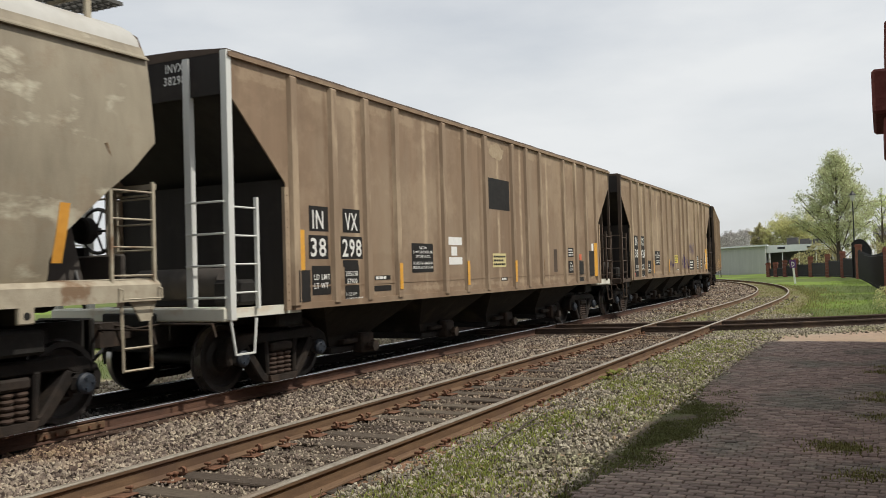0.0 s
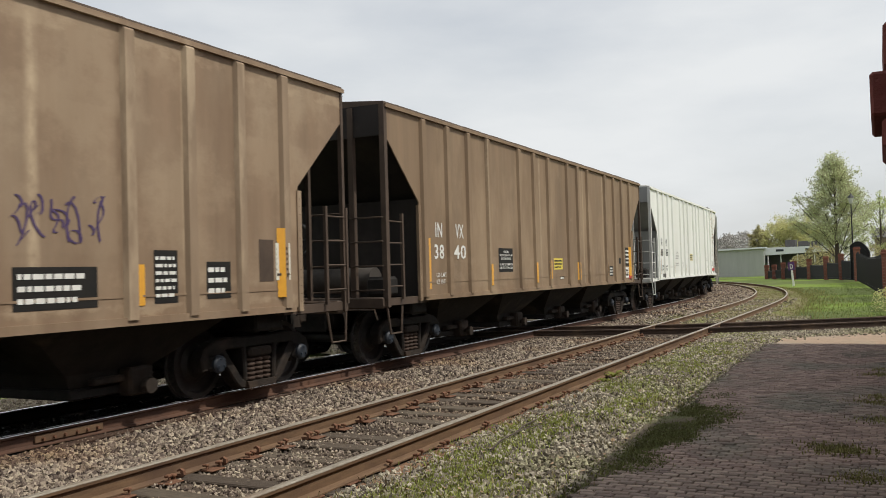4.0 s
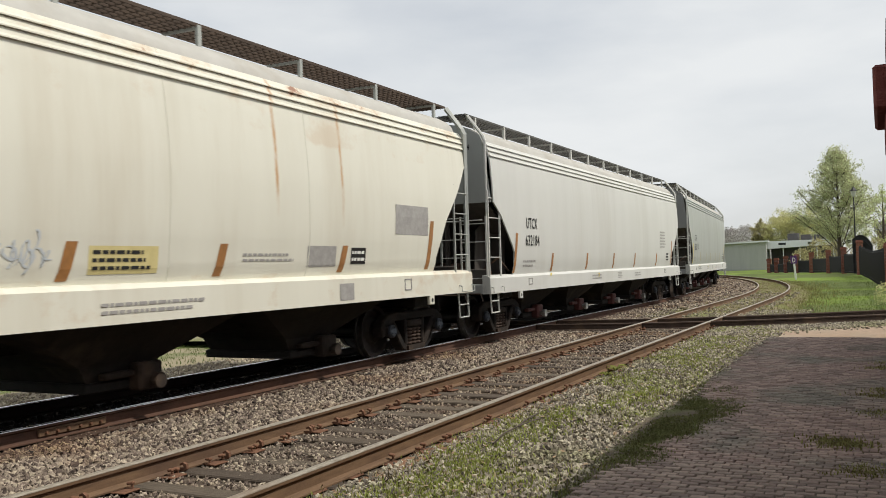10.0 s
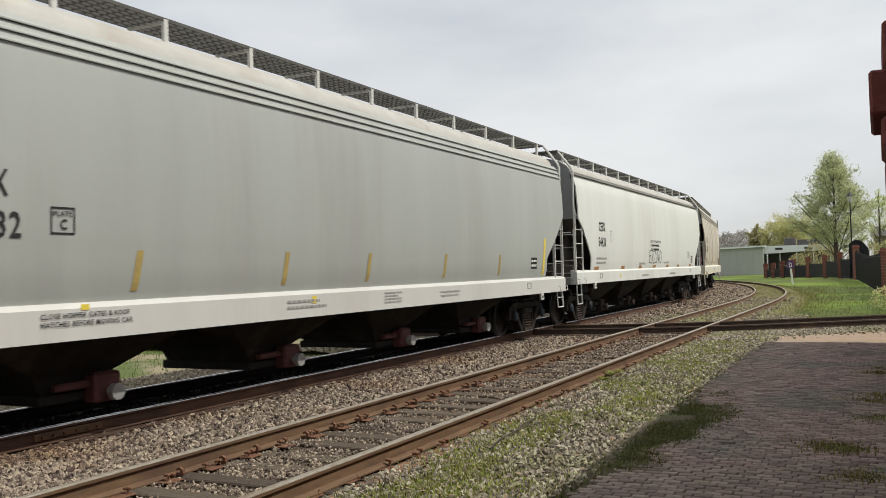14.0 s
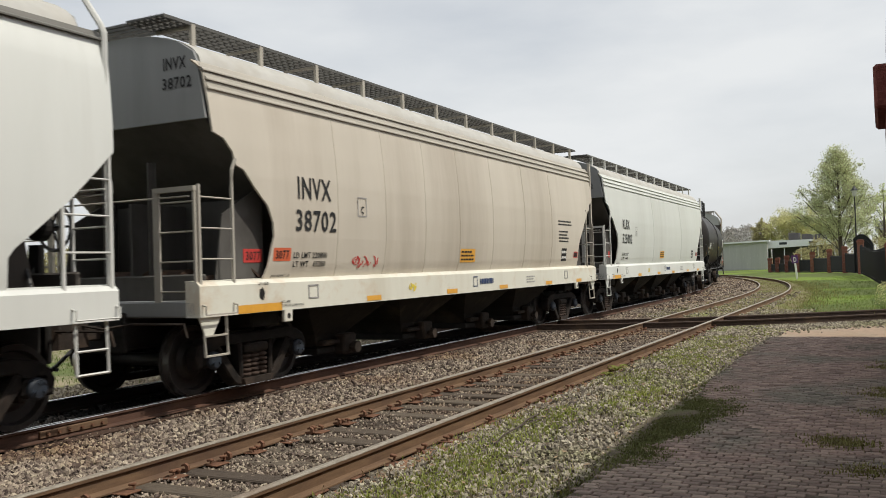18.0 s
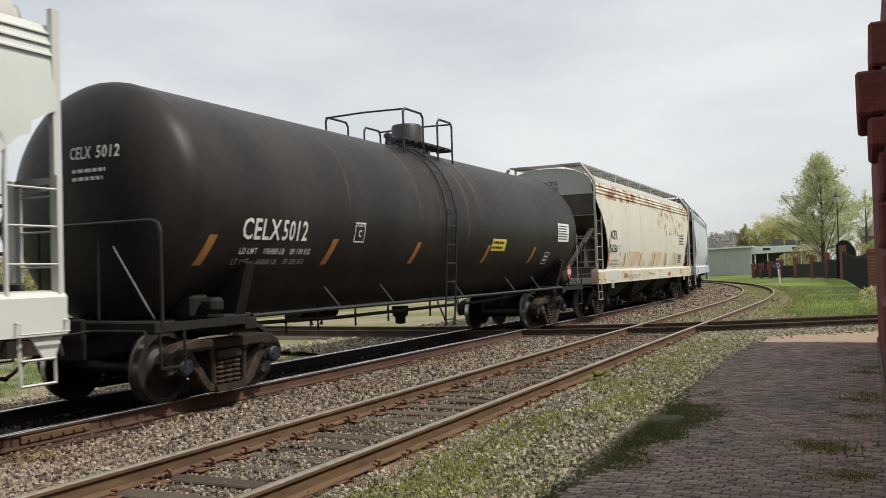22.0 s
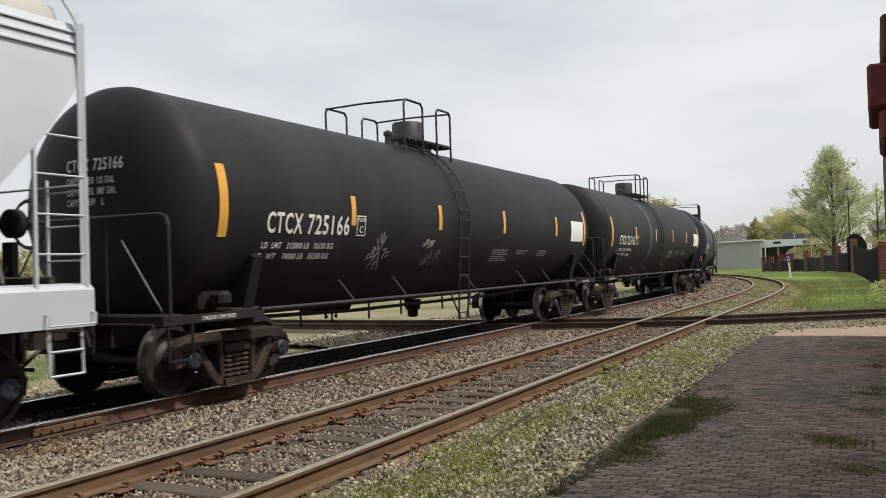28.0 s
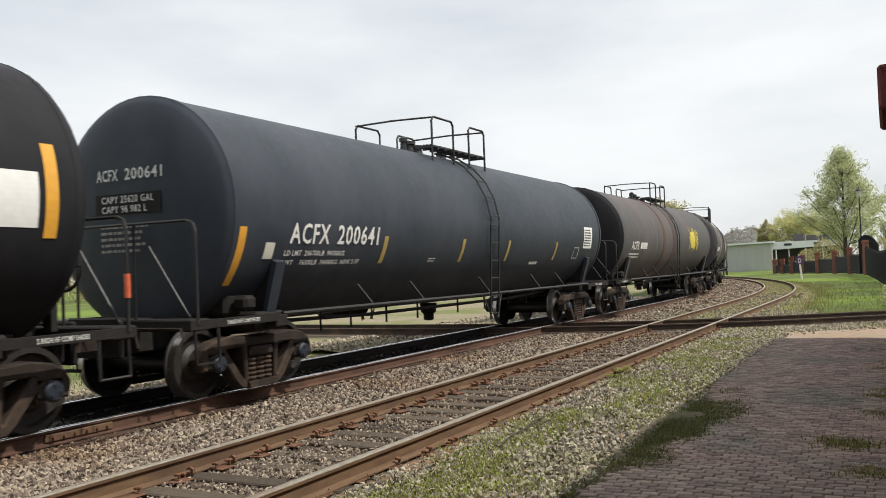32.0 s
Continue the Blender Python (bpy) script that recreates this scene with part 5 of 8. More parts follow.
# ---- the train: running gear ----
SHARED = {}


def shared(name, make, materials, smooth=0):
    """A mesh that alike parts share, built once."""
    if name not in SHARED:
        bm = B()
        make(bm)
        fixed(bm)
        me = bpy.data.meshes.new(name.split("|")[0])
        bm.to_mesh(me)
        bm.free()
        for m in materials:
            me.materials.append(m)
        if smooth:
            me.shade_smooth()
            me.set_sharp_from_angle(angle=radians(smooth))
        SHARED[name] = me
    return SHARED[name]


WHEEL_R = 0.45


def make_bolster(bm):
    bevel_box(bm, -0.98, 0.98, -0.19, 0.19, 0.47, 0.70, 0.03)
    bevel_box(bm, -0.35, 0.35, -0.35, 0.35, 0.70, 0.80, 0.03)
    for y in (-0.89, 0.89):
        rod(bm, (-0.6, y * 0.55, 0.35), (0.6, y * 0.55, 0.35), 0.045, 6)


def make_sideframe(bm):
    """A cast truck side: arched top chord with drooping ends, slanting bottom chords, columns, and windows between them."""
    t0, t1 = -0.10, 0.10
    prism(bm, [(-1.13, 0.36), (-1.16, 0.52), (-1.10, 0.64), (-0.94, 0.73), (-0.66, 0.775), (-0.40, 0.755), (0.40, 0.755), (0.66, 0.775), (0.94, 0.73), (1.10, 0.64), (1.16, 0.52), (1.13, 0.36), (1.03, 0.36), (1.02, 0.52), (0.76, 0.57), (0.70, 0.61), (-0.70, 0.61), (-0.76, 0.57), (-1.02, 0.52), (-1.03, 0.36)], "x", t0, t1)
    for s in (-1, 1):
        for o, a, b in (([(0.85, 0.58), (0.70, 0.62), (0.36, 0.20), (0.28, 0.17), (0.28, 0.06), (0.40, 0.07), (0.50, 0.15)], t0, t1),
                        ([(0.265, 0.14), (0.335, 0.16), (0.375, 0.64), (0.285, 0.64)], t0 - 0.02, t1 + 0.012),
                        ([(0.76, 0.32), (0.80, 0.32), (0.80, 0.60), (0.70, 0.60)], t0, t1 - 0.03)):
            prism(bm, [(s * u, v) for u, v in o][::s], "x", a, b)
    fixed(bm)
    bmesh.ops.bevel(bm, geom=[e for e in bm.edges if len(e.link_faces) == 2 and e.calc_face_angle(0) > 0.5 and abs(e.verts[0].co.x - e.verts[1].co.x) < 0.01], offset=0.022, segments=1, affect="EDGES")


def make_bearing_box(bm):
    bevel_box(bm, -0.11, 0.13, -0.145, 0.145, 0.36, 0.56, 0.04)
    bevel_box(bm, -0.08, 0.10, -0.185, 0.185, 0.50, 0.60, 0.03)


def make_spring_seat(bm):
    prism(bm, [(-0.28, 0.06), (0.28, 0.06), (0.31, 0.15), (-0.31, 0.15)], "x", -0.10, 0.14)
    bevel_box(bm, -0.06, 0.13, -0.245, 0.245, 0.11, 0.14, 0.01)


def make_spring(bm):
    """Five coils of round bar."""
    prof = [(0.16, 0.05)]
    for i in range(5):
        z = 0.185 + i * 0.062
        prof += [(z - 0.026, 0.055), (z - 0.018, 0.074), (z, 0.082), (z + 0.018, 0.076), (z + 0.026, 0.050)]
    lathe(bm, prof, "z", 12)


def make_wheelset(bm):
    """An axle with its two wheels and bearing caps; it turns about x."""
    mats = [(M["wheel"], 0)]
    lathe(bm, [(-1.18, 0.05), (-1.16, 0.085), (-0.6, 0.085), (0.6, 0.085), (1.16, 0.085), (1.18, 0.05)], "x", 12)
    for s in (-1, 1):
        lathe(bm, [(s * 0.70, 0.10), (s * 0.70, 0.20), (s * 0.745, 0.24), (s * 0.745, 0.36), (s * 0.700, 0.40), (s * 0.700, 0.475), (s * 0.728, 0.475), (s * 0.740, 0.452), (s * 0.845, 0.445), (s * 0.845, 0.385), (s * 0.785, 0.36), (s * 0.775, 0.25), (s * 0.83, 0.19), (s * 0.83, 0.10)], "x", 28)
    n = len(bm.faces)
    for s in (-1, 1):
        lathe(bm, [(s * 1.16, 0.115), (s * 1.20, 0.115), (s * 1.225, 0.09), (s * 1.23, 0.03)], "x", 14)
        for i in range(3):
            a = i * 2.094
            rod(bm, (s * 1.22, 0.06 * math.cos(a), 0.06 * math.sin(a)), (s * 1.245, 0.06 * math.cos(a), 0.06 * math.sin(a)), 0.018, 5)
    bm.faces.ensure_lookup_table()
    for i, f in enumerate(bm.faces):
        c = f.calc_center_median()
        if i >= n:
            f.material_index = 2
        elif abs(abs(c.x) - 0.79) < 0.05 and math.hypot(c.y, c.z) > 0.43:
            f.material_index = 1


WHEELS = []


def add_truck(car, y, tone="truck"):
    t = reuse("truck", shared("bolster|" + tone, make_bolster, [M[tone]]), car, "three-piece freight truck", pose(0, y, 0))
    for k in (-0.42, 0.42):
        reuse("brake_beam", shared("brake_beam", lambda bm: (bevel_box(bm, -0.66, 0.66, -0.09, 0.09, 0.28, 0.56, 0.03), rod(bm, (-0.8, 0, 0.42), (0.8, 0, 0.42), 0.05, 6)), [M["under"]]), t, "", pose(0, k, 0))
    for s in (-1, 1):
        sf = reuse("sideframe", shared("sideframe|" + tone, make_sideframe, [M[tone]]), t, "", pose(s * 1.04, 0, 0, 0, 0, 0 if s > 0 else 180))
        for k in (-0.89, 0.89):
            reuse("bearing_box", shared("bearing_box|" + tone, make_bearing_box, [M[tone]]), sf, "", pose(0, k, 0))
        reuse("bolster_end", shared("bolster_end", lambda bm: bevel_box(bm, -0.06, 0.13, -0.245, 0.245, 0.47, 0.60, 0.03), [M["truck"]]), t, "", pose(s * 1.04, 0, 0, 0, 0, 0 if s > 0 else 180))
        reuse("spring_seat", shared("spring_seat", make_spring_seat, [M["truck"]]), sf)
        for k in (-0.165, 0.0, 0.165):
            reuse("spring", shared("spring", make_spring, [M["spring"]], 30), t, "", pose(s * 1.08, k, 0))
    for k in (-0.89, 0.89):
        w = reuse("wheelset", shared("wheelset", make_wheelset, [M["wheel"], M["tread"], M["cap"]], 40), t, "steel wheels on a common axle", pose(0, k, WHEEL_R))
        WHEELS.append((w, k))


def make_coupler(bm):
    bevel_box(bm, -0.09, 0.09, -0.75, -0.12, -0.09, 0.09, 0.02)
    prism(bm, [(-0.16, -0.16), (0.02, -0.20), (0.17, -0.10), (0.17, 0.12), (0.05, 0.16), (-0.12, 0.14)], "z", -0.15, 0.15)


def make_body_bolster(bm):
    bevel_box(bm, -1.32, 1.32, -0.30, 0.30, 0.82, 1.07, 0.03)
    for k in (-1, 1):
        bevel_box(bm, k * 0.66 - 0.14, k * 0.66 + 0.14, -0.75, 0.75, 0.86, 1.05, 0.02)


def running_gear(car, half, inset, tone="truck_dark"):
    for k in (-1, 1):
        reuse("body_bolster", shared("body_bolster", make_body_bolster, [M["under"]]), car, "", pose(0, k * (half - inset), 0))
    add_truck(car, -half + inset, tone)
    add_truck(car, half - inset, tone)
    for s in (-1, 1):
        reuse("coupler", shared("coupler", make_coupler, [M["truck"]]), car, "", pose(0, s * (half + 0.52), 0.86, 0, 0, 0 if s > 0 else 180))
        bm = B()
        pipe(bm, [(-0.35, s * (half - 0.05), 0.78), (-0.36, s * (half + 0.2), 0.62), (-0.3, s * (half + 0.45), 0.48), (-0.15, s * (half + 0.67), 0.45)], 0.025, 6)
        part("air_hose", fixed(bm), M["blackpipe"], car)
        bm = B()
        y0, y1 = sorted((s * (half + 0.05), s * (half - 1.3)))
        bevel_box(bm, -0.34, 0.34, y0, y1, 0.62, 1.0, 0.03)
        y0, y1 = sorted((s * (half + 0.10), s * (half + 0.02)))
        bevel_box(bm, -0.46, 0.46, y0, y1, 0.60, 1.10, 0.02)
        part("draft_sill", fixed(bm), M["under"], car)
        bm = B()
        y = s * (half + 0.06)
        pipe(bm, [(1.45, y, 0.80), (1.40, y, 0.96), (0.55, y, 0.96), (0.35, y + s * 0.25, 0.92), (0.12, y + s * 0.40, 0.98)], 0.016, 5)
        part("uncoupling_lever", fixed(bm), M["truck"], car)


# ---- lettering on the sides ----
def ink(car, place, items, rng):
    """Marks on one surface: words, panels, bars, stripes, stickers and scrawls."""
    off = 0.004
    for it in items:
        kind = it[0]
        bm = B()
        if kind == "word":
            _, body, u, v, w, h, colour = it
            letters(bm, body, lambda a, b: place(a, b, off + 0.006), u, v, w, h)
            part("lettering", bm, M[colour], car)
        elif kind == "panel":
            _, u0, u1, v0, v1, colour = it[:6]
            patch(bm, lambda a, b: place(a, b, off), u0, u1, v0, v1)
            p = part("panel", bm, M[colour], car)
            if len(it) > 6:
                bm = B()
                bars(bm, lambda a, b: place(a, b, off + 0.005), u0 + 0.05 * (u1 - u0), u1 - 0.05 * (u1 - u0), v0 + 0.08 * (v1 - v0), v1 - 0.08 * (v1 - v0), it[6], rng)
                part("small_print", bm, M[it[7]], p)
        elif kind == "oval":
            _, u0, u1, v0, v1, colour = it
            ring = [place((u0 + u1) / 2 + (u1 - u0) / 2 * math.cos(i * 0.349) * (1 + 0.12 * math.sin(i * 2.1)), (v0 + v1) / 2 + (v1 - v0) / 2 * math.sin(i * 0.349) * (1 + 0.15 * math.cos(i * 1.7)), off) for i in range(18)]
            bm.faces.new([bm.verts.new(p) for p in ring])
            part("bare_patch", bm, M[colour], car)
        elif kind == "ctext":
            _, u, v, h, colour, lines = it
            for i, body in enumerate(lines):
                if body:
                    w = glyphs(body)[2] * h / 0.70 * 0.82
                    letters(bm, body, lambda a, b: place(a, b, off + 0.006), u - w / 2, v - i * h * 1.55, w, h)
            part("lettering", bm, M[colour], car)
        elif kind == "inset":
            _, u0, u1, v0, v1, colour = it
            patch(bm, lambda a, b: place(a, b, off + 0.005), u0, u1, v0, v1)
            part("panel", bm, M[colour], car)
        elif kind == "text":
            _, u, v, h, colour, lines = it
            for i, body in enumerate(lines):
                if body:
                    letters(bm, body, lambda a, b: place(a, b, off + 0.006), u, v - i * h * 1.55, glyphs(body)[2] * h / 0.70, h)
            part("lettering", bm, M[colour], car)
        elif kind == "bars":
            _, u0, u1, v0, v1, n, colour = it
            bars(bm, lambda a, b: place(a, b, off + 0.003), u0, u1, v0, v1, n, rng)
            part("small_print", bm, M[colour], car)
        elif kind == "stripe":
            _, u, v0, v1, w, colour = it[:6]
            patch(bm, lambda a, b: place(a, b, off + 0.002), u - w / 2, u + w / 2, v0, v1, it[6] if len(it) > 6 else 0)
            part("reflector_stripe", bm, M[colour], car, "orange reflective stripe")
        elif kind == "frame":
            _, u, v, w, h, colour = it
            t = 0.018
            for a, b, c, d in ((u, u + w, v, v + t), (u, u + w, v + h - t, v + h), (u, u + t, v, v + h), (u + w - t, u + w, v, v + h)):
                patch(bm, lambda p, q: place(p, q, off + 0.004), a, b, c, d, n=2)
            part("inspection_mark", bm, M[colour], car)
        elif kind == "tag":
            _, u, v, w, h, strokes, colour = it
            for line_ in strokes:
                line_ = [(a + (c - a) * k / 6, b + (d - b) * k / 6) for (a, b), (c, d) in zip(line_, line_[1:]) for k in range(6)] + [line_[-1]]
                for (a, b), (c, d) in zip(line_, line_[1:]):
                    p, q = Vector((u + a * w, v + b * h)), Vector((u + c * w, v + d * h))
                    e = (q - p).normalized() * 0.012
                    nrm = Vector((-e.y, e.x))
                    bm.faces.new([bm.verts.new(place(z.x, z.y, off + 0.003)) for z in (p - e - nrm, q + e - nrm, q + e + nrm, p - e + nrm)])
            part("spray_scrawl", bm, M[colour], car, "thin spray-painted letters")
        elif kind == "scrawl":
            _, u0, u1, v0, v1, n, colour = it
            for k in range(n):
                w = (u1 - u0) / n
                cx, cy = u0 + w * (k + 0.5), (v0 + v1) / 2
                pts = [(cx + w * 0.6 * rng.uniform(-1, 1), cy + (v1 - v0) * 0.5 * rng.uniform(-1, 1)) for _ in range(6)]
                prev = None
                for i in range(31):
                    q = i / 30 * 4.999
                    j = int(q)
                    f = q - j
                    f = f * f * (3 - 2 * f)
                    a = pts[j][0] + (pts[j + 1][0] - pts[j][0]) * f + 0.04 * math.sin(i * 0.9)
                    b = pts[j][1] + (pts[j + 1][1] - pts[j][1]) * f + 0.04 * math.cos(i * 0.8)
                    pair = (bm.verts.new(place(a - 0.014, b, off + 0.003)), bm.verts.new(place(a + 0.014, b + 0.012, off + 0.003)))
                    if prev:
                        bm.faces.new((prev[0], prev[1], pair[1], pair[0]))
                    prev = pair
            part("spray_scrawl", bm, M[colour], car, "illegible spray-painted scrawl")


UK = 0.967  # the sides' marks are laid out on a slightly longer car


def ladder(car, a, b, z0, z1, rungs, material, r=0.022, name="ladder", rr=0.014):
    """A ladder between two uprights at a and b (x, y)."""
    bm = B()
    for x, y in (a, b):
        box(bm, x - r, x + r, y - r, y + r, z0, z1)
    t = part(name, fixed(bm), material, car)
    for i in range(rungs):
        z = z0 + (z1 - z0) * (i + 0.6) / rungs
        bm = B()
        rod(bm, (a[0], a[1], z), (b[0], b[1], z), rr, 6)
        part("rung", fixed(bm), material, t)
    return t


def brake_wheel(car, x, y, z, material):
    bm = B()
    n = 20
    ring = []
    for i in range(n):
        a = 2 * math.pi * i / n
        ring.append([bm.verts.new((x + (0.26 + 0.022 * math.cos(k * 1.571)) * math.cos(a), y + 0.022 * math.sin(k * 1.571), z + (0.26 + 0.022 * math.cos(k * 1.571)) * math.sin(a))) for k in range(4)])
    skin(bm, ring + [ring[0]], caps=False)
    for i in range(5):
        a = i * 1.257
        rod(bm, (x, y - 0.03, z), (x + 0.25 * math.cos(a), y, z + 0.25 * math.sin(a)), 0.014, 5)
    rod(bm, (x, y - 0.22, z), (x, y + 0.03, z), 0.045, 8)
    part("brake_wheel", fixed(bm), material, car, "spoked hand-brake wheel")


def brake_gear(car, half):
    """The hand-brake housing, brake cylinder and piping on the rear platform."""
    bm = B()
    lathe(bm, [(half - 0.20, 0.04), (half - 0.195, 0.13), (half - 0.17, 0.155), (half - 0.06, 0.155), (half - 0.03, 0.13), (half - 0.025, 0.02)], "y", 20, (0.55, 0, 2.12))
    box(bm, 0.47, 0.63, half - 0.20, half - 0.12, 1.45, 1.92)
    part("brake_housing", fixed(bm), M["under"], car)
    bm = B()
    rod(bm, (-0.95, half - 0.85, 1.48), (0.75, half - 0.85, 1.48), 0.27, 16)
    part("brake_cylinder", fixed(bm), M["under"], car, smooth=40)
    bm = B()
    pipe(bm, [(0.55, half - 0.1, 1.85), (0.55, half - 0.25, 1.5), (0.3, half - 0.6, 1.3)], 0.03, 6)
    pipe(bm, [(-1.3, half - 0.3, 1.2), (-1.25, half - 0.4, 1.75), (-0.6, half - 0.5, 1.85), (0.9, half - 0.6, 1.80), (1.2, half - 0.7, 1.25)], 0.022, 6)
    part("brake_piping", fixed(bm), M["blackpipe"], car)


def underframe(car, half, bays, bay_mat, sill_x=0.33, gate="truck", depth=0.34, bay_w=1.35, top=1.2, foot=0.19):
    """Centre sill and the hopper bays with their outlet gates."""
    bm = B()
    for s in (-1, 1):
        box(bm, s * sill_x - 0.05, s * sill_x + 0.05, -half, half, 0.72, 1.08)
    box(bm, -sill_x, sill_x, -half, half, 1.02, 1.06)
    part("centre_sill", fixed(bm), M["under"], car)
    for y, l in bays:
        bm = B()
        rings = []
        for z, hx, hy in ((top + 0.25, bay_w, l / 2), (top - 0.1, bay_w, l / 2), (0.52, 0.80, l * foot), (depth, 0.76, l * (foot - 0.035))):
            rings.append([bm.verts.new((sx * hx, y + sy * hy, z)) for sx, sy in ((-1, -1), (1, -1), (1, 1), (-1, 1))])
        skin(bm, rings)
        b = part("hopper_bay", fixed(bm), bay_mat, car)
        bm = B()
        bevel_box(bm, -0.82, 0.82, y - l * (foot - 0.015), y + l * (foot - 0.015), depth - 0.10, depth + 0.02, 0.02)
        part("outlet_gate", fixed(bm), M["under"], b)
        for s in (-1, 1):
            bm = B()
            bevel_box(bm, s * 0.90 - 0.10, s * 0.90 + 0.10, y + 0.10, y + 0.48, depth - 0.13, depth + 0.20, 0.03)
            bevel_box(bm, s * 0.86 - 0.06, s * 0.86 + 0.06, y - 0.35, y + 0.12, depth + 0.04, depth + 0.12, 0.02)
            part("gate_bracket", fixed(bm), M[gate], b)
        for s in (-1, 1):
            bm = B()
            rod(bm, (s * 0.8, y + 0.3, depth - 0.02), (s * 1.12, y + 0.3, depth - 0.02), 0.05, 8)
            rod(bm, (s * 1.06, y + 0.3, depth - 0.02), (s * 1.14, y + 0.3, depth - 0.02), 0.095, 10)
            part("gate_capstan", fixed(bm), M["galv"] if gate != "truck" else M["truck"], b)


# ---- rib-sided covered hopper ----
def ribbed_hopper(label, body, end_mat, sill_mat, marks, end_marks, post_mat, seed, bay_mat, rib_shift=0.0, back_mat=None, rib_mat=None):
    L, half = 17.34, 8.67
    rng = random.Random(seed)
    car = thing("covered_hopper", label, "freight car", "freight train")
    X = 1.56
    side = [(0.12, 4.36), (0.15, 3.84), (1.27, 2.80), (1.29, 2.70), (1.29, 1.12)]
    outline = [(y - half, z) for y, z in side] + [(half - y, z) for y, z in side[::-1]]
    for s in (-1, 1):
        bm = B()
        prism(bm, outline, "x", s * X - 0.02 * (s > 0) - 0.0, s * X + 0.02 * (s < 0))
        sh = part("side_sheet", fixed(bm), body, car)
        for y in [r + rib_shift for r in RIBS]:
            bm = B()
            o = [(-0.10, 0), (-0.068, 0.06), (0.068, 0.06), (0.10, 0)]
            z0, z1 = 1.12, 4.298
            rings = [[bm.verts.new((s * (X + d * k - 0.002), y - half + u, z)) for u, d in o] for z, k in ((z0, 1), (z1 - 0.03, 1), (z1, 0.7))]
            skin(bm, rings)
            part("rib", fixed(bm), rib_mat or body, sh)
        for e in (-1, 1):
            bm = B()
            y0, y1 = sorted((e * (half - 1.22), e * (half - 1.315)))
            box(bm, s * X - 0.03, s * X + 0.022, y0, y1, 1.06, 2.74)
            for i in range(14):
                rod(bm, (s * (X + 0.02), (y0 + y1) / 2, 1.2 + i * 0.11), (s * (X + 0.034), (y0 + y1) / 2, 1.2 + i * 0.11), 0.013, 6, 0.008)
            part("edge_angle", fixed(bm), rib_mat or body, sh)
        bm = B()
        box(bm, s * X - 0.03, s * X + 0.055, -half + 0.1, half - 0.1, 4.30, 4.362)
        part("top_chord", fixed(bm), body, sh)
        bm = B()
        box(bm, s * X - 0.06, s * X + 0.035, -half + 1.40, half - 1.40, 1.06, 1.15)
        box(bm, s * X - 0.012, s * X + 0.008, -half + 1.45, half - 1.45, 1.36, 1.385)
        part("bottom_flange", fixed(bm), body, sh)
    bm = B()
    prism(bm, [(-1.58, 4.36), (-1.57, 4.40), (-0.8, 4.47), (0, 4.49), (0.8, 4.47), (1.57, 4.40), (1.58, 4.36)], "y", -half + 0.10, half - 0.10)
    roof = part("roof", fixed(bm), sill_mat, car)
    for i in range(11):
        bm = B()
        bevel_box(bm, 0.55, 1.30, -half + 1.0 + i * 1.42, -half + 1.9 + i * 1.42, 4.43, 4.52, 0.02)
        part("hatch_cover", fixed(bm), sill_mat, roof)
    for s in (-1, 1):
        y0 = s * (half - 0.12)
        bm = B()
        box(bm, -X, X, y0 - 0.015, y0 + 0.015, 3.84, 4.38)
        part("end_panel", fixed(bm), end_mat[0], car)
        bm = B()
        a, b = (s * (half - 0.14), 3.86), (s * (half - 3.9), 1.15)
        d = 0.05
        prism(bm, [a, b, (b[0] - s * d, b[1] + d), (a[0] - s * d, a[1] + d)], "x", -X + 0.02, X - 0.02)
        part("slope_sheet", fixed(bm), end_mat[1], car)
        bm = B()
        bevel_box(bm, -1.52, 1.52, s * half - (0.28 if s > 0 else 0), s * half + (0.28 if s < 0 else 0), 0.98, 1.16, 0.02)
        for k in (-1, 1):
            box(bm, k * 1.46 - 0.07, k * 1.46 + 0.07, min(s * half, s * (half - 1.6)), max(s * half, s * (half - 1.6)), 1.02, 1.14)
        box(bm, -1.45, 1.45, min(s * (half - .3), s * (half - 1.5)), max(s * (half - .3), s * (half - 1.5)), 1.06, 1.09)
        part("end_platform", fixed(bm), end_mat[2], car)
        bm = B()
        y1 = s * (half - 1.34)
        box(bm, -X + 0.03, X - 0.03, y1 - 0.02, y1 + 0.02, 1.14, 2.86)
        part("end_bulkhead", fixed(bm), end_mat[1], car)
        lead_mat, post_mat = post_mat, (back_mat or post_mat) if s > 0 else post_mat
        for k in (-1, 1):
            bm = B()
            w = 0.032 if s > 0 else 0.048
            box(bm, k * 1.54 - w, k * 1.54 + w, s * (half - 0.12) - w, s * (half - 0.12) + w, 1.0, 4.38)
            box(bm, k * 0.92 - w, k * 0.92 + w, s * (half - 0.12) - w, s * (half - 0.12) + w, 1.1, 4.34)
            part("corner_post", fixed(bm), post_mat, car)
            for i in range(4):
                bm = B()
                z = 1.28 + i * 0.40
                pipe(bm, [(k * 0.92, s * (half - 0.08), z), (k * 0.92, s * (half - 0.03), z), (k * 1.52, s * (half - 0.03), z), (k * 1.52, s * (half - 0.08), z)], 0.015, 5)
                part("grab_iron", fixed(bm), post_mat, car)
            ladder(car, (k * 1.57, s * (half - 0.08)), (k * 1.57, s * (half - 0.62)), 1.12, 2.56, 4, post_mat, 0.024)
            bm = B()
            pipe(bm, [(k * 1.55, s * (half - 0.1), 1.0), (k * 1.57, s * (half - 0.16), 0.56), (k * 1.57, s * (half - 0.52), 0.56), (k * 1.55, s * (half - 0.6), 1.0)], 0.02, 5)
            part("stirrup_step", fixed(bm), post_mat, car)
        post_mat = lead_mat
    bm = B()
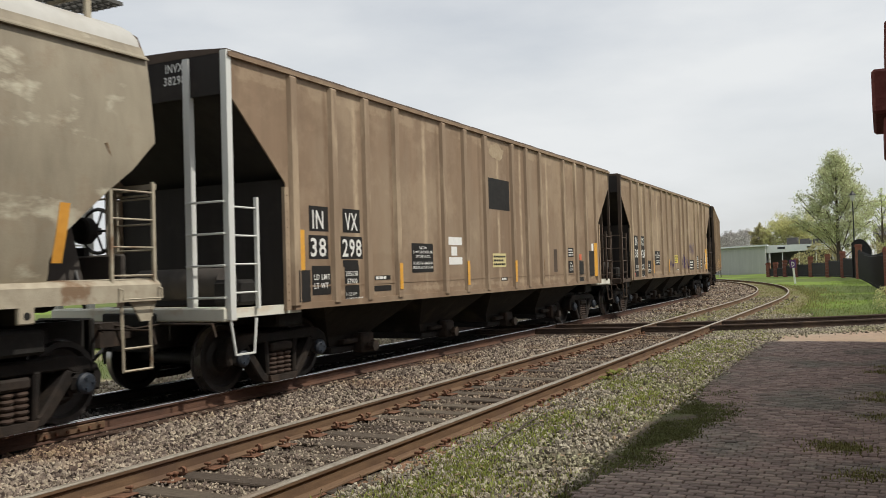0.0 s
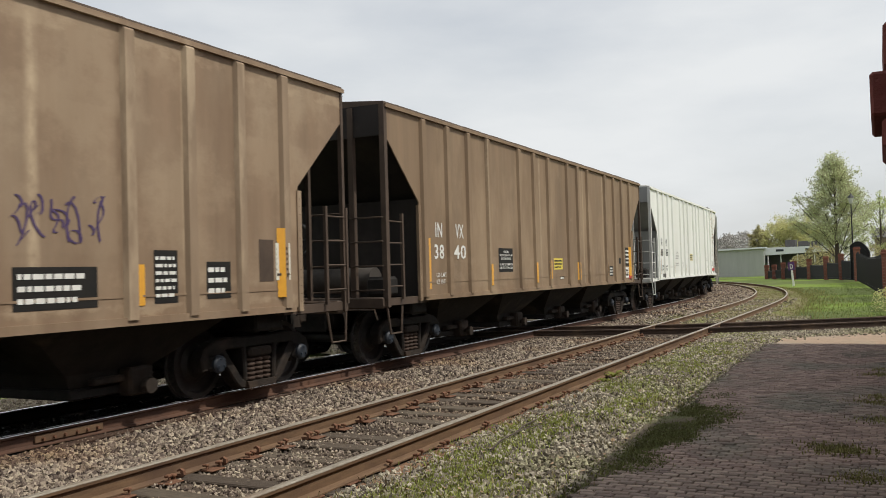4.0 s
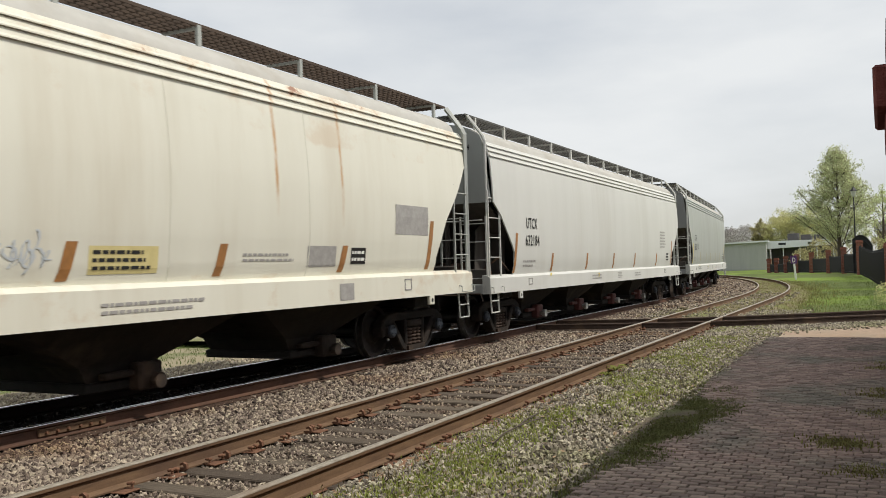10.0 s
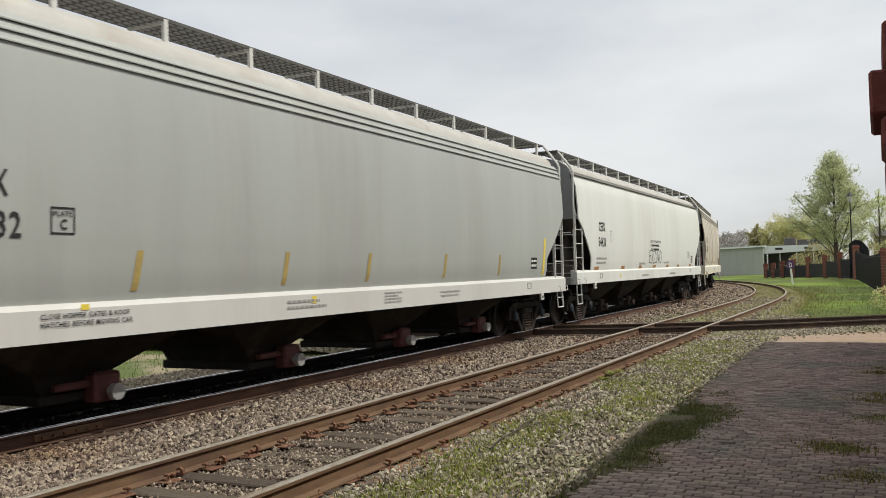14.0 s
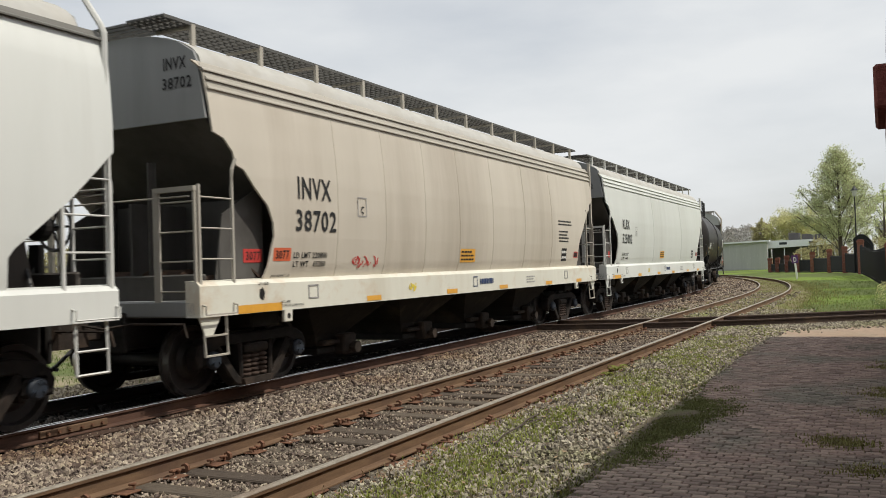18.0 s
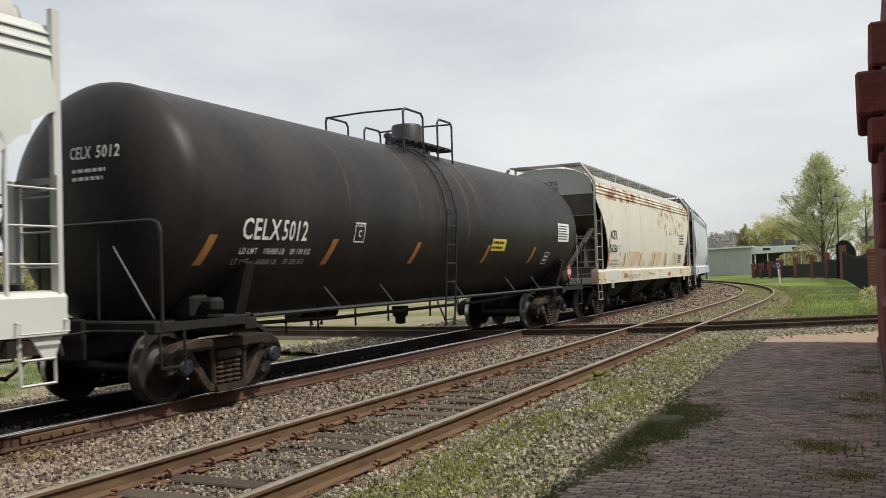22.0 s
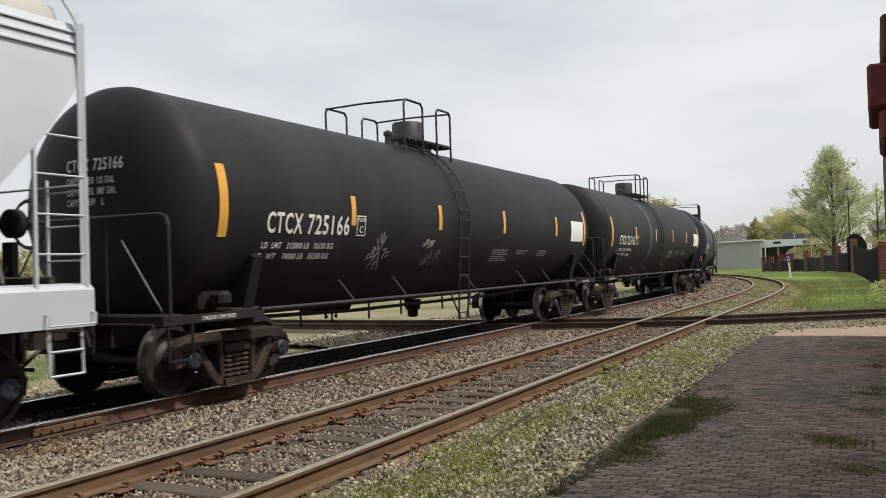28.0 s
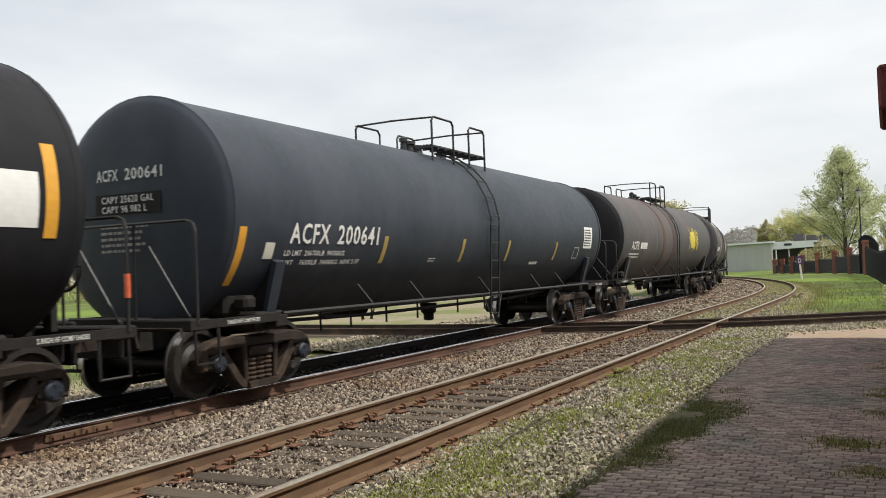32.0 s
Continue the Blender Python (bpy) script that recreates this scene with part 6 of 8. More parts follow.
    rod(bm, (-0.55, -half + 0.75, 1.45), (0.95, -half + 0.75, 1.45), 0.22, 14)
    part("air_reservoir", fixed(bm), M["slope"], car, "air-brake reservoir on the end platform", smooth=40)
    bm = B()
    bevel_box(bm, 0.9, 1.3, -half + 0.5, -half + 0.95, 1.16, 1.5, 0.05)
    part("brake_valve", fixed(bm), M["under"], car)
    brake_wheel(car, 0.55, half + 0.08, 2.12, M["blackpipe"])
    brake_gear(car, half)
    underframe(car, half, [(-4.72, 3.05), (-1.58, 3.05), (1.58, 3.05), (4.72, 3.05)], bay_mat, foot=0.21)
    running_gear(car, half, 1.65)

    def place_on(u, v, o):
        near = min(abs(u * UK + 0.06 - r - rib_shift) for r in RIBS)
        return (X + o + 0.06 * max(0.0, min(1.0, (0.104 - near) / 0.034)), u * UK + 0.06 - half, v)

    ink(car, place_on, marks, rng)
    ink(car, lambda u, v, o: (u, -half + 0.12 - 0.015 - o, v), end_marks, rng)
    return car


RIBS = [1.44, 2.43, 3.36, 4.32, 6.09, 7.03, 8.02, 9.50, 10.36, 11.25, 12.98, 13.92, 14.83, 15.75]


# ---- round-sided covered hopper ----
def round_hopper(label, L, body, sill_mat, end_mat, edge, profile, beads, marks, end_marks, seed, post_mat, board_mat, sill=(1.03, 1.45),
                 cage=True, gate="truck", seams=(), bays=3, board_z=4.72, supports=9, bead_mat=None, posts=True, end_low=None, tall_post=False, rear=None, slope_mat="slope", placard="", beams=False):
    half = L / 2
    rng = random.Random(seed)
    car = thing("covered_hopper", label, "freight car", "freight train")

    def lead(z, line_=edge):
        """How far in from the end the side sheet begins at this height."""
        for (y0, z0), (y1, z1) in zip(line_, line_[1:]):
            if z0 >= z >= z1:
                return y0 + (y1 - y0) * (z0 - z) / max(1e-6, z0 - z1)
        return line_[0][0] if z > line_[0][1] else line_[-1][0]

    rear = rear or edge

    def wide(z):
        for (x0, z0), (x1, z1) in zip(profile, profile[1:]):
            if z0 <= z <= z1:
                return x0 + (x1 - x0) * (z - z0) / (z1 - z0)
        return profile[0][0] if z < profile[0][1] else profile[-1][0]

    zs = sorted({*(z for _, z in profile), *(z for _, z in (*edge, *rear) if profile[0][1] < z < profile[-1][1])})
    for s in (-1, 1):
        bm = B()
        rows = []
        for z in zs:
            ys = [-half + lead(z)] + [-half + 2.2 + (L - 4.4) * i / 8 for i in range(9)] + [half - lead(z, rear)]
            rows.append([bm.verts.new((s * wide(z), y, z)) for y in ys])
        skin(bm, rows, closed=False)
        inner = [[bm.verts.new((v.co.x - s * 0.03, v.co.y, v.co.z)) for v in r] for r in rows]
        skin(bm, inner, closed=False)
        for i in (0, -1):
            for a, b, c, d in zip(rows, rows[1:], inner, inner[1:]):
                bm.faces.new((a[i], b[i], d[i], c[i]))
        for r, q in ((rows[0], inner[0]), (rows[-1], inner[-1])):
            for i in range(len(r) - 1):
                bm.faces.new((r[i], r[i + 1], q[i + 1], q[i]))
        sh = part("side_sheet", fixed(bm), body, car, smooth=30)
        for z0, z1, d in beads:
            bm = B()
            zm = (z0 + z1) / 2
            o = [(wide(z0) - 0.02, z0 + 0.016), (wide(z0) + d, z0 + 0.010), (wide(z0) + d, z0 + 0.024), (wide(zm) + d * 0.35, zm), (wide(z1) + 0.004, z1), (wide(z1) - 0.02, z1)]
            inset = lead(zm) + 0.015
            prism(bm, [(s * u, v) for u, v in o], "y", -half + inset, half - lead(zm, rear) - 0.015)
            part("roof_bead", fixed(bm), bead_mat or body, sh)
        for y in seams:
            bm = B()
            for z0, z1 in zip(zs, zs[1:]):
                a, b = wide(z0), wide(z1)
                vs = [bm.verts.new((s * (w + o), y - half + u + 0.03 * noise.noise((z * 1.3, y, seed)), z)) for z, w in ((z0, a), (z1, b)) for u, o in ((-0.016, -0.002), (0, 0.011), (0.016, -0.002))]
                bm.faces.new((vs[0], vs[1], vs[4], vs[3]))
                bm.faces.new((vs[1], vs[2], vs[5], vs[4]))
            part("weld_seam", bm, body, sh)
        bm = B()
        x0, x1 = profile[0][0] - 0.08, 1.60
        o = [(x0, sill[0]), (x1, sill[0]), (x1, sill[1] - 0.05), (x1 - 0.05, sill[1]), (x0, sill[1] + 0.02)]
        prism(bm, [(s * u, v) for u, v in o], "y", -half, half)
        sl = part("side_sill", fixed(bm), sill_mat, car)
        for y in (-half + 1.72, half - 1.72):
            bm = B()
            bevel_box(bm, s * 1.57 - 0.03, s * 1.57 + 0.03, y - 0.09, y + 0.09, sill[0] - 0.16, sill[0] + 0.02, 0.012)
            pad = part("jacking_pad", fixed(bm), sill_mat, sl)
            bm = B()
            rod(bm, (s * 1.57, y, sill[0] - 0.08), (s * 1.603, y, sill[0] - 0.08), 0.038, 12)
            part("pad_hole", fixed(bm), M["under"], pad)
        for y in (-half + 2.3, half - 2.6):
            bm = B()
            for dy in (-0.11, 0.11):
                box(bm, s * 1.602 - 0.006, s * 1.602 + 0.006, y + dy - 0.012, y + dy + 0.012, sill[0] + 0.14, sill[1] - 0.1)
            box(bm, s * 1.602 - 0.006, s * 1.602 + 0.006, y - 0.12, y + 0.12, sill[1] - 0.115, sill[1] - 0.095)
            box(bm, s * 1.602 - 0.006, s * 1.602 + 0.006, y - 0.12, y + 0.12, sill[0] + 0.13, sill[0] + 0.15)
            part("roping_plate", fixed(bm), M["letter_grey"], sl)
    xt, zt = profile[-1]
    bm = B()
    o = [(xt * math.cos(a), zt - 0.02 + 0.50 * math.sin(a)) for a in [math.pi * i / 14 for i in range(15)]]
    prism(bm, o + [(-xt * 0.98, zt - 0.06), (xt * 0.98, zt - 0.06)], "y", -half + lead(zt - 0.35) + 0.03, half - lead(zt - 0.35) - 0.03)
    roof = part("roof", fixed(bm), M["roofdust"], car, smooth=30)
    bm = B()
    rows = 5
    for i in range(rows):
        bevel_box(bm, -0.38, 0.38, -half + 1.2 + i * (L - 2.4) / rows, -half + 0.9 + (i + 1) * (L - 2.4) / rows, zt + 0.44, zt + 0.56, 0.04)
    part("hatch_cover", fixed(bm), sill_mat, roof)
    # running boards with their supports
    for s in (-1, 1):
        bm = B()
        x0, x1 = s * 0.52, s * 1.12
        a, b = -half + 0.02, half - 0.02
        for k in range(7):
            x = x0 + (x1 - x0) * k / 6
            box(bm, x - 0.012, x + 0.012, a, b, board_z - 0.04, board_z)
        n = int(L / 0.16)
        for k in range(n + 1):
            y = a + (b - a) * k / n
            box(bm, min(x0, x1), max(x0, x1), y - 0.010, y + 0.010, board_z - 0.03, board_z - 0.006)
        rb = part("running_board", fixed(bm), board_mat, car, "steel grating roof walkway")
        for k in range(supports):
            y = a + 0.5 + (b - a - 1.0) * k / (supports - 1)
            bm = B()
            box(bm, x1 - 0.022, x1 + 0.022, y - 0.035, y + 0.035, zt - 0.02, board_z - 0.02)
            box(bm, min(x0, x1), max(x0, x1), y - 0.02, y + 0.02, board_z - 0.07, board_z - 0.03)
            part("board_support", fixed(bm), post_mat, rb)
    for s in (-1, 1):
        bm = B()
        y0 = s * (half - 0.10)
        for k in range(5):
            y = y0 - s * k * 0.12
            box(bm, -1.12, 1.12, y - 0.02, y + 0.02, board_z - 0.035, board_z - 0.003)
        part("end_walkway", fixed(bm), board_mat, car)
    # ends
    zc = next((z for y, z in edge[1:] if y > 0.34), 3.3)
    for s in (-1, 1):
        bm = B()
        low = end_low or edge_drop(edge)
        inset = lead((zt + low) / 2)
        ye = s * (half - inset)
        o = [(-wide(low) + 0.05, low), (wide(low) - 0.05, low), (wide(zt) - 0.02, zt)] + [(xt * math.cos(q), zt - 0.03 + 0.50 * math.sin(q)) for q in (0.35, 0.7, 1.05, 1.4, 1.74, 2.09, 2.44, 2.79)] + [(-wide(zt) + 0.02, zt)]
        prism(bm, o, "y", ye - 0.02, ye + 0.02)
        part("end_sheet", fixed(bm), end_mat, car)
        bm = B()
        a, b = (s * (half - inset - 0.02), low + 0.02), (s * (half - 3.6), 1.12)
        prism(bm, [a, b, (b[0] - s * 0.05, b[1] + 0.05), (a[0] - s * 0.05, a[1] + 0.05)], "x", -1.42, 1.42)
        part("slope_sheet", fixed(bm), M[slope_mat], car, "grimy dark slope sheet")
        bm = B()
        yb = s * (half - 1.52)
        box(bm, -1.30, 1.30, yb - 0.02, yb + 0.02, 1.12, 2.55)
        box(bm, -0.02, 0.02, min(yb, s * (half - 0.5)), max(yb, s * (half - 0.5)), 1.15, 2.5)
        part("bolster_web", fixed(bm), M[slope_mat], car)
        if tall_post and s > 0:
            for k in (-1, 1):
                bm = B()
                box(bm, k * 1.50 - 0.035, k * 1.50 + 0.035, s * half - 0.07, s * half + 0.02, sill[0], 4.30)
                part("corner_post", fixed(bm), post_mat, car)
        bm = B()
        bevel_box(bm, -1.53, 1.53, min(s * half, s * (half - 0.3)), max(s * half, s * (half - 0.3)), sill[0], sill[0] + 0.2, 0.02)
        part("end_sill", fixed(bm), end_mat, car)
        bm = B()
        box(bm, -1.50, 1.50, min(s * (half - .31), s * (half - 1.5)), max(s * (half - .31), s * (half - 1.5)), sill[0] + 0.10, sill[0] + 0.145)
        part("end_platform", fixed(bm), M["rustgrime"], car)
        for k in (-1, 1):
            if posts:
                bm = B()
                pipe(bm, [(k * 1.54, s * (half - 0.06), sill[0]), (k * 1.54, s * (half - 0.06), 4.12), (k * 1.50, s * (half - 0.07), 4.22), (k * 1.16, s * (half - 0.06), board_z - 0.05)], 0.052 if beams else 0.034, 4 if beams else 6)
                part("corner_post", fixed(bm), post_mat, car)
            else:
                bm = B()
                yb = s * (half - 0.02)
                box(bm, k * 0.93 - 0.05, k * 0.93 + 0.05, yb - 0.012, yb + 0.012, sill[0] + 0.05, 2.60)
                box(bm, k * 0.93 - 0.05, k * 0.93 - 0.03, min(yb, yb - s * 0.09), max(yb, yb - s * 0.09), sill[0] + 0.05, 2.60)
                box(bm, min(k * 0.93, k * 1.55), max(k * 0.93, k * 1.55), yb - 0.03, yb + 0.03, 2.54, 2.60)
                part("corner_post", fixed(bm), post_mat, car)
                bm = B()
                prism(bm, [(s * (half - 0.02), sill[0] + 0.02), (s * (half - 0.42), sill[0] + 0.02), (s * (half - 0.26), sill[0] - 0.22), (s * (half - 0.12), sill[0] - 0.22)], "x", k * 1.55 - 0.01, k * 1.55 + 0.01)
                part("sill_gusset", fixed(bm), sill_mat, car)
                bm = B()
                pipe(bm, [(k * 1.56, s * (half - 0.66), 2.60), (k * 1.57, s * (half - 0.66), 2.84), (k * 1.58, s * (half - 0.72), 2.98)], 0.024, 6)
                part("ladder_top", fixed(bm), post_mat, car)
            ladder(car, (k * 1.56, s * (half - 0.06)), (k * 1.56, s * (half - 0.66)), sill[0] + 0.1, 3.1 if posts else 2.62, 5 if posts else 4, post_mat, 0.017, rr=0.012)
            ladder(car, (k * 0.95, s * (half - 0.02)), (k * 1.53, s * (half - 0.02)), sill[0] + 0.1, 2.56, 4, post_mat, 0.016, rr=0.012)
            bm = B()
            pipe(bm, [(k * 1.54, s * (half - 0.12), sill[0]), (k * 1.56, s * (half - 0.12), 0.56), (k * 1.56, s * (half - 0.52), 0.56), (k * 1.54, s * (half - 0.52), sill[0])], 0.022, 5)
            rod(bm, (k * 1.56, s * (half - 0.12), 0.80), (k * 1.56, s * (half - 0.52), 0.80), 0.014, 5)
            part("stirrup_step", fixed(bm), post_mat, car)
            bm = B()
            ya, yb = s * (half - 0.04), s * (half - 0.60)
            pipe(bm, [(k * 1.59, ya, sill[0] + 0.15), (k * 1.66, ya, sill[0] + 0.13), (k * 1.66, ya, sill[0] + 0.03), (k * 1.66, yb, sill[0] + 0.03), (k * 1.66, yb, sill[0] + 0.13), (k * 1.59, yb, sill[0] + 0.15)], 0.013, 5)
            part("grab_iron", fixed(bm), post_mat, car)
        for k in (-1, 1):
            bm = B()
            o = [(s * (half - 1.52), sill[0] + 0.12), (s * (half - 0.50), sill[0] + 0.12), (s * (half - 0.72), 2.30), (s * (half - 1.52), 2.72)]
            gx = 1.34 if tall_post else 0.98
            prism(bm, o, "x", k * gx - 0.012, k * gx + 0.012)
            gusset = part("end_gusset", fixed(bm), M[slope_mat], car)
            if placard and s < 0 < k:
                bm = B()
                bevel_box(bm, gx + 0.012, gx + 0.02, -half + 1.10, -half + 1.48, 1.68, 1.86, 0.002)
                part("placard", fixed(bm), M["red"], gusset, "red placard with black figures")
                bm = B()
                letters(bm, placard, lambda u, v: (gx + 0.024, -half + u, v), 1.14, 1.715, 0.30, 0.11)
                part("lettering", bm, M["letter_black"], gusset)
        for k in (-1, 1):
            bm = B()
            y0, y1 = sorted((s * (half - 0.42), s * (half - 0.52)))
            box(bm, k * 0.40 - 0.015, k * 0.40 + 0.015, y0, y1, sill[0] + 0.14, 3.0)
            box(bm, k * 0.40 - 0.05, k * 0.40 + 0.05, y1 - 0.015, y1, sill[0] + 0.14, 3.0)
            part("end_stanchion", fixed(bm), M[slope_mat], car)
        if beams:
            for k in (-1, 1):
                bm = B()
                pipe(bm, [(k * 1.25, s * (half - 0.95), 2.85), (k * 0.28, s * (half - 0.55), sill[0] + 0.2)], 0.075, 4)
                part("end_brace", fixed(bm), post_mat, car)
        bm = B()
        rod(bm, (-1.45, s * (half - 0.02), 2.48), (1.45, s * (half - 0.02), 2.48), 0.013, 6)
        part("end_handrail", fixed(bm), post_mat, car)
        bm = B()
        bevel_box(bm, -1.40, 1.40, min(s * (half - 0.30), s * (half - 0.36)), max(s * (half - 0.30), s * (half - 0.36)), sill[0] + 0.14, sill[0] + 0.52, 0.02)
        part("end_sill_plate", fixed(bm), M[slope_mat], car)
    bm = B()
    rod(bm, (-0.7, -half + 0.8, 1.42), (0.7, -half + 0.8, 1.42), 0.2, 14)
    part("air_reservoir", fixed(bm), M["rustgrime"], car, smooth=40)
    bm = B()
    bevel_box(bm, 0.85, 1.25, -half + 0.55, -half + 0.95, sill[0] + 0.145, sill[0] + 0.5, 0.05)
    pipe(bm, [(0.9, -half + 0.9, 1.35), (1.3, -half + 1.15, 1.7), (1.4, -half + 1.5, 1.4)], 0.025, 5)
    part("brake_valve", fixed(bm), M["rustgrime"], car)
    brake_wheel(car, 0.55, half + 0.08, 2.12, M["blackpipe"])
    brake_gear(car, half)
    span = (L - 5.0) / bays
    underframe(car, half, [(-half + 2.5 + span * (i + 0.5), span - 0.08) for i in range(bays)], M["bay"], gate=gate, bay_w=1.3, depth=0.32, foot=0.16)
    running_gear(car, half, 1.58)
    ink(car, lambda u, v, o: (wide(v) + o if v > sill[1] else 1.602 + o, u * UK - half, v), marks, rng)
    face = -half + lead((profile[-1][1] + (end_low or edge_drop(edge))) / 2) - 0.02
    ink(car, lambda u, v, o: (u, face - o, v), end_marks, rng)
    return car


def edge_drop(edge):
    """The height at which the end sheet turns into the slope sheet."""
    return next((z0 for (y0, z0), (y1, z1) in zip(edge, edge[1:]) if y1 - y0 > 0.1), 3.4)


# ---- tank car ----
def tank_car(label, L, shell_mat, marks, end_marks, seed, R=1.56, zc=2.42, flat=0.45, bands=(), dome=0.0, plat=(7.0, 9.6), ladder_y=8.0, pipe_mat="blackpipe", skirt=0.0, head_mat=None, dome_r=0.33, rail_h=0.60, placard="", tape=False):
    half = L / 2
    rng = random.Random(seed)
    car = thing("tank_car", label, "freight car", "freight train")
    a = half - 0.80
    bm = B()
    seg = 48
    lathe(bm, [(-a, R), (-a * 0.5, R), (0, R), (a * 0.5, R), (a, R)], "y", seg, (0, 0, zc))
    shell = part("tank_shell", fixed(bm), shell_mat, car, smooth=35)
    for s in (-1, 1):
        bm = B()
        base = a + 0.04 if flat < 0.2 else a
        rim = [(s * (a - 0.06), R + 0.016), (s * (a + 0.03), R + 0.016), (s * (a + 0.04), R - 0.012)] if flat < 0.2 else []
        prof = rim or [(s * a, R + 0.004)]
        prof = prof + [(s * (base + flat * math.sin(k * math.pi / 2)), R * math.cos(k * math.pi / 2) ** 0.75 - (0.012 if rim else -0.004)) for k in (0.12, 0.25, 0.4, 0.55, 0.7, 0.85, 0.96)] + [(s * (base + flat), 0.02)]
        lathe(bm, prof, "y", seg, (0, 0, zc))
        part("tank_head", fixed(bm), head_mat or shell_mat, car, smooth=35)
    for y, w, m in bands:
        bm = B()
        lathe(bm, [(y - half - w / 2, R), (y - half - w / 2 + 0.01, R + 0.012), (y - half + w / 2 - 0.01, R + 0.012), (y - half + w / 2, R)], "y", seg, (0, 0, zc))
        part("tank_band", fixed(bm), M[m], shell, smooth=35)
    P = M[pipe_mat]
    for s in (-1, 1):
        # stub sill, end platform, saddle and handrails
        bm = B()
        bevel_box(bm, -0.34, 0.34, min(s * half, s * (half - 3.2)), max(s * half, s * (half - 3.2)), 0.72, 1.06, 0.02)
        part("stub_sill", fixed(bm), M["under"], car)
        bm = B()
        y0, y1 = sorted((s * half, s * (half - 0.34)))
        bevel_box(bm, -1.5, 1.5, y0, y1, 0.92, 1.06, 0.015)
        y0, y1 = sorted((s * (half - 1.62), s * (half - 1.86)))
        bevel_box(bm, -1.5, 1.5, y0, y1, 0.86, 1.02, 0.015)
        for k in (-1, 1):
            y0, y1 = sorted((s * half, s * (half - 1.7)))
            box(bm, k * 1.45 - 0.05, k * 1.45 + 0.05, y0, y1, 0.94, 1.04)
        part("end_platform", fixed(bm), M["under"], car)
        bm = B()
        yb = s * (half - 1.75)
        prism(bm, [(-1.22, 1.0), (1.22, 1.0), (1.40, 1.72), (1.1, 1.5), (-1.1, 1.5), (-1.40, 1.72)], "y", yb - 0.05, yb + 0.05)
        saddle = part("saddle", fixed(bm), M["under"], car)
        for k in (-1, 1):
            bm = B()
            prism(bm, sorted([(k * 1.23, 1.0), (k * 1.29, 1.0)]) + sorted([(k * 1.50, 1.72), (k * 1.42, 1.76)], reverse=True), "y", yb - 0.10, yb + 0.10)
            part("saddle_flange", fixed(bm), shell_mat, saddle)
        if L > 17:
            bm = B()
            letters(bm, "2 INCH HF COMP SHOES", lambda u, v: (1.504, u, v), s * (half - 0.95) - 0.31, 0.965, 0.62, 0.052)
            part("lettering", bm, M["letter_white"], car)
        for k in (-1, 1):
            bm = B()
            yy = s * (half - 0.12)
            pipe(bm, [(k * 1.50, yy, 1.0), (k * 1.50, yy, 2.10), (k * 1.46, yy, 2.20), (k * 1.36, yy, 2.24), (0, yy, 2.24)], 0.022, 6)
            rod(bm, (k * 0.5, yy, 1.0), (k * 0.5, yy, 2.24), 0.018, 5)
            rod(bm, (k * 0.75, yy, 1.95), (k * 1.38, yy, 1.08), 0.014, 5)
            part("end_handrail", fixed(bm), P, car)
            bm = B()
            pipe(bm, [(k * 1.47, s * (half - 0.1), 0.95), (k * 1.49, s * (half - 0.1), 0.52), (k * 1.49, s * (half - 0.5), 0.52), (k * 1.47, s * (half - 0.5), 0.95)], 0.022, 5)
            part("stirrup_step", fixed(bm), P, car)
    brake_wheel(car, 0.75, half - 0.30, 1.72, M["blackpipe"])
    bm = B()
    lathe(bm, [(half - 0.56, 0.04), (half - 0.55, 0.13), (half - 0.52, 0.155), (half - 0.42, 0.155), (half - 0.40, 0.02)], "y", 16, (0.75, 0, 1.72))
    box(bm, 0.68, 0.82, half - 0.54, half - 0.46, 1.03, 1.60)
    part("brake_housing", fixed(bm), M["under"], car)
    bm = B()
    bevel_box(bm, 0.80, 1.12, -half + 1.05, -half + 1.40, 1.03, 1.34, 0.05)
    bevel_box(bm, 1.16, 1.40, -half + 1.12, -half + 1.36, 1.10, 1.30, 0.05)
    rod(bm, (0.96, -half + 1.22, 1.30), (0.96, -half + 1.22, 1.46), 0.07, 10)
    part("brake_valve", fixed(bm), M["under"], car)
    bm = B()
    for dx in (0.0, 0.12, 0.24):
        pipe(bm, [(-0.7 + dx, -half + 0.8, 1.06), (-0.2 + dx, -half + 1.0, 1.18), (0.5 + dx, -half + 1.15, 1.12), (0.9 + dx, -half + 1.2, 1.2)], 0.018, 5)
    part("brake_piping", fixed(bm), M["blackpipe"], car)
    bm = B()
    for s in (-1, 1):
        pipe(bm, [(s * 1.46, -half + 1.8, 1.03), (s * 1.47, 0, 1.02), (s * 1.46, half - 1.8, 1.03)], 0.032, 6)
    side_rail = part("side_rail", fixed(bm), P, car, "long safety rail beside the tank")
    for y in (-4.6, -2.9, 0.0, 2.9, 4.6):
        for s in (-1, 1):
            bm = B()
            rod(bm, (s * 1.46, y + 0.20, 1.02), (s * 1.30, y - 0.02, 1.36), 0.026, 5)
            part("rail_bracket", fixed(bm), P, side_rail)
    bm = B()
    pipe(bm, [(0.45, -half + 2.6, 0.86), (0.5, -3.0, 0.80), (0.5, 3.2, 0.80), (0.45, half - 2.6, 0.86)], 0.035, 6)
    pipe(bm, [(-0.5, -half + 2.6, 0.9), (-0.5, half - 2.6, 0.9)], 0.03, 6)
    for y in (-4.5, -3.6, -2.4, -1.2, 0.6, 2.0, 3.4, 4.6):
        rod(bm, (0.5, y, 0.62), (0.5, y, 1.1), 0.022, 4)
    part("brake_pipe", fixed(bm), M["under"], car)
    bm = B()
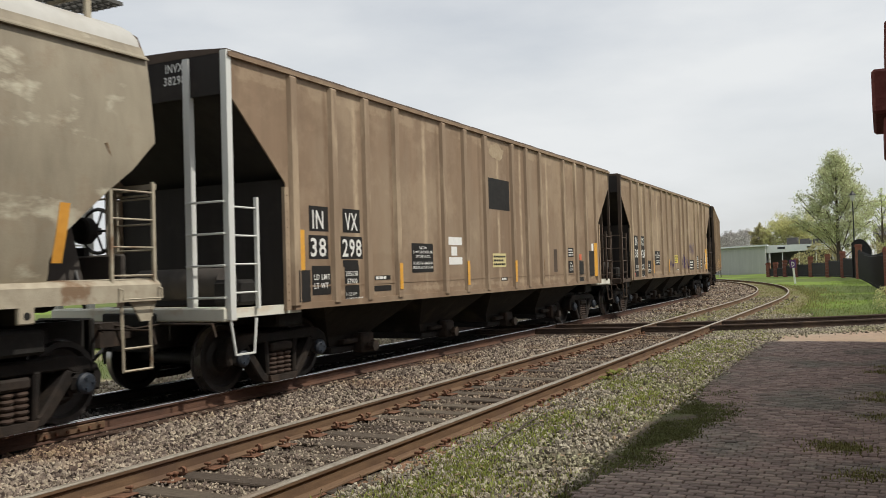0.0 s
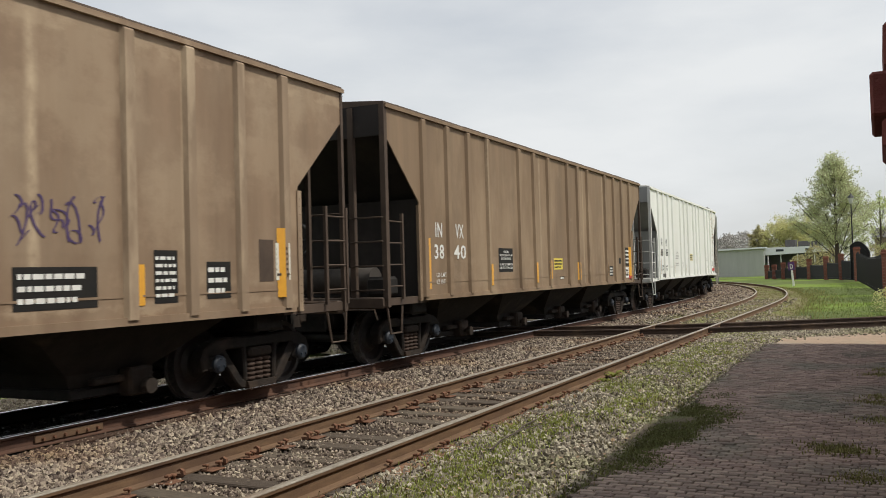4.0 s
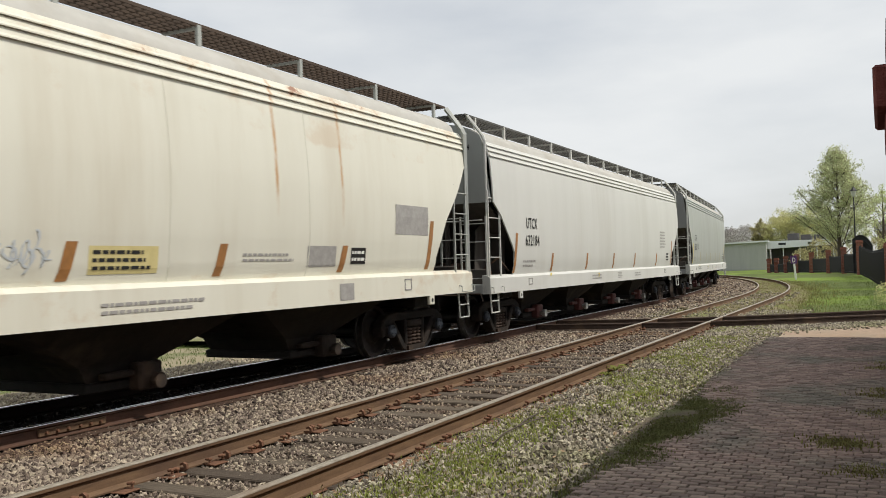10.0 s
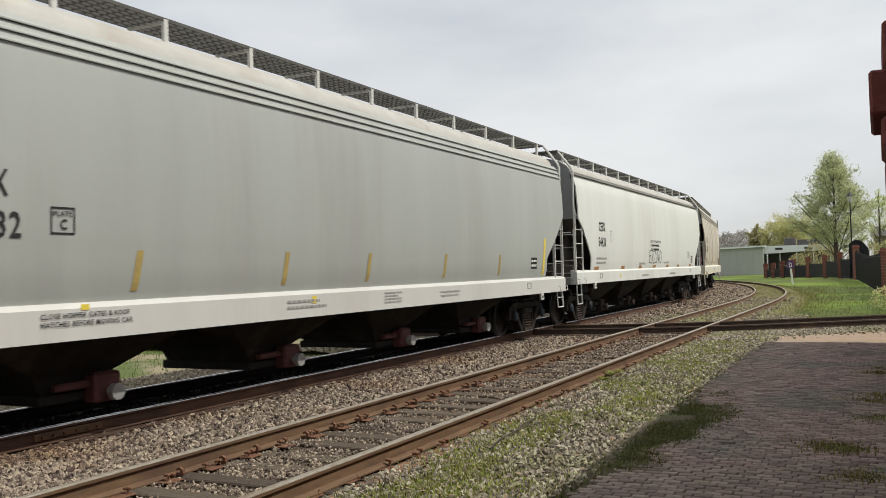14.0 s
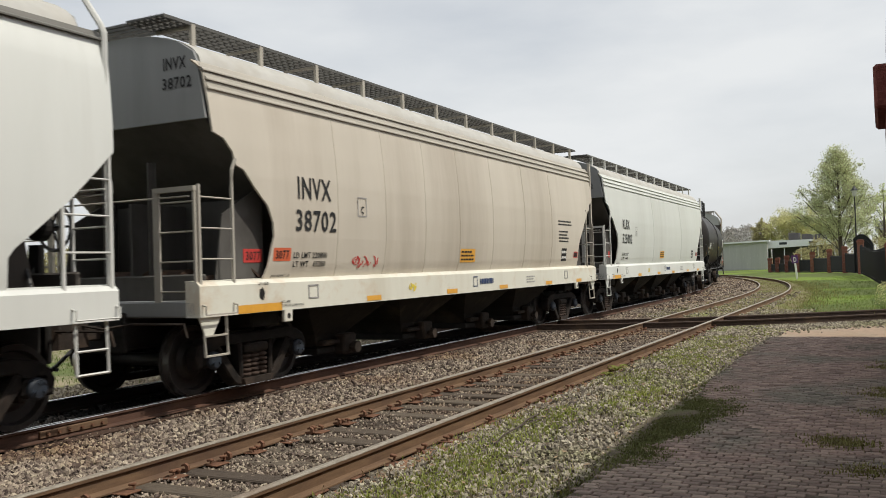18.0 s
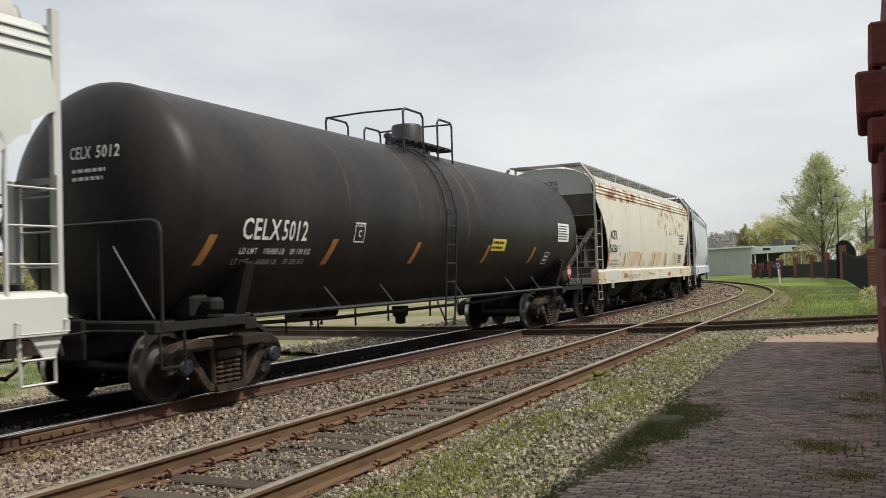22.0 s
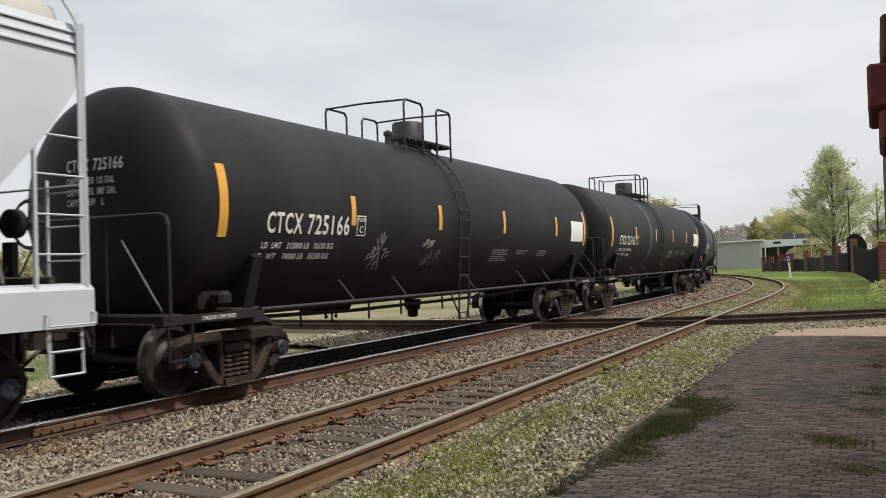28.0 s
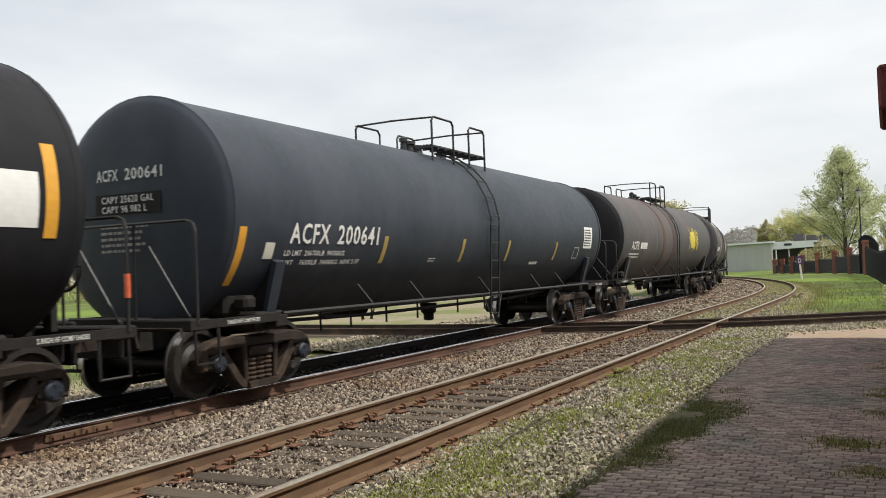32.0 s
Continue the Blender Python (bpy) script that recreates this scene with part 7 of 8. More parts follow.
    lathe(bm, [(0.48, 0.06), (0.50, 0.11), (0.62, 0.11), (0.66, 0.16), (0.85, 0.18)], "z", 12, (0, 0.2, 0))
    part("bottom_outlet", fixed(bm), M["under"], car)
    bm = B()
    rod(bm, (-1.0, -2.2, 0.86), (-1.0, -0.9, 0.86), 0.2, 12)
    part("air_reservoir", fixed(bm), M["under"], car, smooth=40)
    # top fittings
    p0, p1 = plat[0] - half, plat[1] - half
    top = zc + R
    platform = None
    for s in (-1, 1):
        bm = B()
        for x in (0.55, 0.62, 0.69, 0.76, 0.83):
            box(bm, s * x - 0.012, s * x + 0.012, p0, p1, top + 0.02, top + 0.055)
        for k in range(9):
            y = p0 + (p1 - p0) * k / 8
            box(bm, min(s * 0.5, s * 0.85), max(s * 0.5, s * 0.85), y - 0.02, y + 0.02, top - 0.02, top + 0.03)
        platform = part("platform", fixed(bm), P, car, "steel platform beside the manway")
    for s in (-1, 1):
        x = s * 0.88
        for a0, a1 in ((p0, p0 + 0.38 * (p1 - p0)), (p0 + 0.68 * (p1 - p0), p1)):
            bm = B()
            pipe(bm, [(x, a0, top - 0.35), (x, a0, top + rail_h - 0.08), (x, a0 + 0.08, top + rail_h), (x, a1 - 0.08, top + rail_h), (x, a1, top + rail_h - 0.08), (x, a1, top - 0.35)], 0.024, 6)
            part("railing", fixed(bm), P, platform)
    for y in (p0, p1):
        bm = B()
        pipe(bm, [(-0.88, y, top + rail_h - 0.02), (0, y, top + rail_h), (0.88, y, top + rail_h - 0.02)], 0.02, 6)
        part("railing", fixed(bm), P, platform)
    yd = (p0 + p1) / 2 + dome
    if dome_r > 0:
        bm = B()
        lathe(bm, [(top - 0.06, dome_r), (top + 0.55, dome_r), (top + 0.59, dome_r - 0.03), (top + 0.60, 0.02)], "z", 20, (0, yd, 0))
        part("manway_dome", fixed(bm), M["blackpipe"], car, smooth=40)
    for y, r, h in ((yd - 0.85, 0.10, 0.24), (yd - 0.62, 0.16, 0.16), (yd + 0.62, 0.10, 0.16), (yd - 1.05, 0.06, 0.3)):
        bm = B()
        lathe(bm, [(top - 0.05, r * 1.3), (top + h * 0.6, r), (top + h * 0.62, r * 1.5), (top + h * 0.85, r * 1.5), (top + h, 0.02)], "z", 10, (0.12, y, 0))
        part("valve", fixed(bm), M["blackpipe"], car)
    # side ladders that bend round the shell
    yl = ladder_y - half
    for s in (-1, 1):
        ang = [0.1, 0.35, 0.6, 0.85, 1.1, 1.25]
        bm = B()
        for dy in (-0.21, 0.21):
            pipe(bm, [(s * 1.54, yl + dy, 0.50), (s * (R + 0.06), yl + dy, zc)] + [(s * (R + 0.07) * math.cos(t), yl + dy, zc + (R + 0.07) * math.sin(t)) for t in ang], 0.02, 5)
        ld = part("ladder", fixed(bm), P, car)
        for i in range(11):
            bm = B()
            if i < 6:
                q = (s * (1.54 + (0.12 + i * 0.36) / (zc - 0.5) * (R - 1.48)), 0.62 + i * 0.36)
            else:
                t = 0.12 + (i - 6) * 0.24
                q = (s * (R + 0.07) * math.cos(t), zc + (R + 0.07) * math.sin(t))
            rod(bm, (q[0], yl - 0.21, q[1]), (q[0], yl + 0.21, q[1]), 0.014, 5)
            part("rung", fixed(bm), P, ld)
        for dy in (-0.45, 0.45):
            bm = B()
            rod(bm, (s * 1.5, yl + dy, 0.98), (s * 1.54, yl + dy * 0.3, 0.52), 0.018, 5)
            part("ladder_brace", fixed(bm), P, ld)
    if placard:
        yp, zp = half - 1.225, 1.44
        bm = B()
        prism(bm, [(yp - 0.21, zp), (yp, zp - 0.21), (yp + 0.21, zp), (yp, zp + 0.21)], "x", 1.49, 1.50)
        sign = part("placard", fixed(bm), M["red"], car, "red diamond placard with a white number bar")
        bm = B()
        bevel_box(bm, 1.501, 1.505, yp - 0.15, yp + 0.15, zp - 0.055, zp + 0.055, 0.001)
        part("number_bar", fixed(bm), M["sign_white"], sign)
        bm = B()
        letters(bm, placard, lambda u, v: (1.509, u, v), yp - 0.115, zp - 0.035, 0.23, 0.075)
        part("lettering", bm, M["letter_black"], sign)
        bm = B()
        rod(bm, (1.47, yp, 1.0), (1.47, yp, zp), 0.02, 6)
        part("placard_post", fixed(bm), M["blackpipe"], car)
        bm = B()
        lathe(bm, [(half - 0.92, 0.04), (half - 0.90, 0.15), (half - 0.84, 0.205), (half - 0.18, 0.205), (half - 0.12, 0.15), (half - 0.10, 0.04)], "y", 18, (1.0, 0, 1.28))
        part("air_reservoir", fixed(bm), M["truck_dark"], car, "dark air reservoir on the end platform", smooth=40)
    if tape:
        bm = B()
        rod(bm, (1.50, half - 0.12, 1.36), (1.50, half - 0.12, 1.62), 0.034, 8)
        part("handrail_tape", fixed(bm), M["red_orange"], car, "bright orange-red tape on the handrail")
    running_gear(car, half, 1.72, "truck")

    def on_shell(u, v, o):
        t = (v - zc) / R
        return ((R + o) * math.cos(t), u - half - 0.06, zc + (R + o) * math.sin(t))

    def on_head(u, v, o):
        r = math.hypot(u, v - zc) / R
        k = math.acos(min(1, max(0, r)) ** (1 / 0.75)) / (math.pi / 2)
        return (u, -((a + 0.04 if flat < 0.2 else a) + flat * math.sin(k * math.pi / 2)) - o - 0.012, v)

    ink(car, on_shell, marks, rng)
    ink(car, on_head, end_marks, rng)
    return car


# ---- the cars, one by one ----
W, K = "letter_white", "letter_black"


CAPS = ("CAPY  25450  US GAL", "CAPY  21192  IMP GAL", "CAPY  96 339    L")
CROSS_TAG = [[(0.1, 0.1), (0.75, 0.9)], [(0.2, 0.85), (0.85, 0.05)], [(0.05, 0.38), (0.08, 0.66), (0.25, 0.6), (0.1, 0.52), (0.27, 0.42), (0.05, 0.38)], [(0.42, 0.98), (0.46, 0.78), (0.58, 0.8), (0.6, 1.0)], [(0.78, 0.58), (0.98, 0.62), (0.86, 0.36)],
             [(0.42, 0.18), (0.56, 0.2), (0.5, 0.28), (0.42, 0.18), (0.54, 0.06)], [(-0.22, 0.42), (-0.08, 0.48)], [(-0.22, 0.32), (-0.08, 0.38)], [(1.08, 0.5), (1.24, 0.54)], [(1.08, 0.4), (1.24, 0.44)]]
TAG = [[(0.7, 0.95), (0.05, 0.9), (0.1, 0.55), (0.55, 0.55), (0.1, 0.5), (0.05, 0.05), (0.8, 0.02)], [(1.0, 0.0), (1.05, 1.0), (1.55, 0.85), (1.5, 0.55), (1.1, 0.45), (1.7, -0.05)],
       [(1.85, 0.85), (2.5, 0.95), (1.8, 0.0), (2.75, 0.1)], [(2.95, 0.0), (3.0, 0.9)], [(3.2, 0.0), (3.3, 0.95), (3.8, 0.1), (3.95, 1.0)],
       [(4.5, 0.98), (4.2, 0.75), (4.15, 0.35), (4.4, 0.02), (4.75, 0.05), (4.98, 0.4), (4.9, 0.8), (4.5, 0.98)]]


def brown_marks(left, number, extra, b=10.75, c=13.52):
    m = [("word", "IN", 1.86, 2.20, 0.30, 0.26, W), ("word", "VX", 2.76, 2.20, 0.36, 0.26, W),
         ("word", left, 1.80, 1.80, 0.42, 0.26, W), ("word", number, 2.66, 1.80, 0.56, 0.26, W),
         ("stripe", 1.62, 1.25, 2.17, 0.11, "amber"), ("stripe", 4.42, 1.25, 1.69, 0.11, "amber"),
         ("panel", 4.92, 5.75, 1.52, 2.03, "panel_black"), ("ctext", 5.335, 1.93, 0.048, W, ["CAUTION", "DO NOT LOAD WITH LIME", "OR OTHER CAUSTIC"]), ("ctext", 5.335, 1.66, 0.048, W, ["DO NOT USE HAMMER ON", "SIDES OR BOTTOM OF CAR"]), ("stripe", 7.19, 1.25, 1.72, 0.11, "amber"),
         ("stripe", b, 1.25, 1.72, 0.12, "amber"), ("stripe", c, 1.27, 1.72, 0.11, "amber"), ("stripe", 16.09, 1.27, 2.2, 0.12, "amber"),
         ("text", 1.88, 1.46, 0.08, W, ["LD LMT", "LT WT"]), ("panel", 9.0, 9.35, 1.29, 1.36, "panel_black", 1, W)]
    return m + extra


def build_train():
    """All the cars with the place of their middles along the line at the start."""
    cars = []
    flow = [(1.46, 1.42), (1.53, 1.62), (1.575, 2.0), (1.595, 2.4), (1.595, 2.8), (1.57, 3.2), (1.54, 3.5), (1.525, 3.66), (1.475, 4.0), (1.41, 4.15)]
    flow_beads = [(3.80, 3.912, 0.030), (3.912, 4.025, 0.030), (4.025, 4.145, 0.030)]
    flow_edge = [(0.22, 4.15), (0.23, 3.62), (0.73, 3.14), (1.05, 2.70), (1.30, 2.20), (1.42, 1.85), (1.42, 1.42)]
    bulge_edge = [(0.16, 4.15), (0.29, 4.07), (0.33, 3.54), (0.35, 3.28), (0.54, 3.22), (0.69, 3.06), (0.73, 2.90), (0.87, 2.86), (1.06, 2.66), (1.34, 2.42), (1.46, 2.20), (1.48, 2.02), (1.40, 1.68), (1.33, 1.42)]
    flow_rear = [(0.02, 4.15), (0.02, 3.58), (0.47, 3.01), (0.85, 2.61), (1.05, 2.40), (1.30, 1.95), (1.42, 1.70), (1.42, 1.42)]
    bulge_rear = [(0.02, 4.15), (0.03, 3.60), (0.05, 3.27), (0.36, 3.12), (0.38, 2.99), (0.51, 2.95), (0.74, 2.76), (1.00, 2.47), (1.19, 2.27), (1.38, 2.00), (1.40, 1.68), (1.33, 1.42)]
    long_rear = [(0.02, 4.14), (0.02, 2.86), (0.60, 2.31), (1.22, 1.83), (1.28, 1.75), (1.28, 1.30)]
    long_edge = [(0.22, 4.14), (0.27, 3.72), (0.30, 2.86), (0.68, 2.60), (1.32, 1.95), (1.44, 1.80), (1.44, 1.30)]
    long_flow = [(1.50, 1.28), (1.56, 1.50), (1.59, 2.0), (1.60, 2.6), (1.59, 3.2), (1.565, 3.62), (1.55, 3.76), (1.49, 4.02), (1.42, 4.14)]

    def add(car, s):
        cars.append((car, s))

    add(round_hopper("weathered tan covered hopper with peeling paint", 15.9, M["weathered"], M["weathered_sill"], M["rustgrime"], [(0.02, 4.15), (0.02, 3.06), (0.38, 2.72), (0.72, 2.47), (1.27, 2.01), (1.42, 1.75), (1.42, 1.42)], flow, [(3.98, 4.12, 0.05)],
                     [("stripe", 15.1, 1.72, 2.32, 0.13, "orange", 0.08), ("stripe", 12.6, 1.5, 1.95, 0.14, "orange_dirty", 0.1), ("bars", 13.4, 14.3, 1.65, 2.0, 4, "letter_grey")], [], 50, M["weathered_sill"], M["grate"], sill=(1.30, 1.53), posts=False), 7.36 - 7.95)
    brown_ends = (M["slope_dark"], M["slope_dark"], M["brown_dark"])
    c1x = [("panel", 1.44, 1.80, 1.16, 1.60, "panel_black"), ("panel", 2.68, 3.12, 1.64, 1.74, "panel_black"), ("text", 2.74, 1.50, 0.075, W, ["205100", " 57900"]), ("text", 2.74, 1.20, 0.05, W, ["1 1/2 H.F.", "COMP. SHOES"]), ("panel", 3.62, 4.14, 1.42, 1.49, "panel_black", 1, W), ("panel", 3.60, 4.16, 1.24, 1.33, "panel_black"), ("panel", 1.80, 2.30, 2.16, 2.52, "panel_black"), ("panel", 2.70, 3.20, 2.16, 2.52, "panel_black"), ("panel", 1.78, 2.28, 1.76, 2.10, "panel_black"), ("panel", 2.63, 3.26, 1.76, 2.10, "panel_black"),
           ("panel", 1.84, 2.33, 1.24, 1.66, "panel_black"), ("panel", 2.72, 3.14, 1.13, 1.66, "panel_black"), ("panel", 8.36, 9.60, 2.80, 3.45, "panel_black"), ("oval", 8.52, 9.32, 3.86, 4.20, "brown_pale"), ("panel", 8.56, 9.30, 1.58, 1.87, "pale_yellow", 3, "letter_black"),
           ("panel", 6.37, 7.02, 2.02, 2.17, "sign_white"), ("panel", 6.53, 6.79, 1.82, 1.99, "sign_white"), ("panel", 6.40, 7.02, 1.65, 1.79, "sign_white"), ("panel", 12.5, 12.75, 1.43, 1.99, "brown_dark"),
           ("panel", 13.64, 14.09, 1.80, 2.04, "panel_black", 3, W), ("panel", 13.64, 14.06, 1.35, 1.70, "panel_black"), ("text", 13.74, 1.61, 0.05, W, ["STAR", "SPRING", "ROLLER"]),
           ("panel", 14.40, 14.81, 1.72, 1.88, "red_orange"), ("word", "3077", 14.45, 1.755, 0.31, 0.09, K), ("panel", 14.40, 14.98, 1.34, 1.69, "panel_black"), ("text", 14.46, 1.61, 0.05, W, ["C.S. WHEELS", "TRUCKS", "TRAVEL", "BEARINGS"]),
           ("panel", 14.42, 14.97, 1.14, 1.27, "panel_black"), ("text", 14.47, 1.215, 0.036, W, ["1 1/2 H.F.", "COMP. SHOES"]), ("panel", 15.33, 15.99, 1.29, 1.97, "panel_black"), ("frame", 15.37, 1.64, 0.56, 0.30, W), ("bars", 15.36, 15.9, 1.42, 1.60, 3, W), ("panel", 15.77, 15.95, 1.98, 2.18, "sign_white")]
    c2x = [("text", 2.74, 1.50, 0.075, W, ["142000", " 58000"]), ("text", 2.70, 1.20, 0.042, W, ["1 1/2 H.F.", "COMP. SHOES"]), ("panel", 1.60, 2.27, 1.16, 2.52, "panel_black"), ("panel", 2.63, 3.26, 1.13, 2.52, "panel_black"), ("panel", 3.56, 4.22, 1.24, 1.69, "panel_black"), ("word", "LO", 3.78, 1.47, 0.16, 0.10, W), ("word", "VIC 01/01", 3.62, 1.30, 0.55, 0.10, W),
           ("panel", 8.54, 9.26, 1.59, 1.89, "yellow", 3, K), ("scrawl", 7.32, 8.15, 1.33, 1.64, 5, "purple"), ("scrawl", 9.83, 10.6, 1.28, 1.91, 4, "purple"), ("scrawl", 10.85, 11.7, 1.29, 1.88, 4, "purple"), ("scrawl", 11.8, 13.0, 1.88, 2.40, 5, "purple"),
           ("panel", 11.87, 12.9, 1.28, 1.70, "panel_black", 3, W), ("panel", 13.72, 14.1, 1.28, 1.88, "panel_black", 6, W), ("panel", 14.6, 15.05, 1.30, 1.75, "panel_black", 3, W), ("panel", 15.64, 15.95, 1.49, 2.04, "brown_dark"), ("panel", 16.0, 16.25, 1.5, 2.0, "cream", 6, "brown_dark"),
           ("panel", 1.68, 1.86, 1.16, 1.30, "red")]
    c3x = [("panel", 8.55, 9.24, 1.54, 1.82, "yellow", 3, K), ("panel", 14.82, 15.05, 1.67, 1.85, "panel_black"), ("panel", 15.62, 16.12, 1.60, 2.18, "panel_black", 4, W), ("panel", 15.62, 16.0, 1.22, 1.55, "sign_white", 2, K), ("panel", 13.72, 14.1, 1.3, 1.6, "panel_black", 3, W), ("stripe", 8.2, 1.32, 1.77, 0.11, "amber"), ("panel", 16.0, 16.2, 1.19, 1.30, "red")]
    end = lambda n: [("word", "INVX", 0.56, 4.20, 0.31, 0.11, W), ("word", n, 0.53, 4.04, 0.37, 0.11, W)]
    add(ribbed_hopper("dusty brown rib-sided covered hopper with white stencils and a black square", M["brown"], brown_ends[:2] + (M["cream"],), M["brown_dark"], brown_marks("38", "298", c1x, 9.76, 11.66), end("38298"), M["white"], 51, M["bay"], back_mat=M["brown_dark"], rib_mat=M["brown_rib"]), 17.15)
    add(ribbed_hopper("dusty brown rib-sided covered hopper with black panels and purple scrawls", M["brown"], brown_ends, M["brown_dark"], brown_marks("38", "421", c2x), end("38421"), M["brown_dark"], 52, M["bay"], rib_mat=M["brown_rib"]), 35.43)
    add(ribbed_hopper("dull red-brown rib-sided covered hopper with a yellow sticker", M["brown_red"], brown_ends, M["brown_dark"], brown_marks("38", "40", c3x, 10.58, 13.42), [], M["brown_dark"], 53, M["bay"]), 53.82)
    wm = [("word", "IN", 1.92, 2.33, 0.24, 0.26, K), ("word", "VX", 2.82, 2.33, 0.32, 0.26, K), ("word", "38", 1.82, 1.95, 0.38, 0.25, K), ("word", "285", 2.65, 1.95, 0.60, 0.25, K),
          ("text", 1.92, 1.52, 0.085, K, ["LD LMT", "LT WT"]), ("text", 2.70, 1.52, 0.085, K, ["205000", " 58000"]), ("text", 3.66, 1.60, 0.075, "letter_grey", ["LO", "VIC 10-99"]), ("stripe", 1.60, 1.26, 2.14, 0.12, "orange"), ("stripe", 4.50, 1.27, 1.69, 0.12, "orange"), ("stripe", 7.28, 1.25, 1.68, 0.12, "orange"),
          ("stripe", 10.0, 1.25, 1.69, 0.12, "orange"), ("stripe", 11.88, 1.24, 1.70, 0.11, "orange"), ("stripe", 14.55, 1.24, 1.72, 0.11, "orange"), ("stripe", 16.35, 1.26, 2.16, 0.12, "orange"), ("text", 5.15, 2.05, 0.075, "letter_grey", ["CAUTION"]), ("bars", 5.0, 5.8, 1.82, 2.0, 2, "letter_grey"), ("bars", 5.0, 5.8, 1.55, 1.70, 2, "letter_grey"),
          ("panel", 8.70, 9.45, 1.77, 2.07, "pale_yellow", 3, "letter_black"), ("panel", 15.62, 16.0, 1.51, 1.77, "panel_black", 2, W), ("bars", 13.75, 14.1, 1.76, 1.93, 3, "letter_grey"), ("bars", 13.75, 14.1, 1.34, 1.58, 4, "letter_grey"), ("panel", 15.86, 16.2, 1.26, 1.40, "red", 1, W), ("scrawl", 6.5, 6.9, 1.4, 1.8, 2, "letter_grey"), ("panel", 2.16, 2.44, 1.13, 1.28, "grate")]
    add(ribbed_hopper("white rib-sided covered hopper with black lettering and rust at one end", M["white_rusty"], (M["endgrey"], M["endgrey"], M["white_rusty"]), M["lightgrey"], wm, [("bars", 0.2, 1.0, 4.0, 4.3, 2, K)], M["lightgrey"], 54, M["bay"], rib_shift=0.04, back_mat=M["band_tan"]), 72.14)

    # End sheets get greyer mats than the sides, with end shade in the colour.
    def center_flow(label, L, body, marks, ends, seed, s, edge=flow_edge, sill_mat=None, end_mat=None, post=None, board=None, **kw):
        kw["rear"] = {id(flow_edge): flow_rear, id(bulge_edge): bulge_rear, id(long_edge): long_rear}[id(edge)]
        add(round_hopper(label, L, M[body], M[sill_mat or body], M[end_mat or "endgrey"], edge, kw.pop("profile", flow), kw.pop("beads", flow_beads), marks, ends, seed, M[post or "lightgrey"], M[board or "grate"], **kw), s)

    o5 = [("stripe", u, 1.50, 1.90, 0.15, "orange_dirty", 0.10) for u in (4.25, 7.03, 9.38, 12.2)]
    center_flow("cream covered hopper with rust streaks and dark lettering", 16.3, "cream",
                [("panel", 2.0, 3.2, 1.84, 2.46, "white"), ("word", "AEX", 2.12, 2.19, 0.58, 0.22, K), ("word", "6382", 2.10, 1.90, 0.66, 0.22, K), ("frame", 2.92, 2.14, 0.22, 0.24, "letter_grey"), ("bars", 2.05, 2.9, 1.72, 1.80, 1, "letter_grey"), ("bars", 1.95, 3.3, 1.58, 1.66, 1, "letter_grey"),
                 ("stripe", 1.50, 1.50, 2.36, 0.14, "orange_dirty", 0.12), ("stripe", 15.1, 1.50, 2.36, 0.14, "orange_dirty", 0.12), ("panel", 13.8, 15.0, 2.10, 2.60, "letter_grey"), ("panel", 11.25, 12.0, 1.59, 1.89, "letter_grey"), ("panel", 12.42, 12.86, 1.62, 1.87, "panel_black", 2, W),
                 ("panel", 1.70, 2.23, 1.05, 1.33, "letter_grey"), ("panel", 12.0, 12.4, 1.08, 1.33, "letter_grey"), ("panel", 7.3, 8.3, 1.56, 1.86, "pale_yellow", 3, "letter_black"), ("panel", 4.38, 4.80, 1.60, 1.76, "red"), ("word", "3077", 4.42, 1.63, 0.34, 0.10, "sign_white"), ("scrawl", 5.9, 6.8, 1.58, 2.02, 5, "bluewhite"), ("bars", 9.8, 11.0, 1.66, 1.8, 2, "letter_grey"), ("bars", 3.5, 6.0, 1.18, 1.26, 1, "letter_grey"), ("bars", 7.4, 9.2, 1.12, 1.28, 2, "letter_grey")] + o5,
                [("word", "AEX", -0.20, 4.02, 0.32, 0.13, K), ("word", "6382", -0.22, 3.84, 0.36, 0.13, K)], 55, 90.145, post="grey", board="brown_dark", seams=(5.6, 8.2, 10.9), supports=8, placard="3077", beams=True)
    o6 = [("stripe", u, 1.36, 1.80, 0.13, "orange_dirty", 0.08) for u in (4.03, 6.95, 9.7, 12.3, 15.45)]
    u6 = lambda num, tape: [("word", "UTCX", 2.20, 2.36, 0.72, 0.24, K), ("word", num, 2.14, 1.97, 0.92, 0.24, K), ("stripe", 1.54, 1.36, 2.24, 0.13, tape, 0.14), ("stripe", 17.95, 1.38, 2.26, 0.14, tape, 0.10), ("bars", 2.0, 2.85, 1.46, 1.66, 2, "letter_grey"),
                            ("panel", 17.05, 17.45, 1.54, 1.80, "panel_black", 2, W), ("bars", 7.3, 8.3, 1.06, 1.22, 2, "letter_grey"), ("bars", 12.1, 13.1, 1.06, 1.2, 2, "letter_grey"), ("bars", 10.0, 10.6, 1.04, 1.24, 4, "letter_grey"), ("panel", 3.75, 3.86, 1.25, 1.31, "yellow"), ("panel", 7.9, 8.02, 1.14, 1.24, "yellow")]
    note = [("bars", 16.0, 17.05, 1.98, 2.62, 6, "letter_grey")]
    center_flow("long pale grey covered hopper with black lettering and orange stripes", 18.75, "lightgrey", u6("632184", "orange_dirty") + o6 + note, [("word", "UTCX", 0.70, 4.16, 0.32, 0.11, K), ("word", "632184", 0.70, 3.99, 0.40, 0.11, K)], 56, 108.55,
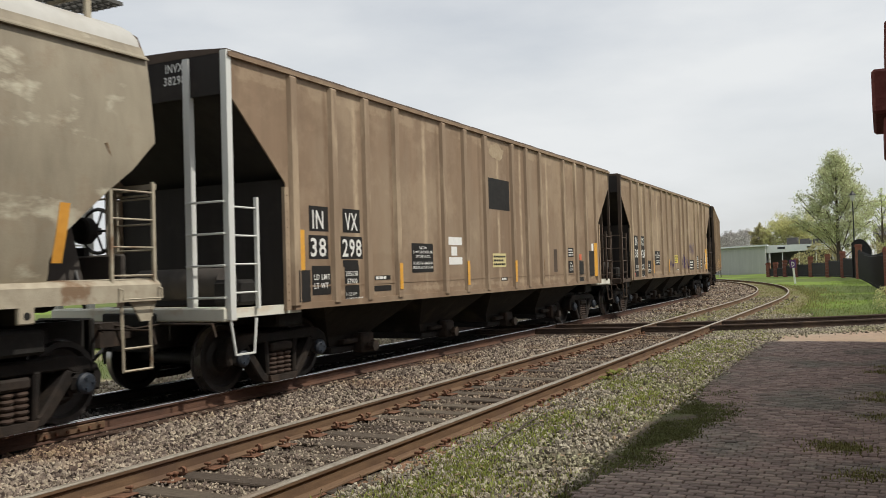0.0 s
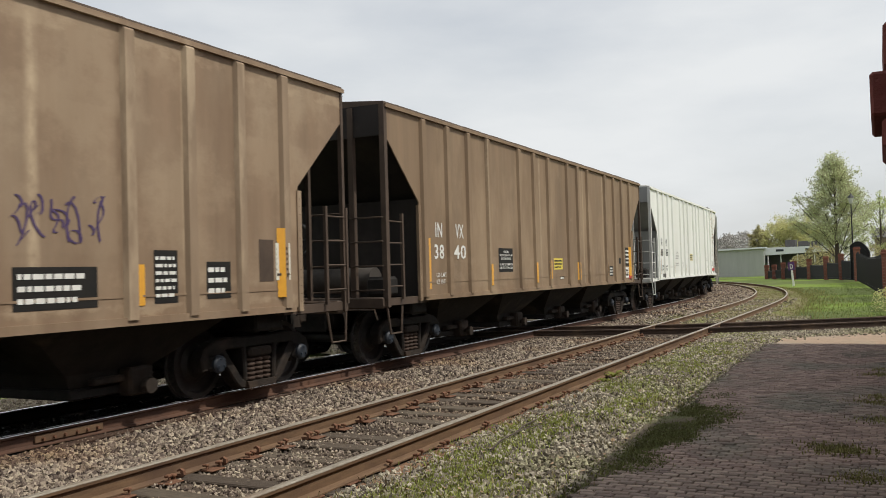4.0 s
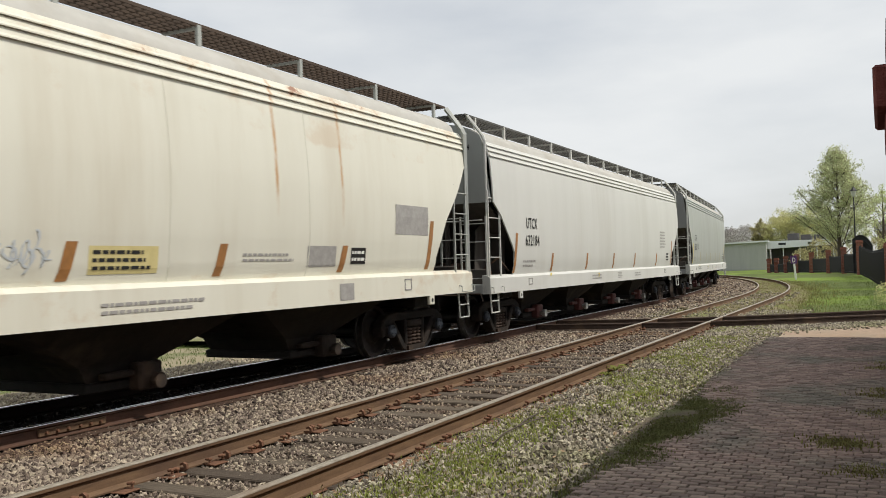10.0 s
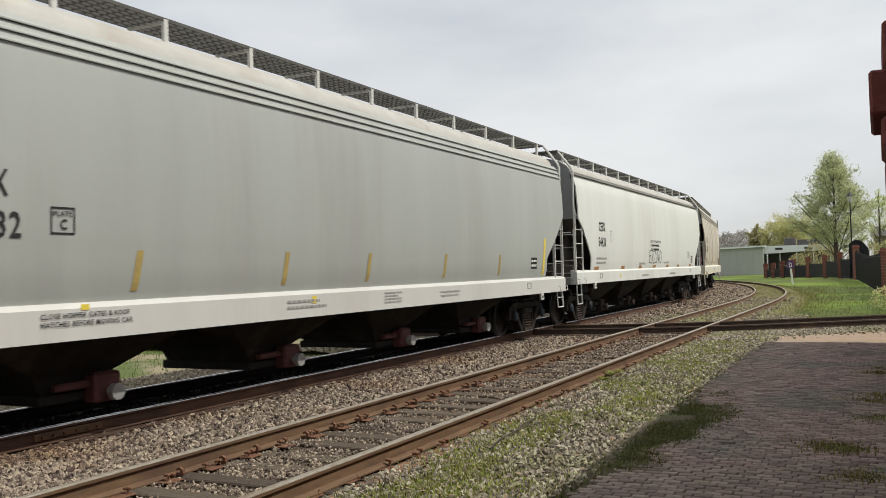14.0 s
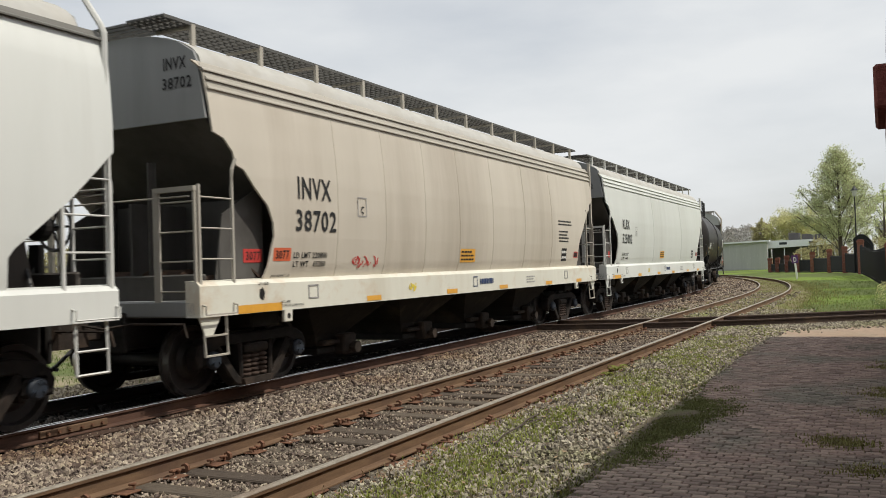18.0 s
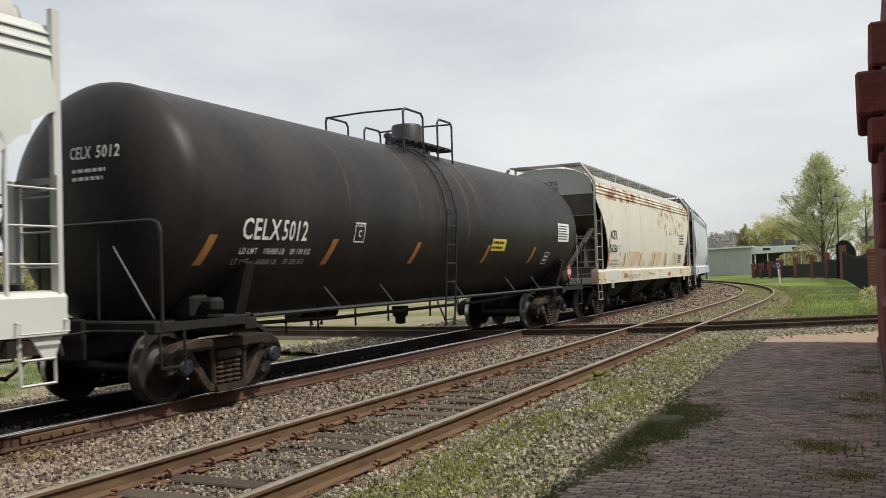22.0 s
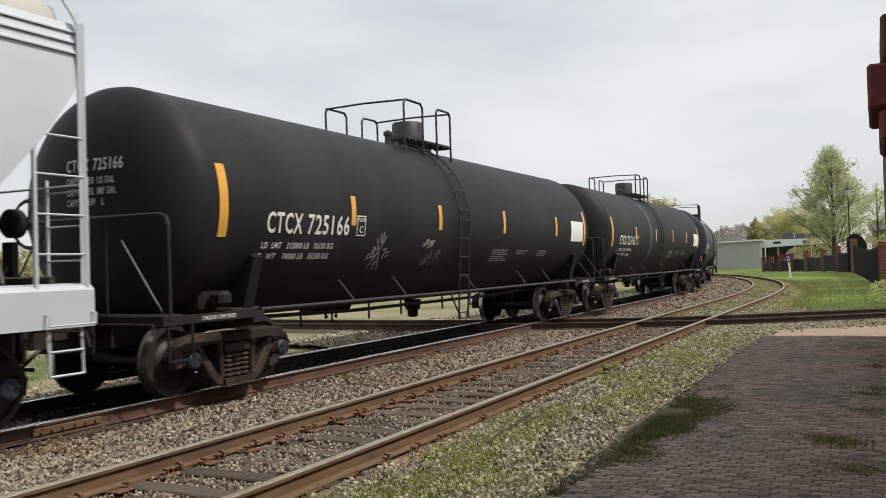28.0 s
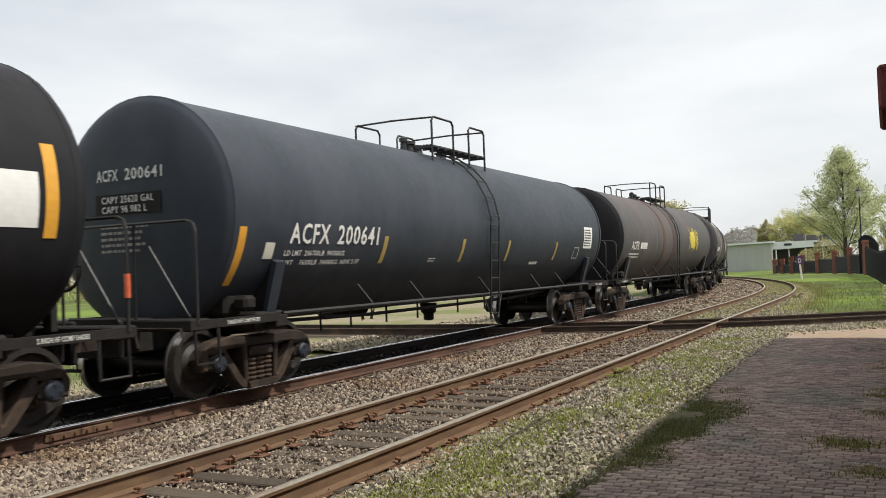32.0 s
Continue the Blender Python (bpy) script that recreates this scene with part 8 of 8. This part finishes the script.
                edge=long_edge, profile=long_flow, beads=[(3.81, 3.92, 0.030), (3.92, 4.03, 0.030), (4.03, 4.14, 0.030)], sill=(0.95, 1.32), bays=4, supports=12, end_mat="grey", gate="gate_red")
    o7 = [("stripe", u, 1.42, 1.86, 0.10, "tape_dull", 0.08) for u in (4.57, 7.33, 9.58, 12.4, 15.1)]
    center_flow("long mid-grey covered hopper with black lettering and yellow stripes", 18.86, "grey", u6("632132", "yellow") + o7 + [("frame", 3.40, 2.01, 0.30, 0.27, K), ("word", "PLATE", 3.43, 2.19, 0.23, 0.05, K), ("word", "C", 3.51, 2.06, 0.09, 0.10, K), ("text", 3.25, 1.18, 0.052, K, ["CLOSE HOPPER GATES & ROOF", "HATCHES BEFORE MOVING CAR"])], [], 57, 128.5,
                edge=long_edge, profile=long_flow, beads=[(3.81, 3.92, 0.030), (3.92, 4.03, 0.030), (4.03, 4.14, 0.030)], sill=(0.95, 1.32), bays=4, supports=12, end_mat="endgrey", sill_mat="lightgrey", bead_mat=M["grey"], gate="gate_red")
    center_flow("long white covered hopper with a grey roof band and black scrawls", 18.4, "white",
                [("word", "CEFX", 2.25, 2.58, 0.66, 0.26, K), ("word", "54431", 2.2, 2.14, 0.76, 0.26, K), ("frame", 3.5, 2.3, 0.2, 0.32, "letter_grey"), ("bars", 2.0, 3.2, 1.6, 1.85, 2, "letter_grey"), ("tag", 8.72, 1.62, 0.40, 0.48, TAG, "letter_black"), ("word", "DO NOT CLEAN WITH STEAM OR BOILING WATER", 8.92, 2.355, 1.66, 0.085, "letter_black"), ("word", "INTERIOR", 8.90, 2.215, 0.36, 0.085, "letter_black"), ("bars", 9.30, 10.58, 2.215, 2.30, 1, "letter_black"), ("word", "EXTERIOR", 8.96, 2.075, 0.36, 0.085, "letter_black"), ("bars", 9.36, 10.52, 2.075, 2.16, 1, "letter_black"),
                 ("panel", 16.7, 17.05, 1.62, 1.9, "panel_black", 2, W), ("bars", 15.9, 16.4, 1.8, 2.1, 4, "letter_grey"), ("bars", 7.2, 8.1, 1.58, 1.66, 1, "letter_grey"), ("bars", 11.2, 12.1, 1.6, 1.68, 1, "letter_grey"), ("bars", 7.4, 8.4, 1.18, 1.26, 1, "letter_grey"), ("bars", 12.0, 13.2, 1.18, 1.26, 1, "letter_grey"), ("panel", 4.5, 4.62, 1.2, 1.3, "yellow")]
                + [("panel", u, u + 0.45, 1.46, 1.55, "orange_dirty") for u in (1.8, 4.8, 7.15, 9.33, 11.6, 13.7, 16.3)], [], 58, 148.08,
                edge=long_edge, profile=long_flow, beads=[(4.03, 4.155, 0.05)], bead_mat=M["band_dark"], sill=(1.09, 1.45), bays=4, supports=13)
    o9 = [("panel", u, u + 0.45, 1.05, 1.13, "amber") for u in (3.85, 6.75, 9.3, 12.2, 14.6)]
    flow_marks = lambda a, b, wa, wb, lds: [("word", a, 2.05, 2.56, wa, 0.30, K), ("word", b, 2.0, 2.11, wb, 0.29, K), ("frame", 3.66, 2.36, 0.27, 0.30, "letter_grey"), ("word", "C", 3.75, 2.41, 0.09, 0.11, K), ("text", 1.98, 1.73, 0.08, K, lds), ("text", 1.10, 1.385, 0.034, K, ["LIFT HERE"]), ("text", 1.58, 1.13, 0.030, K, ["JACK HERE"]), ("text", 1.52, 1.475, 0.034, K, ["GROUNDING LUG"]), ("panel", 7.5, 8.2, 1.62, 1.88, "amber", 3, K), ("panel", 0.70, 1.62, 1.035, 1.14, "amber"),
                                      ("bars", 8.28, 8.98, 1.17, 1.30, 1, "letter_blue"), ("frame", 7.95, 1.14, 0.2, 0.2, "letter_blue"), ("panel", 13.6, 14.0, 1.6, 1.92, "panel_black", 2, W), ("panel", 14.6, 14.95, 1.68, 1.84, "red", 1, K), ("bars", 10.9, 11.5, 1.12, 1.3, 3, "letter_grey"), ("oval", 1.14, 1.25, 1.19, 1.35, "panel_black"), ("scrawl", 5.3, 5.5, 1.17, 1.25, 2, "yellow"), ("text", 1.60, 1.08, 0.030, K, ["2 INCH HF COMP SHOES"])] 
    center_flow("beige covered hopper with black lettering and amber markers", 15.9, "beige", flow_marks("INVX", "38702", 0.86, 1.04, ["LD LMT 220800", "LT WT   65200"]) + o9 + [("panel", 1.53, 1.93, 1.69, 1.87, "red_orange"), ("word", "3077", 1.57, 1.725, 0.31, 0.11, K), ("bars", 13.3, 14.4, 2.48, 2.64, 2, "letter_black"), ("bars", 13.35, 14.2, 2.06, 2.38, 4, "letter_black"), ("scrawl", 3.5, 4.3, 1.58, 1.72, 4, "red")],
                [("word", "INVX", 0.84, 4.10, 0.38, 0.15, K), ("word", "38702", 0.82, 3.86, 0.48, 0.14, K)], 59, 166.45, edge=bulge_edge, end_low=3.45, tall_post=True, bays=4, placard="3077", slope_mat="slope_grey", seams=(3.0, 4.4, 5.8, 7.2, 8.8, 10.6, 12.4), posts=False, sill_mat="cream", post="band_tan", end_mat="endgrey", board="grate", supports=12, bead_mat=M["band_tan"])
    center_flow("white covered hopper with black lettering and amber markers", 15.96, "dull_white", flow_marks("KLRX", "525002", 0.88, 1.22, ["LD LMT 221600", "LT WT   64400"]) + o9,
                [("word", "KLRX", 0.74, 3.93, 0.38, 0.14, K), ("word", "525002", 0.70, 3.73, 0.50, 0.14, K)], 60, 183.4, edge=bulge_edge, end_low=3.45, tall_post=True, bays=4, placard="3077", slope_mat="slope_grey", posts=False, sill_mat="white", end_mat="endgrey", supports=12, seams=(6.2, 11.0))
    add(tank_car("black tank car with white lettering and orange stripes", 16.75, M["brownblack"],
                 [("word", "CELX", 1.61, 2.04, 0.83, 0.28, W), ("word", "5012", 2.48, 2.04, 0.60, 0.28, W), ("word", "LD LMT    196400 LB    89 100 KG", 1.65, 1.83, 1.60, 0.088, W), ("word", "LT WT     66600 LB    30 200 KG", 1.56, 1.675, 1.62, 0.085, "letter_grey"), ("frame", 4.38, 2.04, 0.31, 0.32, W), ("word", "PLATE", 4.42, 2.29, 0.23, 0.05, W), ("word", "C", 4.49, 2.13, 0.09, 0.11, W), ("panel", 10.1, 10.9, 1.95, 2.22, "yellow", 2, K), ("panel", 14.5, 15.4, 2.24, 2.72, "sign_white", 6, K), ("frame", 13.7, 1.62, 0.36, 0.32, W), ("bars", 13.76, 14.0, 1.68, 1.88, 2, W)]
                 + [("stripe", u, 1.66, 2.08, 0.15, "orange_dirty", 0.16) for u in (1.0, 3.8, 6.6, 9.9, 12.8)],
                 [("word", "CELX", 0.0, 3.05, 0.34, 0.15, W), ("word", "5012", 0.42, 3.05, 0.34, 0.15, W), ("bars", 0.05, 0.6, 2.75, 2.95, 2, W)], 61, R=1.58, zc=2.54, flat=0.62, plat=(7.3, 9.5), ladder_y=7.75, dome=0.7, placard="1301"), 201.05)
    center_flow("cream covered hopper with heavy rust patches along its top", 16.0, "rusty",
                [("word", "ACFX", 1.62, 2.42, 0.88, 0.28, K), ("word", "56250", 1.56, 2.0, 0.95, 0.25, K), ("frame", 2.75, 1.92, 0.24, 0.30, K), ("bars", 1.55, 2.9, 1.56, 1.80, 2, "letter_grey"), ("stripe", 1.46, 1.53, 2.42, 0.13, "orange_dirty", 0.12), ("panel", 1.4, 2.75, 1.12, 1.42, "lightgrey"), ("bars", 3.8, 6.0, 1.12, 1.27, 3, "letter_grey"), ("panel", 3.25, 3.75, 1.16, 1.30, "orange_dirty"),
                 ("bars", 13.7, 15.0, 2.39, 2.86, 4, "letter_black"), ("panel", 13.4, 14.2, 1.62, 2.0, "letter_grey", 3, K), ("stripe", 15.2, 1.5, 2.4, 0.14, "orange_dirty", 0.1), ("panel", 10.9, 11.4, 1.12, 1.26, "orange", 2, K), ("text", 7.14, 1.23, 0.065, K, ["CAUTION"]), ("bars", 7.6, 8.1, 1.19, 1.28, 2, "letter_black")]
                + [("stripe", u, 1.53, 1.98, 0.14, "orange_dirty", 0.12) for u in (3.6, 6.0, 8.4, 10.7, 12.95)],
                [("word", "ACFX", -0.10, 4.08, 0.46, 0.13, K), ("word", "56250", -0.12, 3.90, 0.48, 0.13, K), ("panel", -1.46, 1.46, 3.14, 3.78, "slope"), ("text", -0.12, 3.66, 0.06, K, ["CAPY 200000", "LD LMT", "LT WT"])], 62, 218.7, sill_mat="rusty", end_mat="grey", post="band_tan", board="galv", seams=(6.0, 10.6), end_low=3.12, beams=True)
    center_flow("pale bluish-grey covered hopper with grey lettering", 16.12, "bluewhite",
                [("word", "ACFX", 2.2, 2.46, 0.9, 0.26, "letter_grey"), ("word", "56246", 2.15, 1.98, 0.98, 0.26, "letter_grey"), ("frame", 3.5, 2.2, 0.25, 0.3, "letter_grey"), ("bars", 2.1, 3.0, 1.6, 1.8, 2, "letter_grey"), ("stripe", 1.62, 1.44, 2.36, 0.14, "orange_dirty", 0.12), ("stripe", 15.0, 1.48, 2.38, 0.14, "orange_dirty", 0.1), ("panel", 13.2, 13.65, 1.71, 2.05, "panel_black", 2, W), ("bars", 13.8, 14.9, 1.55, 2.05, 7, "letter_grey"),
                 ("panel", 12.85, 13.3, 1.12, 1.26, "orange", 2, K), ("bars", 11.2, 11.6, 1.1, 1.3, 3, "letter_grey"), ("bars", 12.6, 14.0, 1.36, 1.40, 1, "letter_grey")] + [("stripe", u, 1.5, 1.92, 0.13, "orange_dirty", 0.1) for u in (4.2, 6.6, 8.8, 10.8, 12.75)],
                [], 63, 236.08, post="bluewhite", end_mat="endgrey", beams=True)
    ctcx = lambda num, a, b, c, lim, wt: [("word", "LD  LMT   " + lim, 1.90, 1.83, 1.72, 0.088, W), ("word", "LT   WT    " + wt, 1.82, 1.67, 1.74, 0.088, W), ("word", "PLATE", 4.225, 2.265, 0.21, 0.06, W), ("word", "CTCX", 1.94, 2.05, 0.82, 0.28, W), ("word", num, 2.88, 2.05, 1.10, 0.28, W), ("frame", 4.20, 2.04, 0.26, 0.32, W), ("word", "C", 4.28, 2.09, 0.09, 0.11, W), ("stripe", 1.08, 1.97, 2.90, 0.16, "amber"), ("stripe", 4.10, 2.20, 2.66, 0.13, "amber"), ("stripe", a, 2.2, 2.66, 0.13, "amber"), ("stripe", b, 2.2, 2.68, 0.13, "amber"),
                        ("stripe", c, 2.2, 2.68, 0.13, "amber"), ("panel", 14.90, 15.92, 2.08, 2.62, "sign_white"), ("stripe", 16.07, 1.98, 2.92, 0.15, "amber"), ("bars", 9.8, 10.8, 1.55, 1.85, 6, "letter_grey"), ("bars", 11.2, 11.9, 1.72, 1.84, 2, "letter_grey"), ("bars", 12.6, 13.3, 1.66, 1.84, 3, "letter_grey")]
    cend = lambda num, caps: [("word", s, -0.335, 2.68 - 0.133 * i, w, 0.088, W) for i, (s, w) in enumerate(zip(caps, (0.81, 0.84, 0.64)))] + [("word", "CTCX", -0.35, 2.85, 0.40, 0.15, W), ("word", num, 0.12, 2.85, 0.48, 0.15, W)]
    add(tank_car("matt black tank car with white lettering and orange stripes", 17.1, M["black"], ctcx("725166", 7.12, 10.25, 13.7, "212000 LB   96150 KG", "74000 LB   33550 KG") + [("tag", 4.80, 1.42, 0.46, 0.68, CROSS_TAG, "letter_grey"), ("scrawl", 6.55, 6.95, 1.86, 1.98, 3, "letter_grey"), ("scrawl", 6.7, 7.3, 1.52, 1.78, 4, "greyspray")], cend("725166", CAPS), 64, flat=0.5, plat=(7.0, 9.0), ladder_y=7.98, dome=0.75, rail_h=0.74), 253.75)
    add(tank_car("matt black tank car with a glossy repainted band", 17.1, M["black"], ctcx("725165", 7.22, 10.3, 13.2, "212100 LB   96200 KG", "73900 LB   33500 KG"), cend("725165", CAPS), 65, flat=0.5, plat=(7.0, 9.0), ladder_y=7.98, dome=0.75, rail_h=0.74, tape=True, bands=((6.3, 0.45, "bluegrey"),)), 271.63)
    add(tank_car("faded blue-black tank car with stencilled white lettering", 17.1, M["bluegrey"],
                 [("word", "ACFX", 2.01, 1.98, 0.94, 0.28, W), ("word", "200641", 3.15, 1.98, 1.18, 0.28, W), ("text", 1.93, 1.80, 0.075, W, ["LD LMT  206700LB  94700KG"]), ("text", 1.84, 1.66, 0.075, W, ["LT WT    76300LB  34600KG  NEW 2-97"]), ("panel", 1.5, 1.7, 1.75, 1.98, "cream"), ("panel", 14.9, 15.6, 1.98, 2.55, "sign_white", 7, K), ("frame", 14.2, 1.7, 0.4, 0.3, W), ("bars", 6.2, 6.5, 1.66, 1.76, 2, W), ("bars", 11.3, 11.8, 1.55, 1.64, 1, W)]
                 + [("stripe", 1.00, 1.36, 2.18, 0.14, "amber", 0.02)] + [("stripe", u, 1.66, 2.12, 0.12, "tape_dull", 0.03) for u in (4.57, 7.52, 9.78, 12.8)],
                 [("word", "ACFX", -0.66, 2.88, 0.40, 0.15, W), ("word", "200641", -0.14, 2.88, 0.66, 0.15, W), ("panel", -0.69, 0.48, 2.42, 2.70, "panel_black"), ("word", "CAPY 25620 GAL", -0.57, 2.58, 0.94, 0.09, W), ("word", "CAPY 96 982 L", -0.57, 2.45, 0.82, 0.09, W), ("bars", -0.6, 0.3, 1.9, 2.3, 5, "letter_grey")], 66, flat=0.14, dome_r=0.0, plat=(7.5, 10.0), ladder_y=8.75), 289.55)
    add(tank_car("dusty grey tank car with rusty bands and a yellow scrawl", 17.1, M["dustgrey"], [("word", "ACFX", 2.0, 1.98, 0.94, 0.26, W), ("bars", 3.15, 4.3, 1.98, 2.24, 1, W), ("bars", 1.8, 3.4, 1.66, 1.88, 2, W), ("scrawl", 11.3, 13.2, 1.95, 2.95, 16, "yellow"), ("panel", 11.7, 12.5, 2.1, 2.75, "yellow")], [], 67, flat=0.14, dome_r=0.0, plat=(7.5, 10.0), ladder_y=8.75, head_mat=M["black"], bands=((6.6, 0.34, "rust_band"), (8.2, 0.22, "rust_band"))), 307.45)
    add(tank_car("dusty pinkish-grey tank car with a pale patch", 17.1, M["dustgrey"], [("bars", 1.9, 4.3, 1.98, 2.24, 1, W), ("panel", 12.4, 13.6, 2.0, 2.6, "weathered_sill")], [], 68, flat=0.14, dome_r=0.0, plat=(7.5, 10.0), ladder_y=8.75, bands=((8.2, 0.5, "rust_band"), (6.0, 0.4, "weathered"))), 325.35)
    add(tank_car("black tank car at the tail of the view", 17.1, M["black"], [("bars", 1.9, 4.3, 1.98, 2.24, 1, W)], [], 69, flat=0.45), 343.25)
    return cars


# ---- build ----
place()
TRAIN = build_train()
paving()


def run(t):
    """How far the train has come along its line by t."""
    return 8.5370 * t + 0.01235 * ((t - 16) ** 2 - 256)


def motions():
    """The train rolls along the curve and the straight; its wheels turn."""
    times = [0.5 * i for i in range(65)]
    for car, s0 in TRAIN:
        rows = []
        for t in times:
            s = s0 - run(t)
            xa, ya, _ = on(MAIN, s - 6.55)
            xb, yb, _ = on(MAIN, s + 6.55)
            rows.append((t, pose((xa + xb) / 2, (ya + yb) / 2, 0, 0, 0, -math.degrees(math.atan2(xb - xa, yb - ya)))))
        walk(car, rows)
    steps = [i / 15 for i in range(481)]
    turns = [math.degrees(run(t) / WHEEL_R) for t in steps]
    for wheel, k in WHEELS:
        walk(wheel, [(t, pose(0, k, WHEEL_R, a, 0, 0)) for t, a in zip(steps, turns)])


motions()
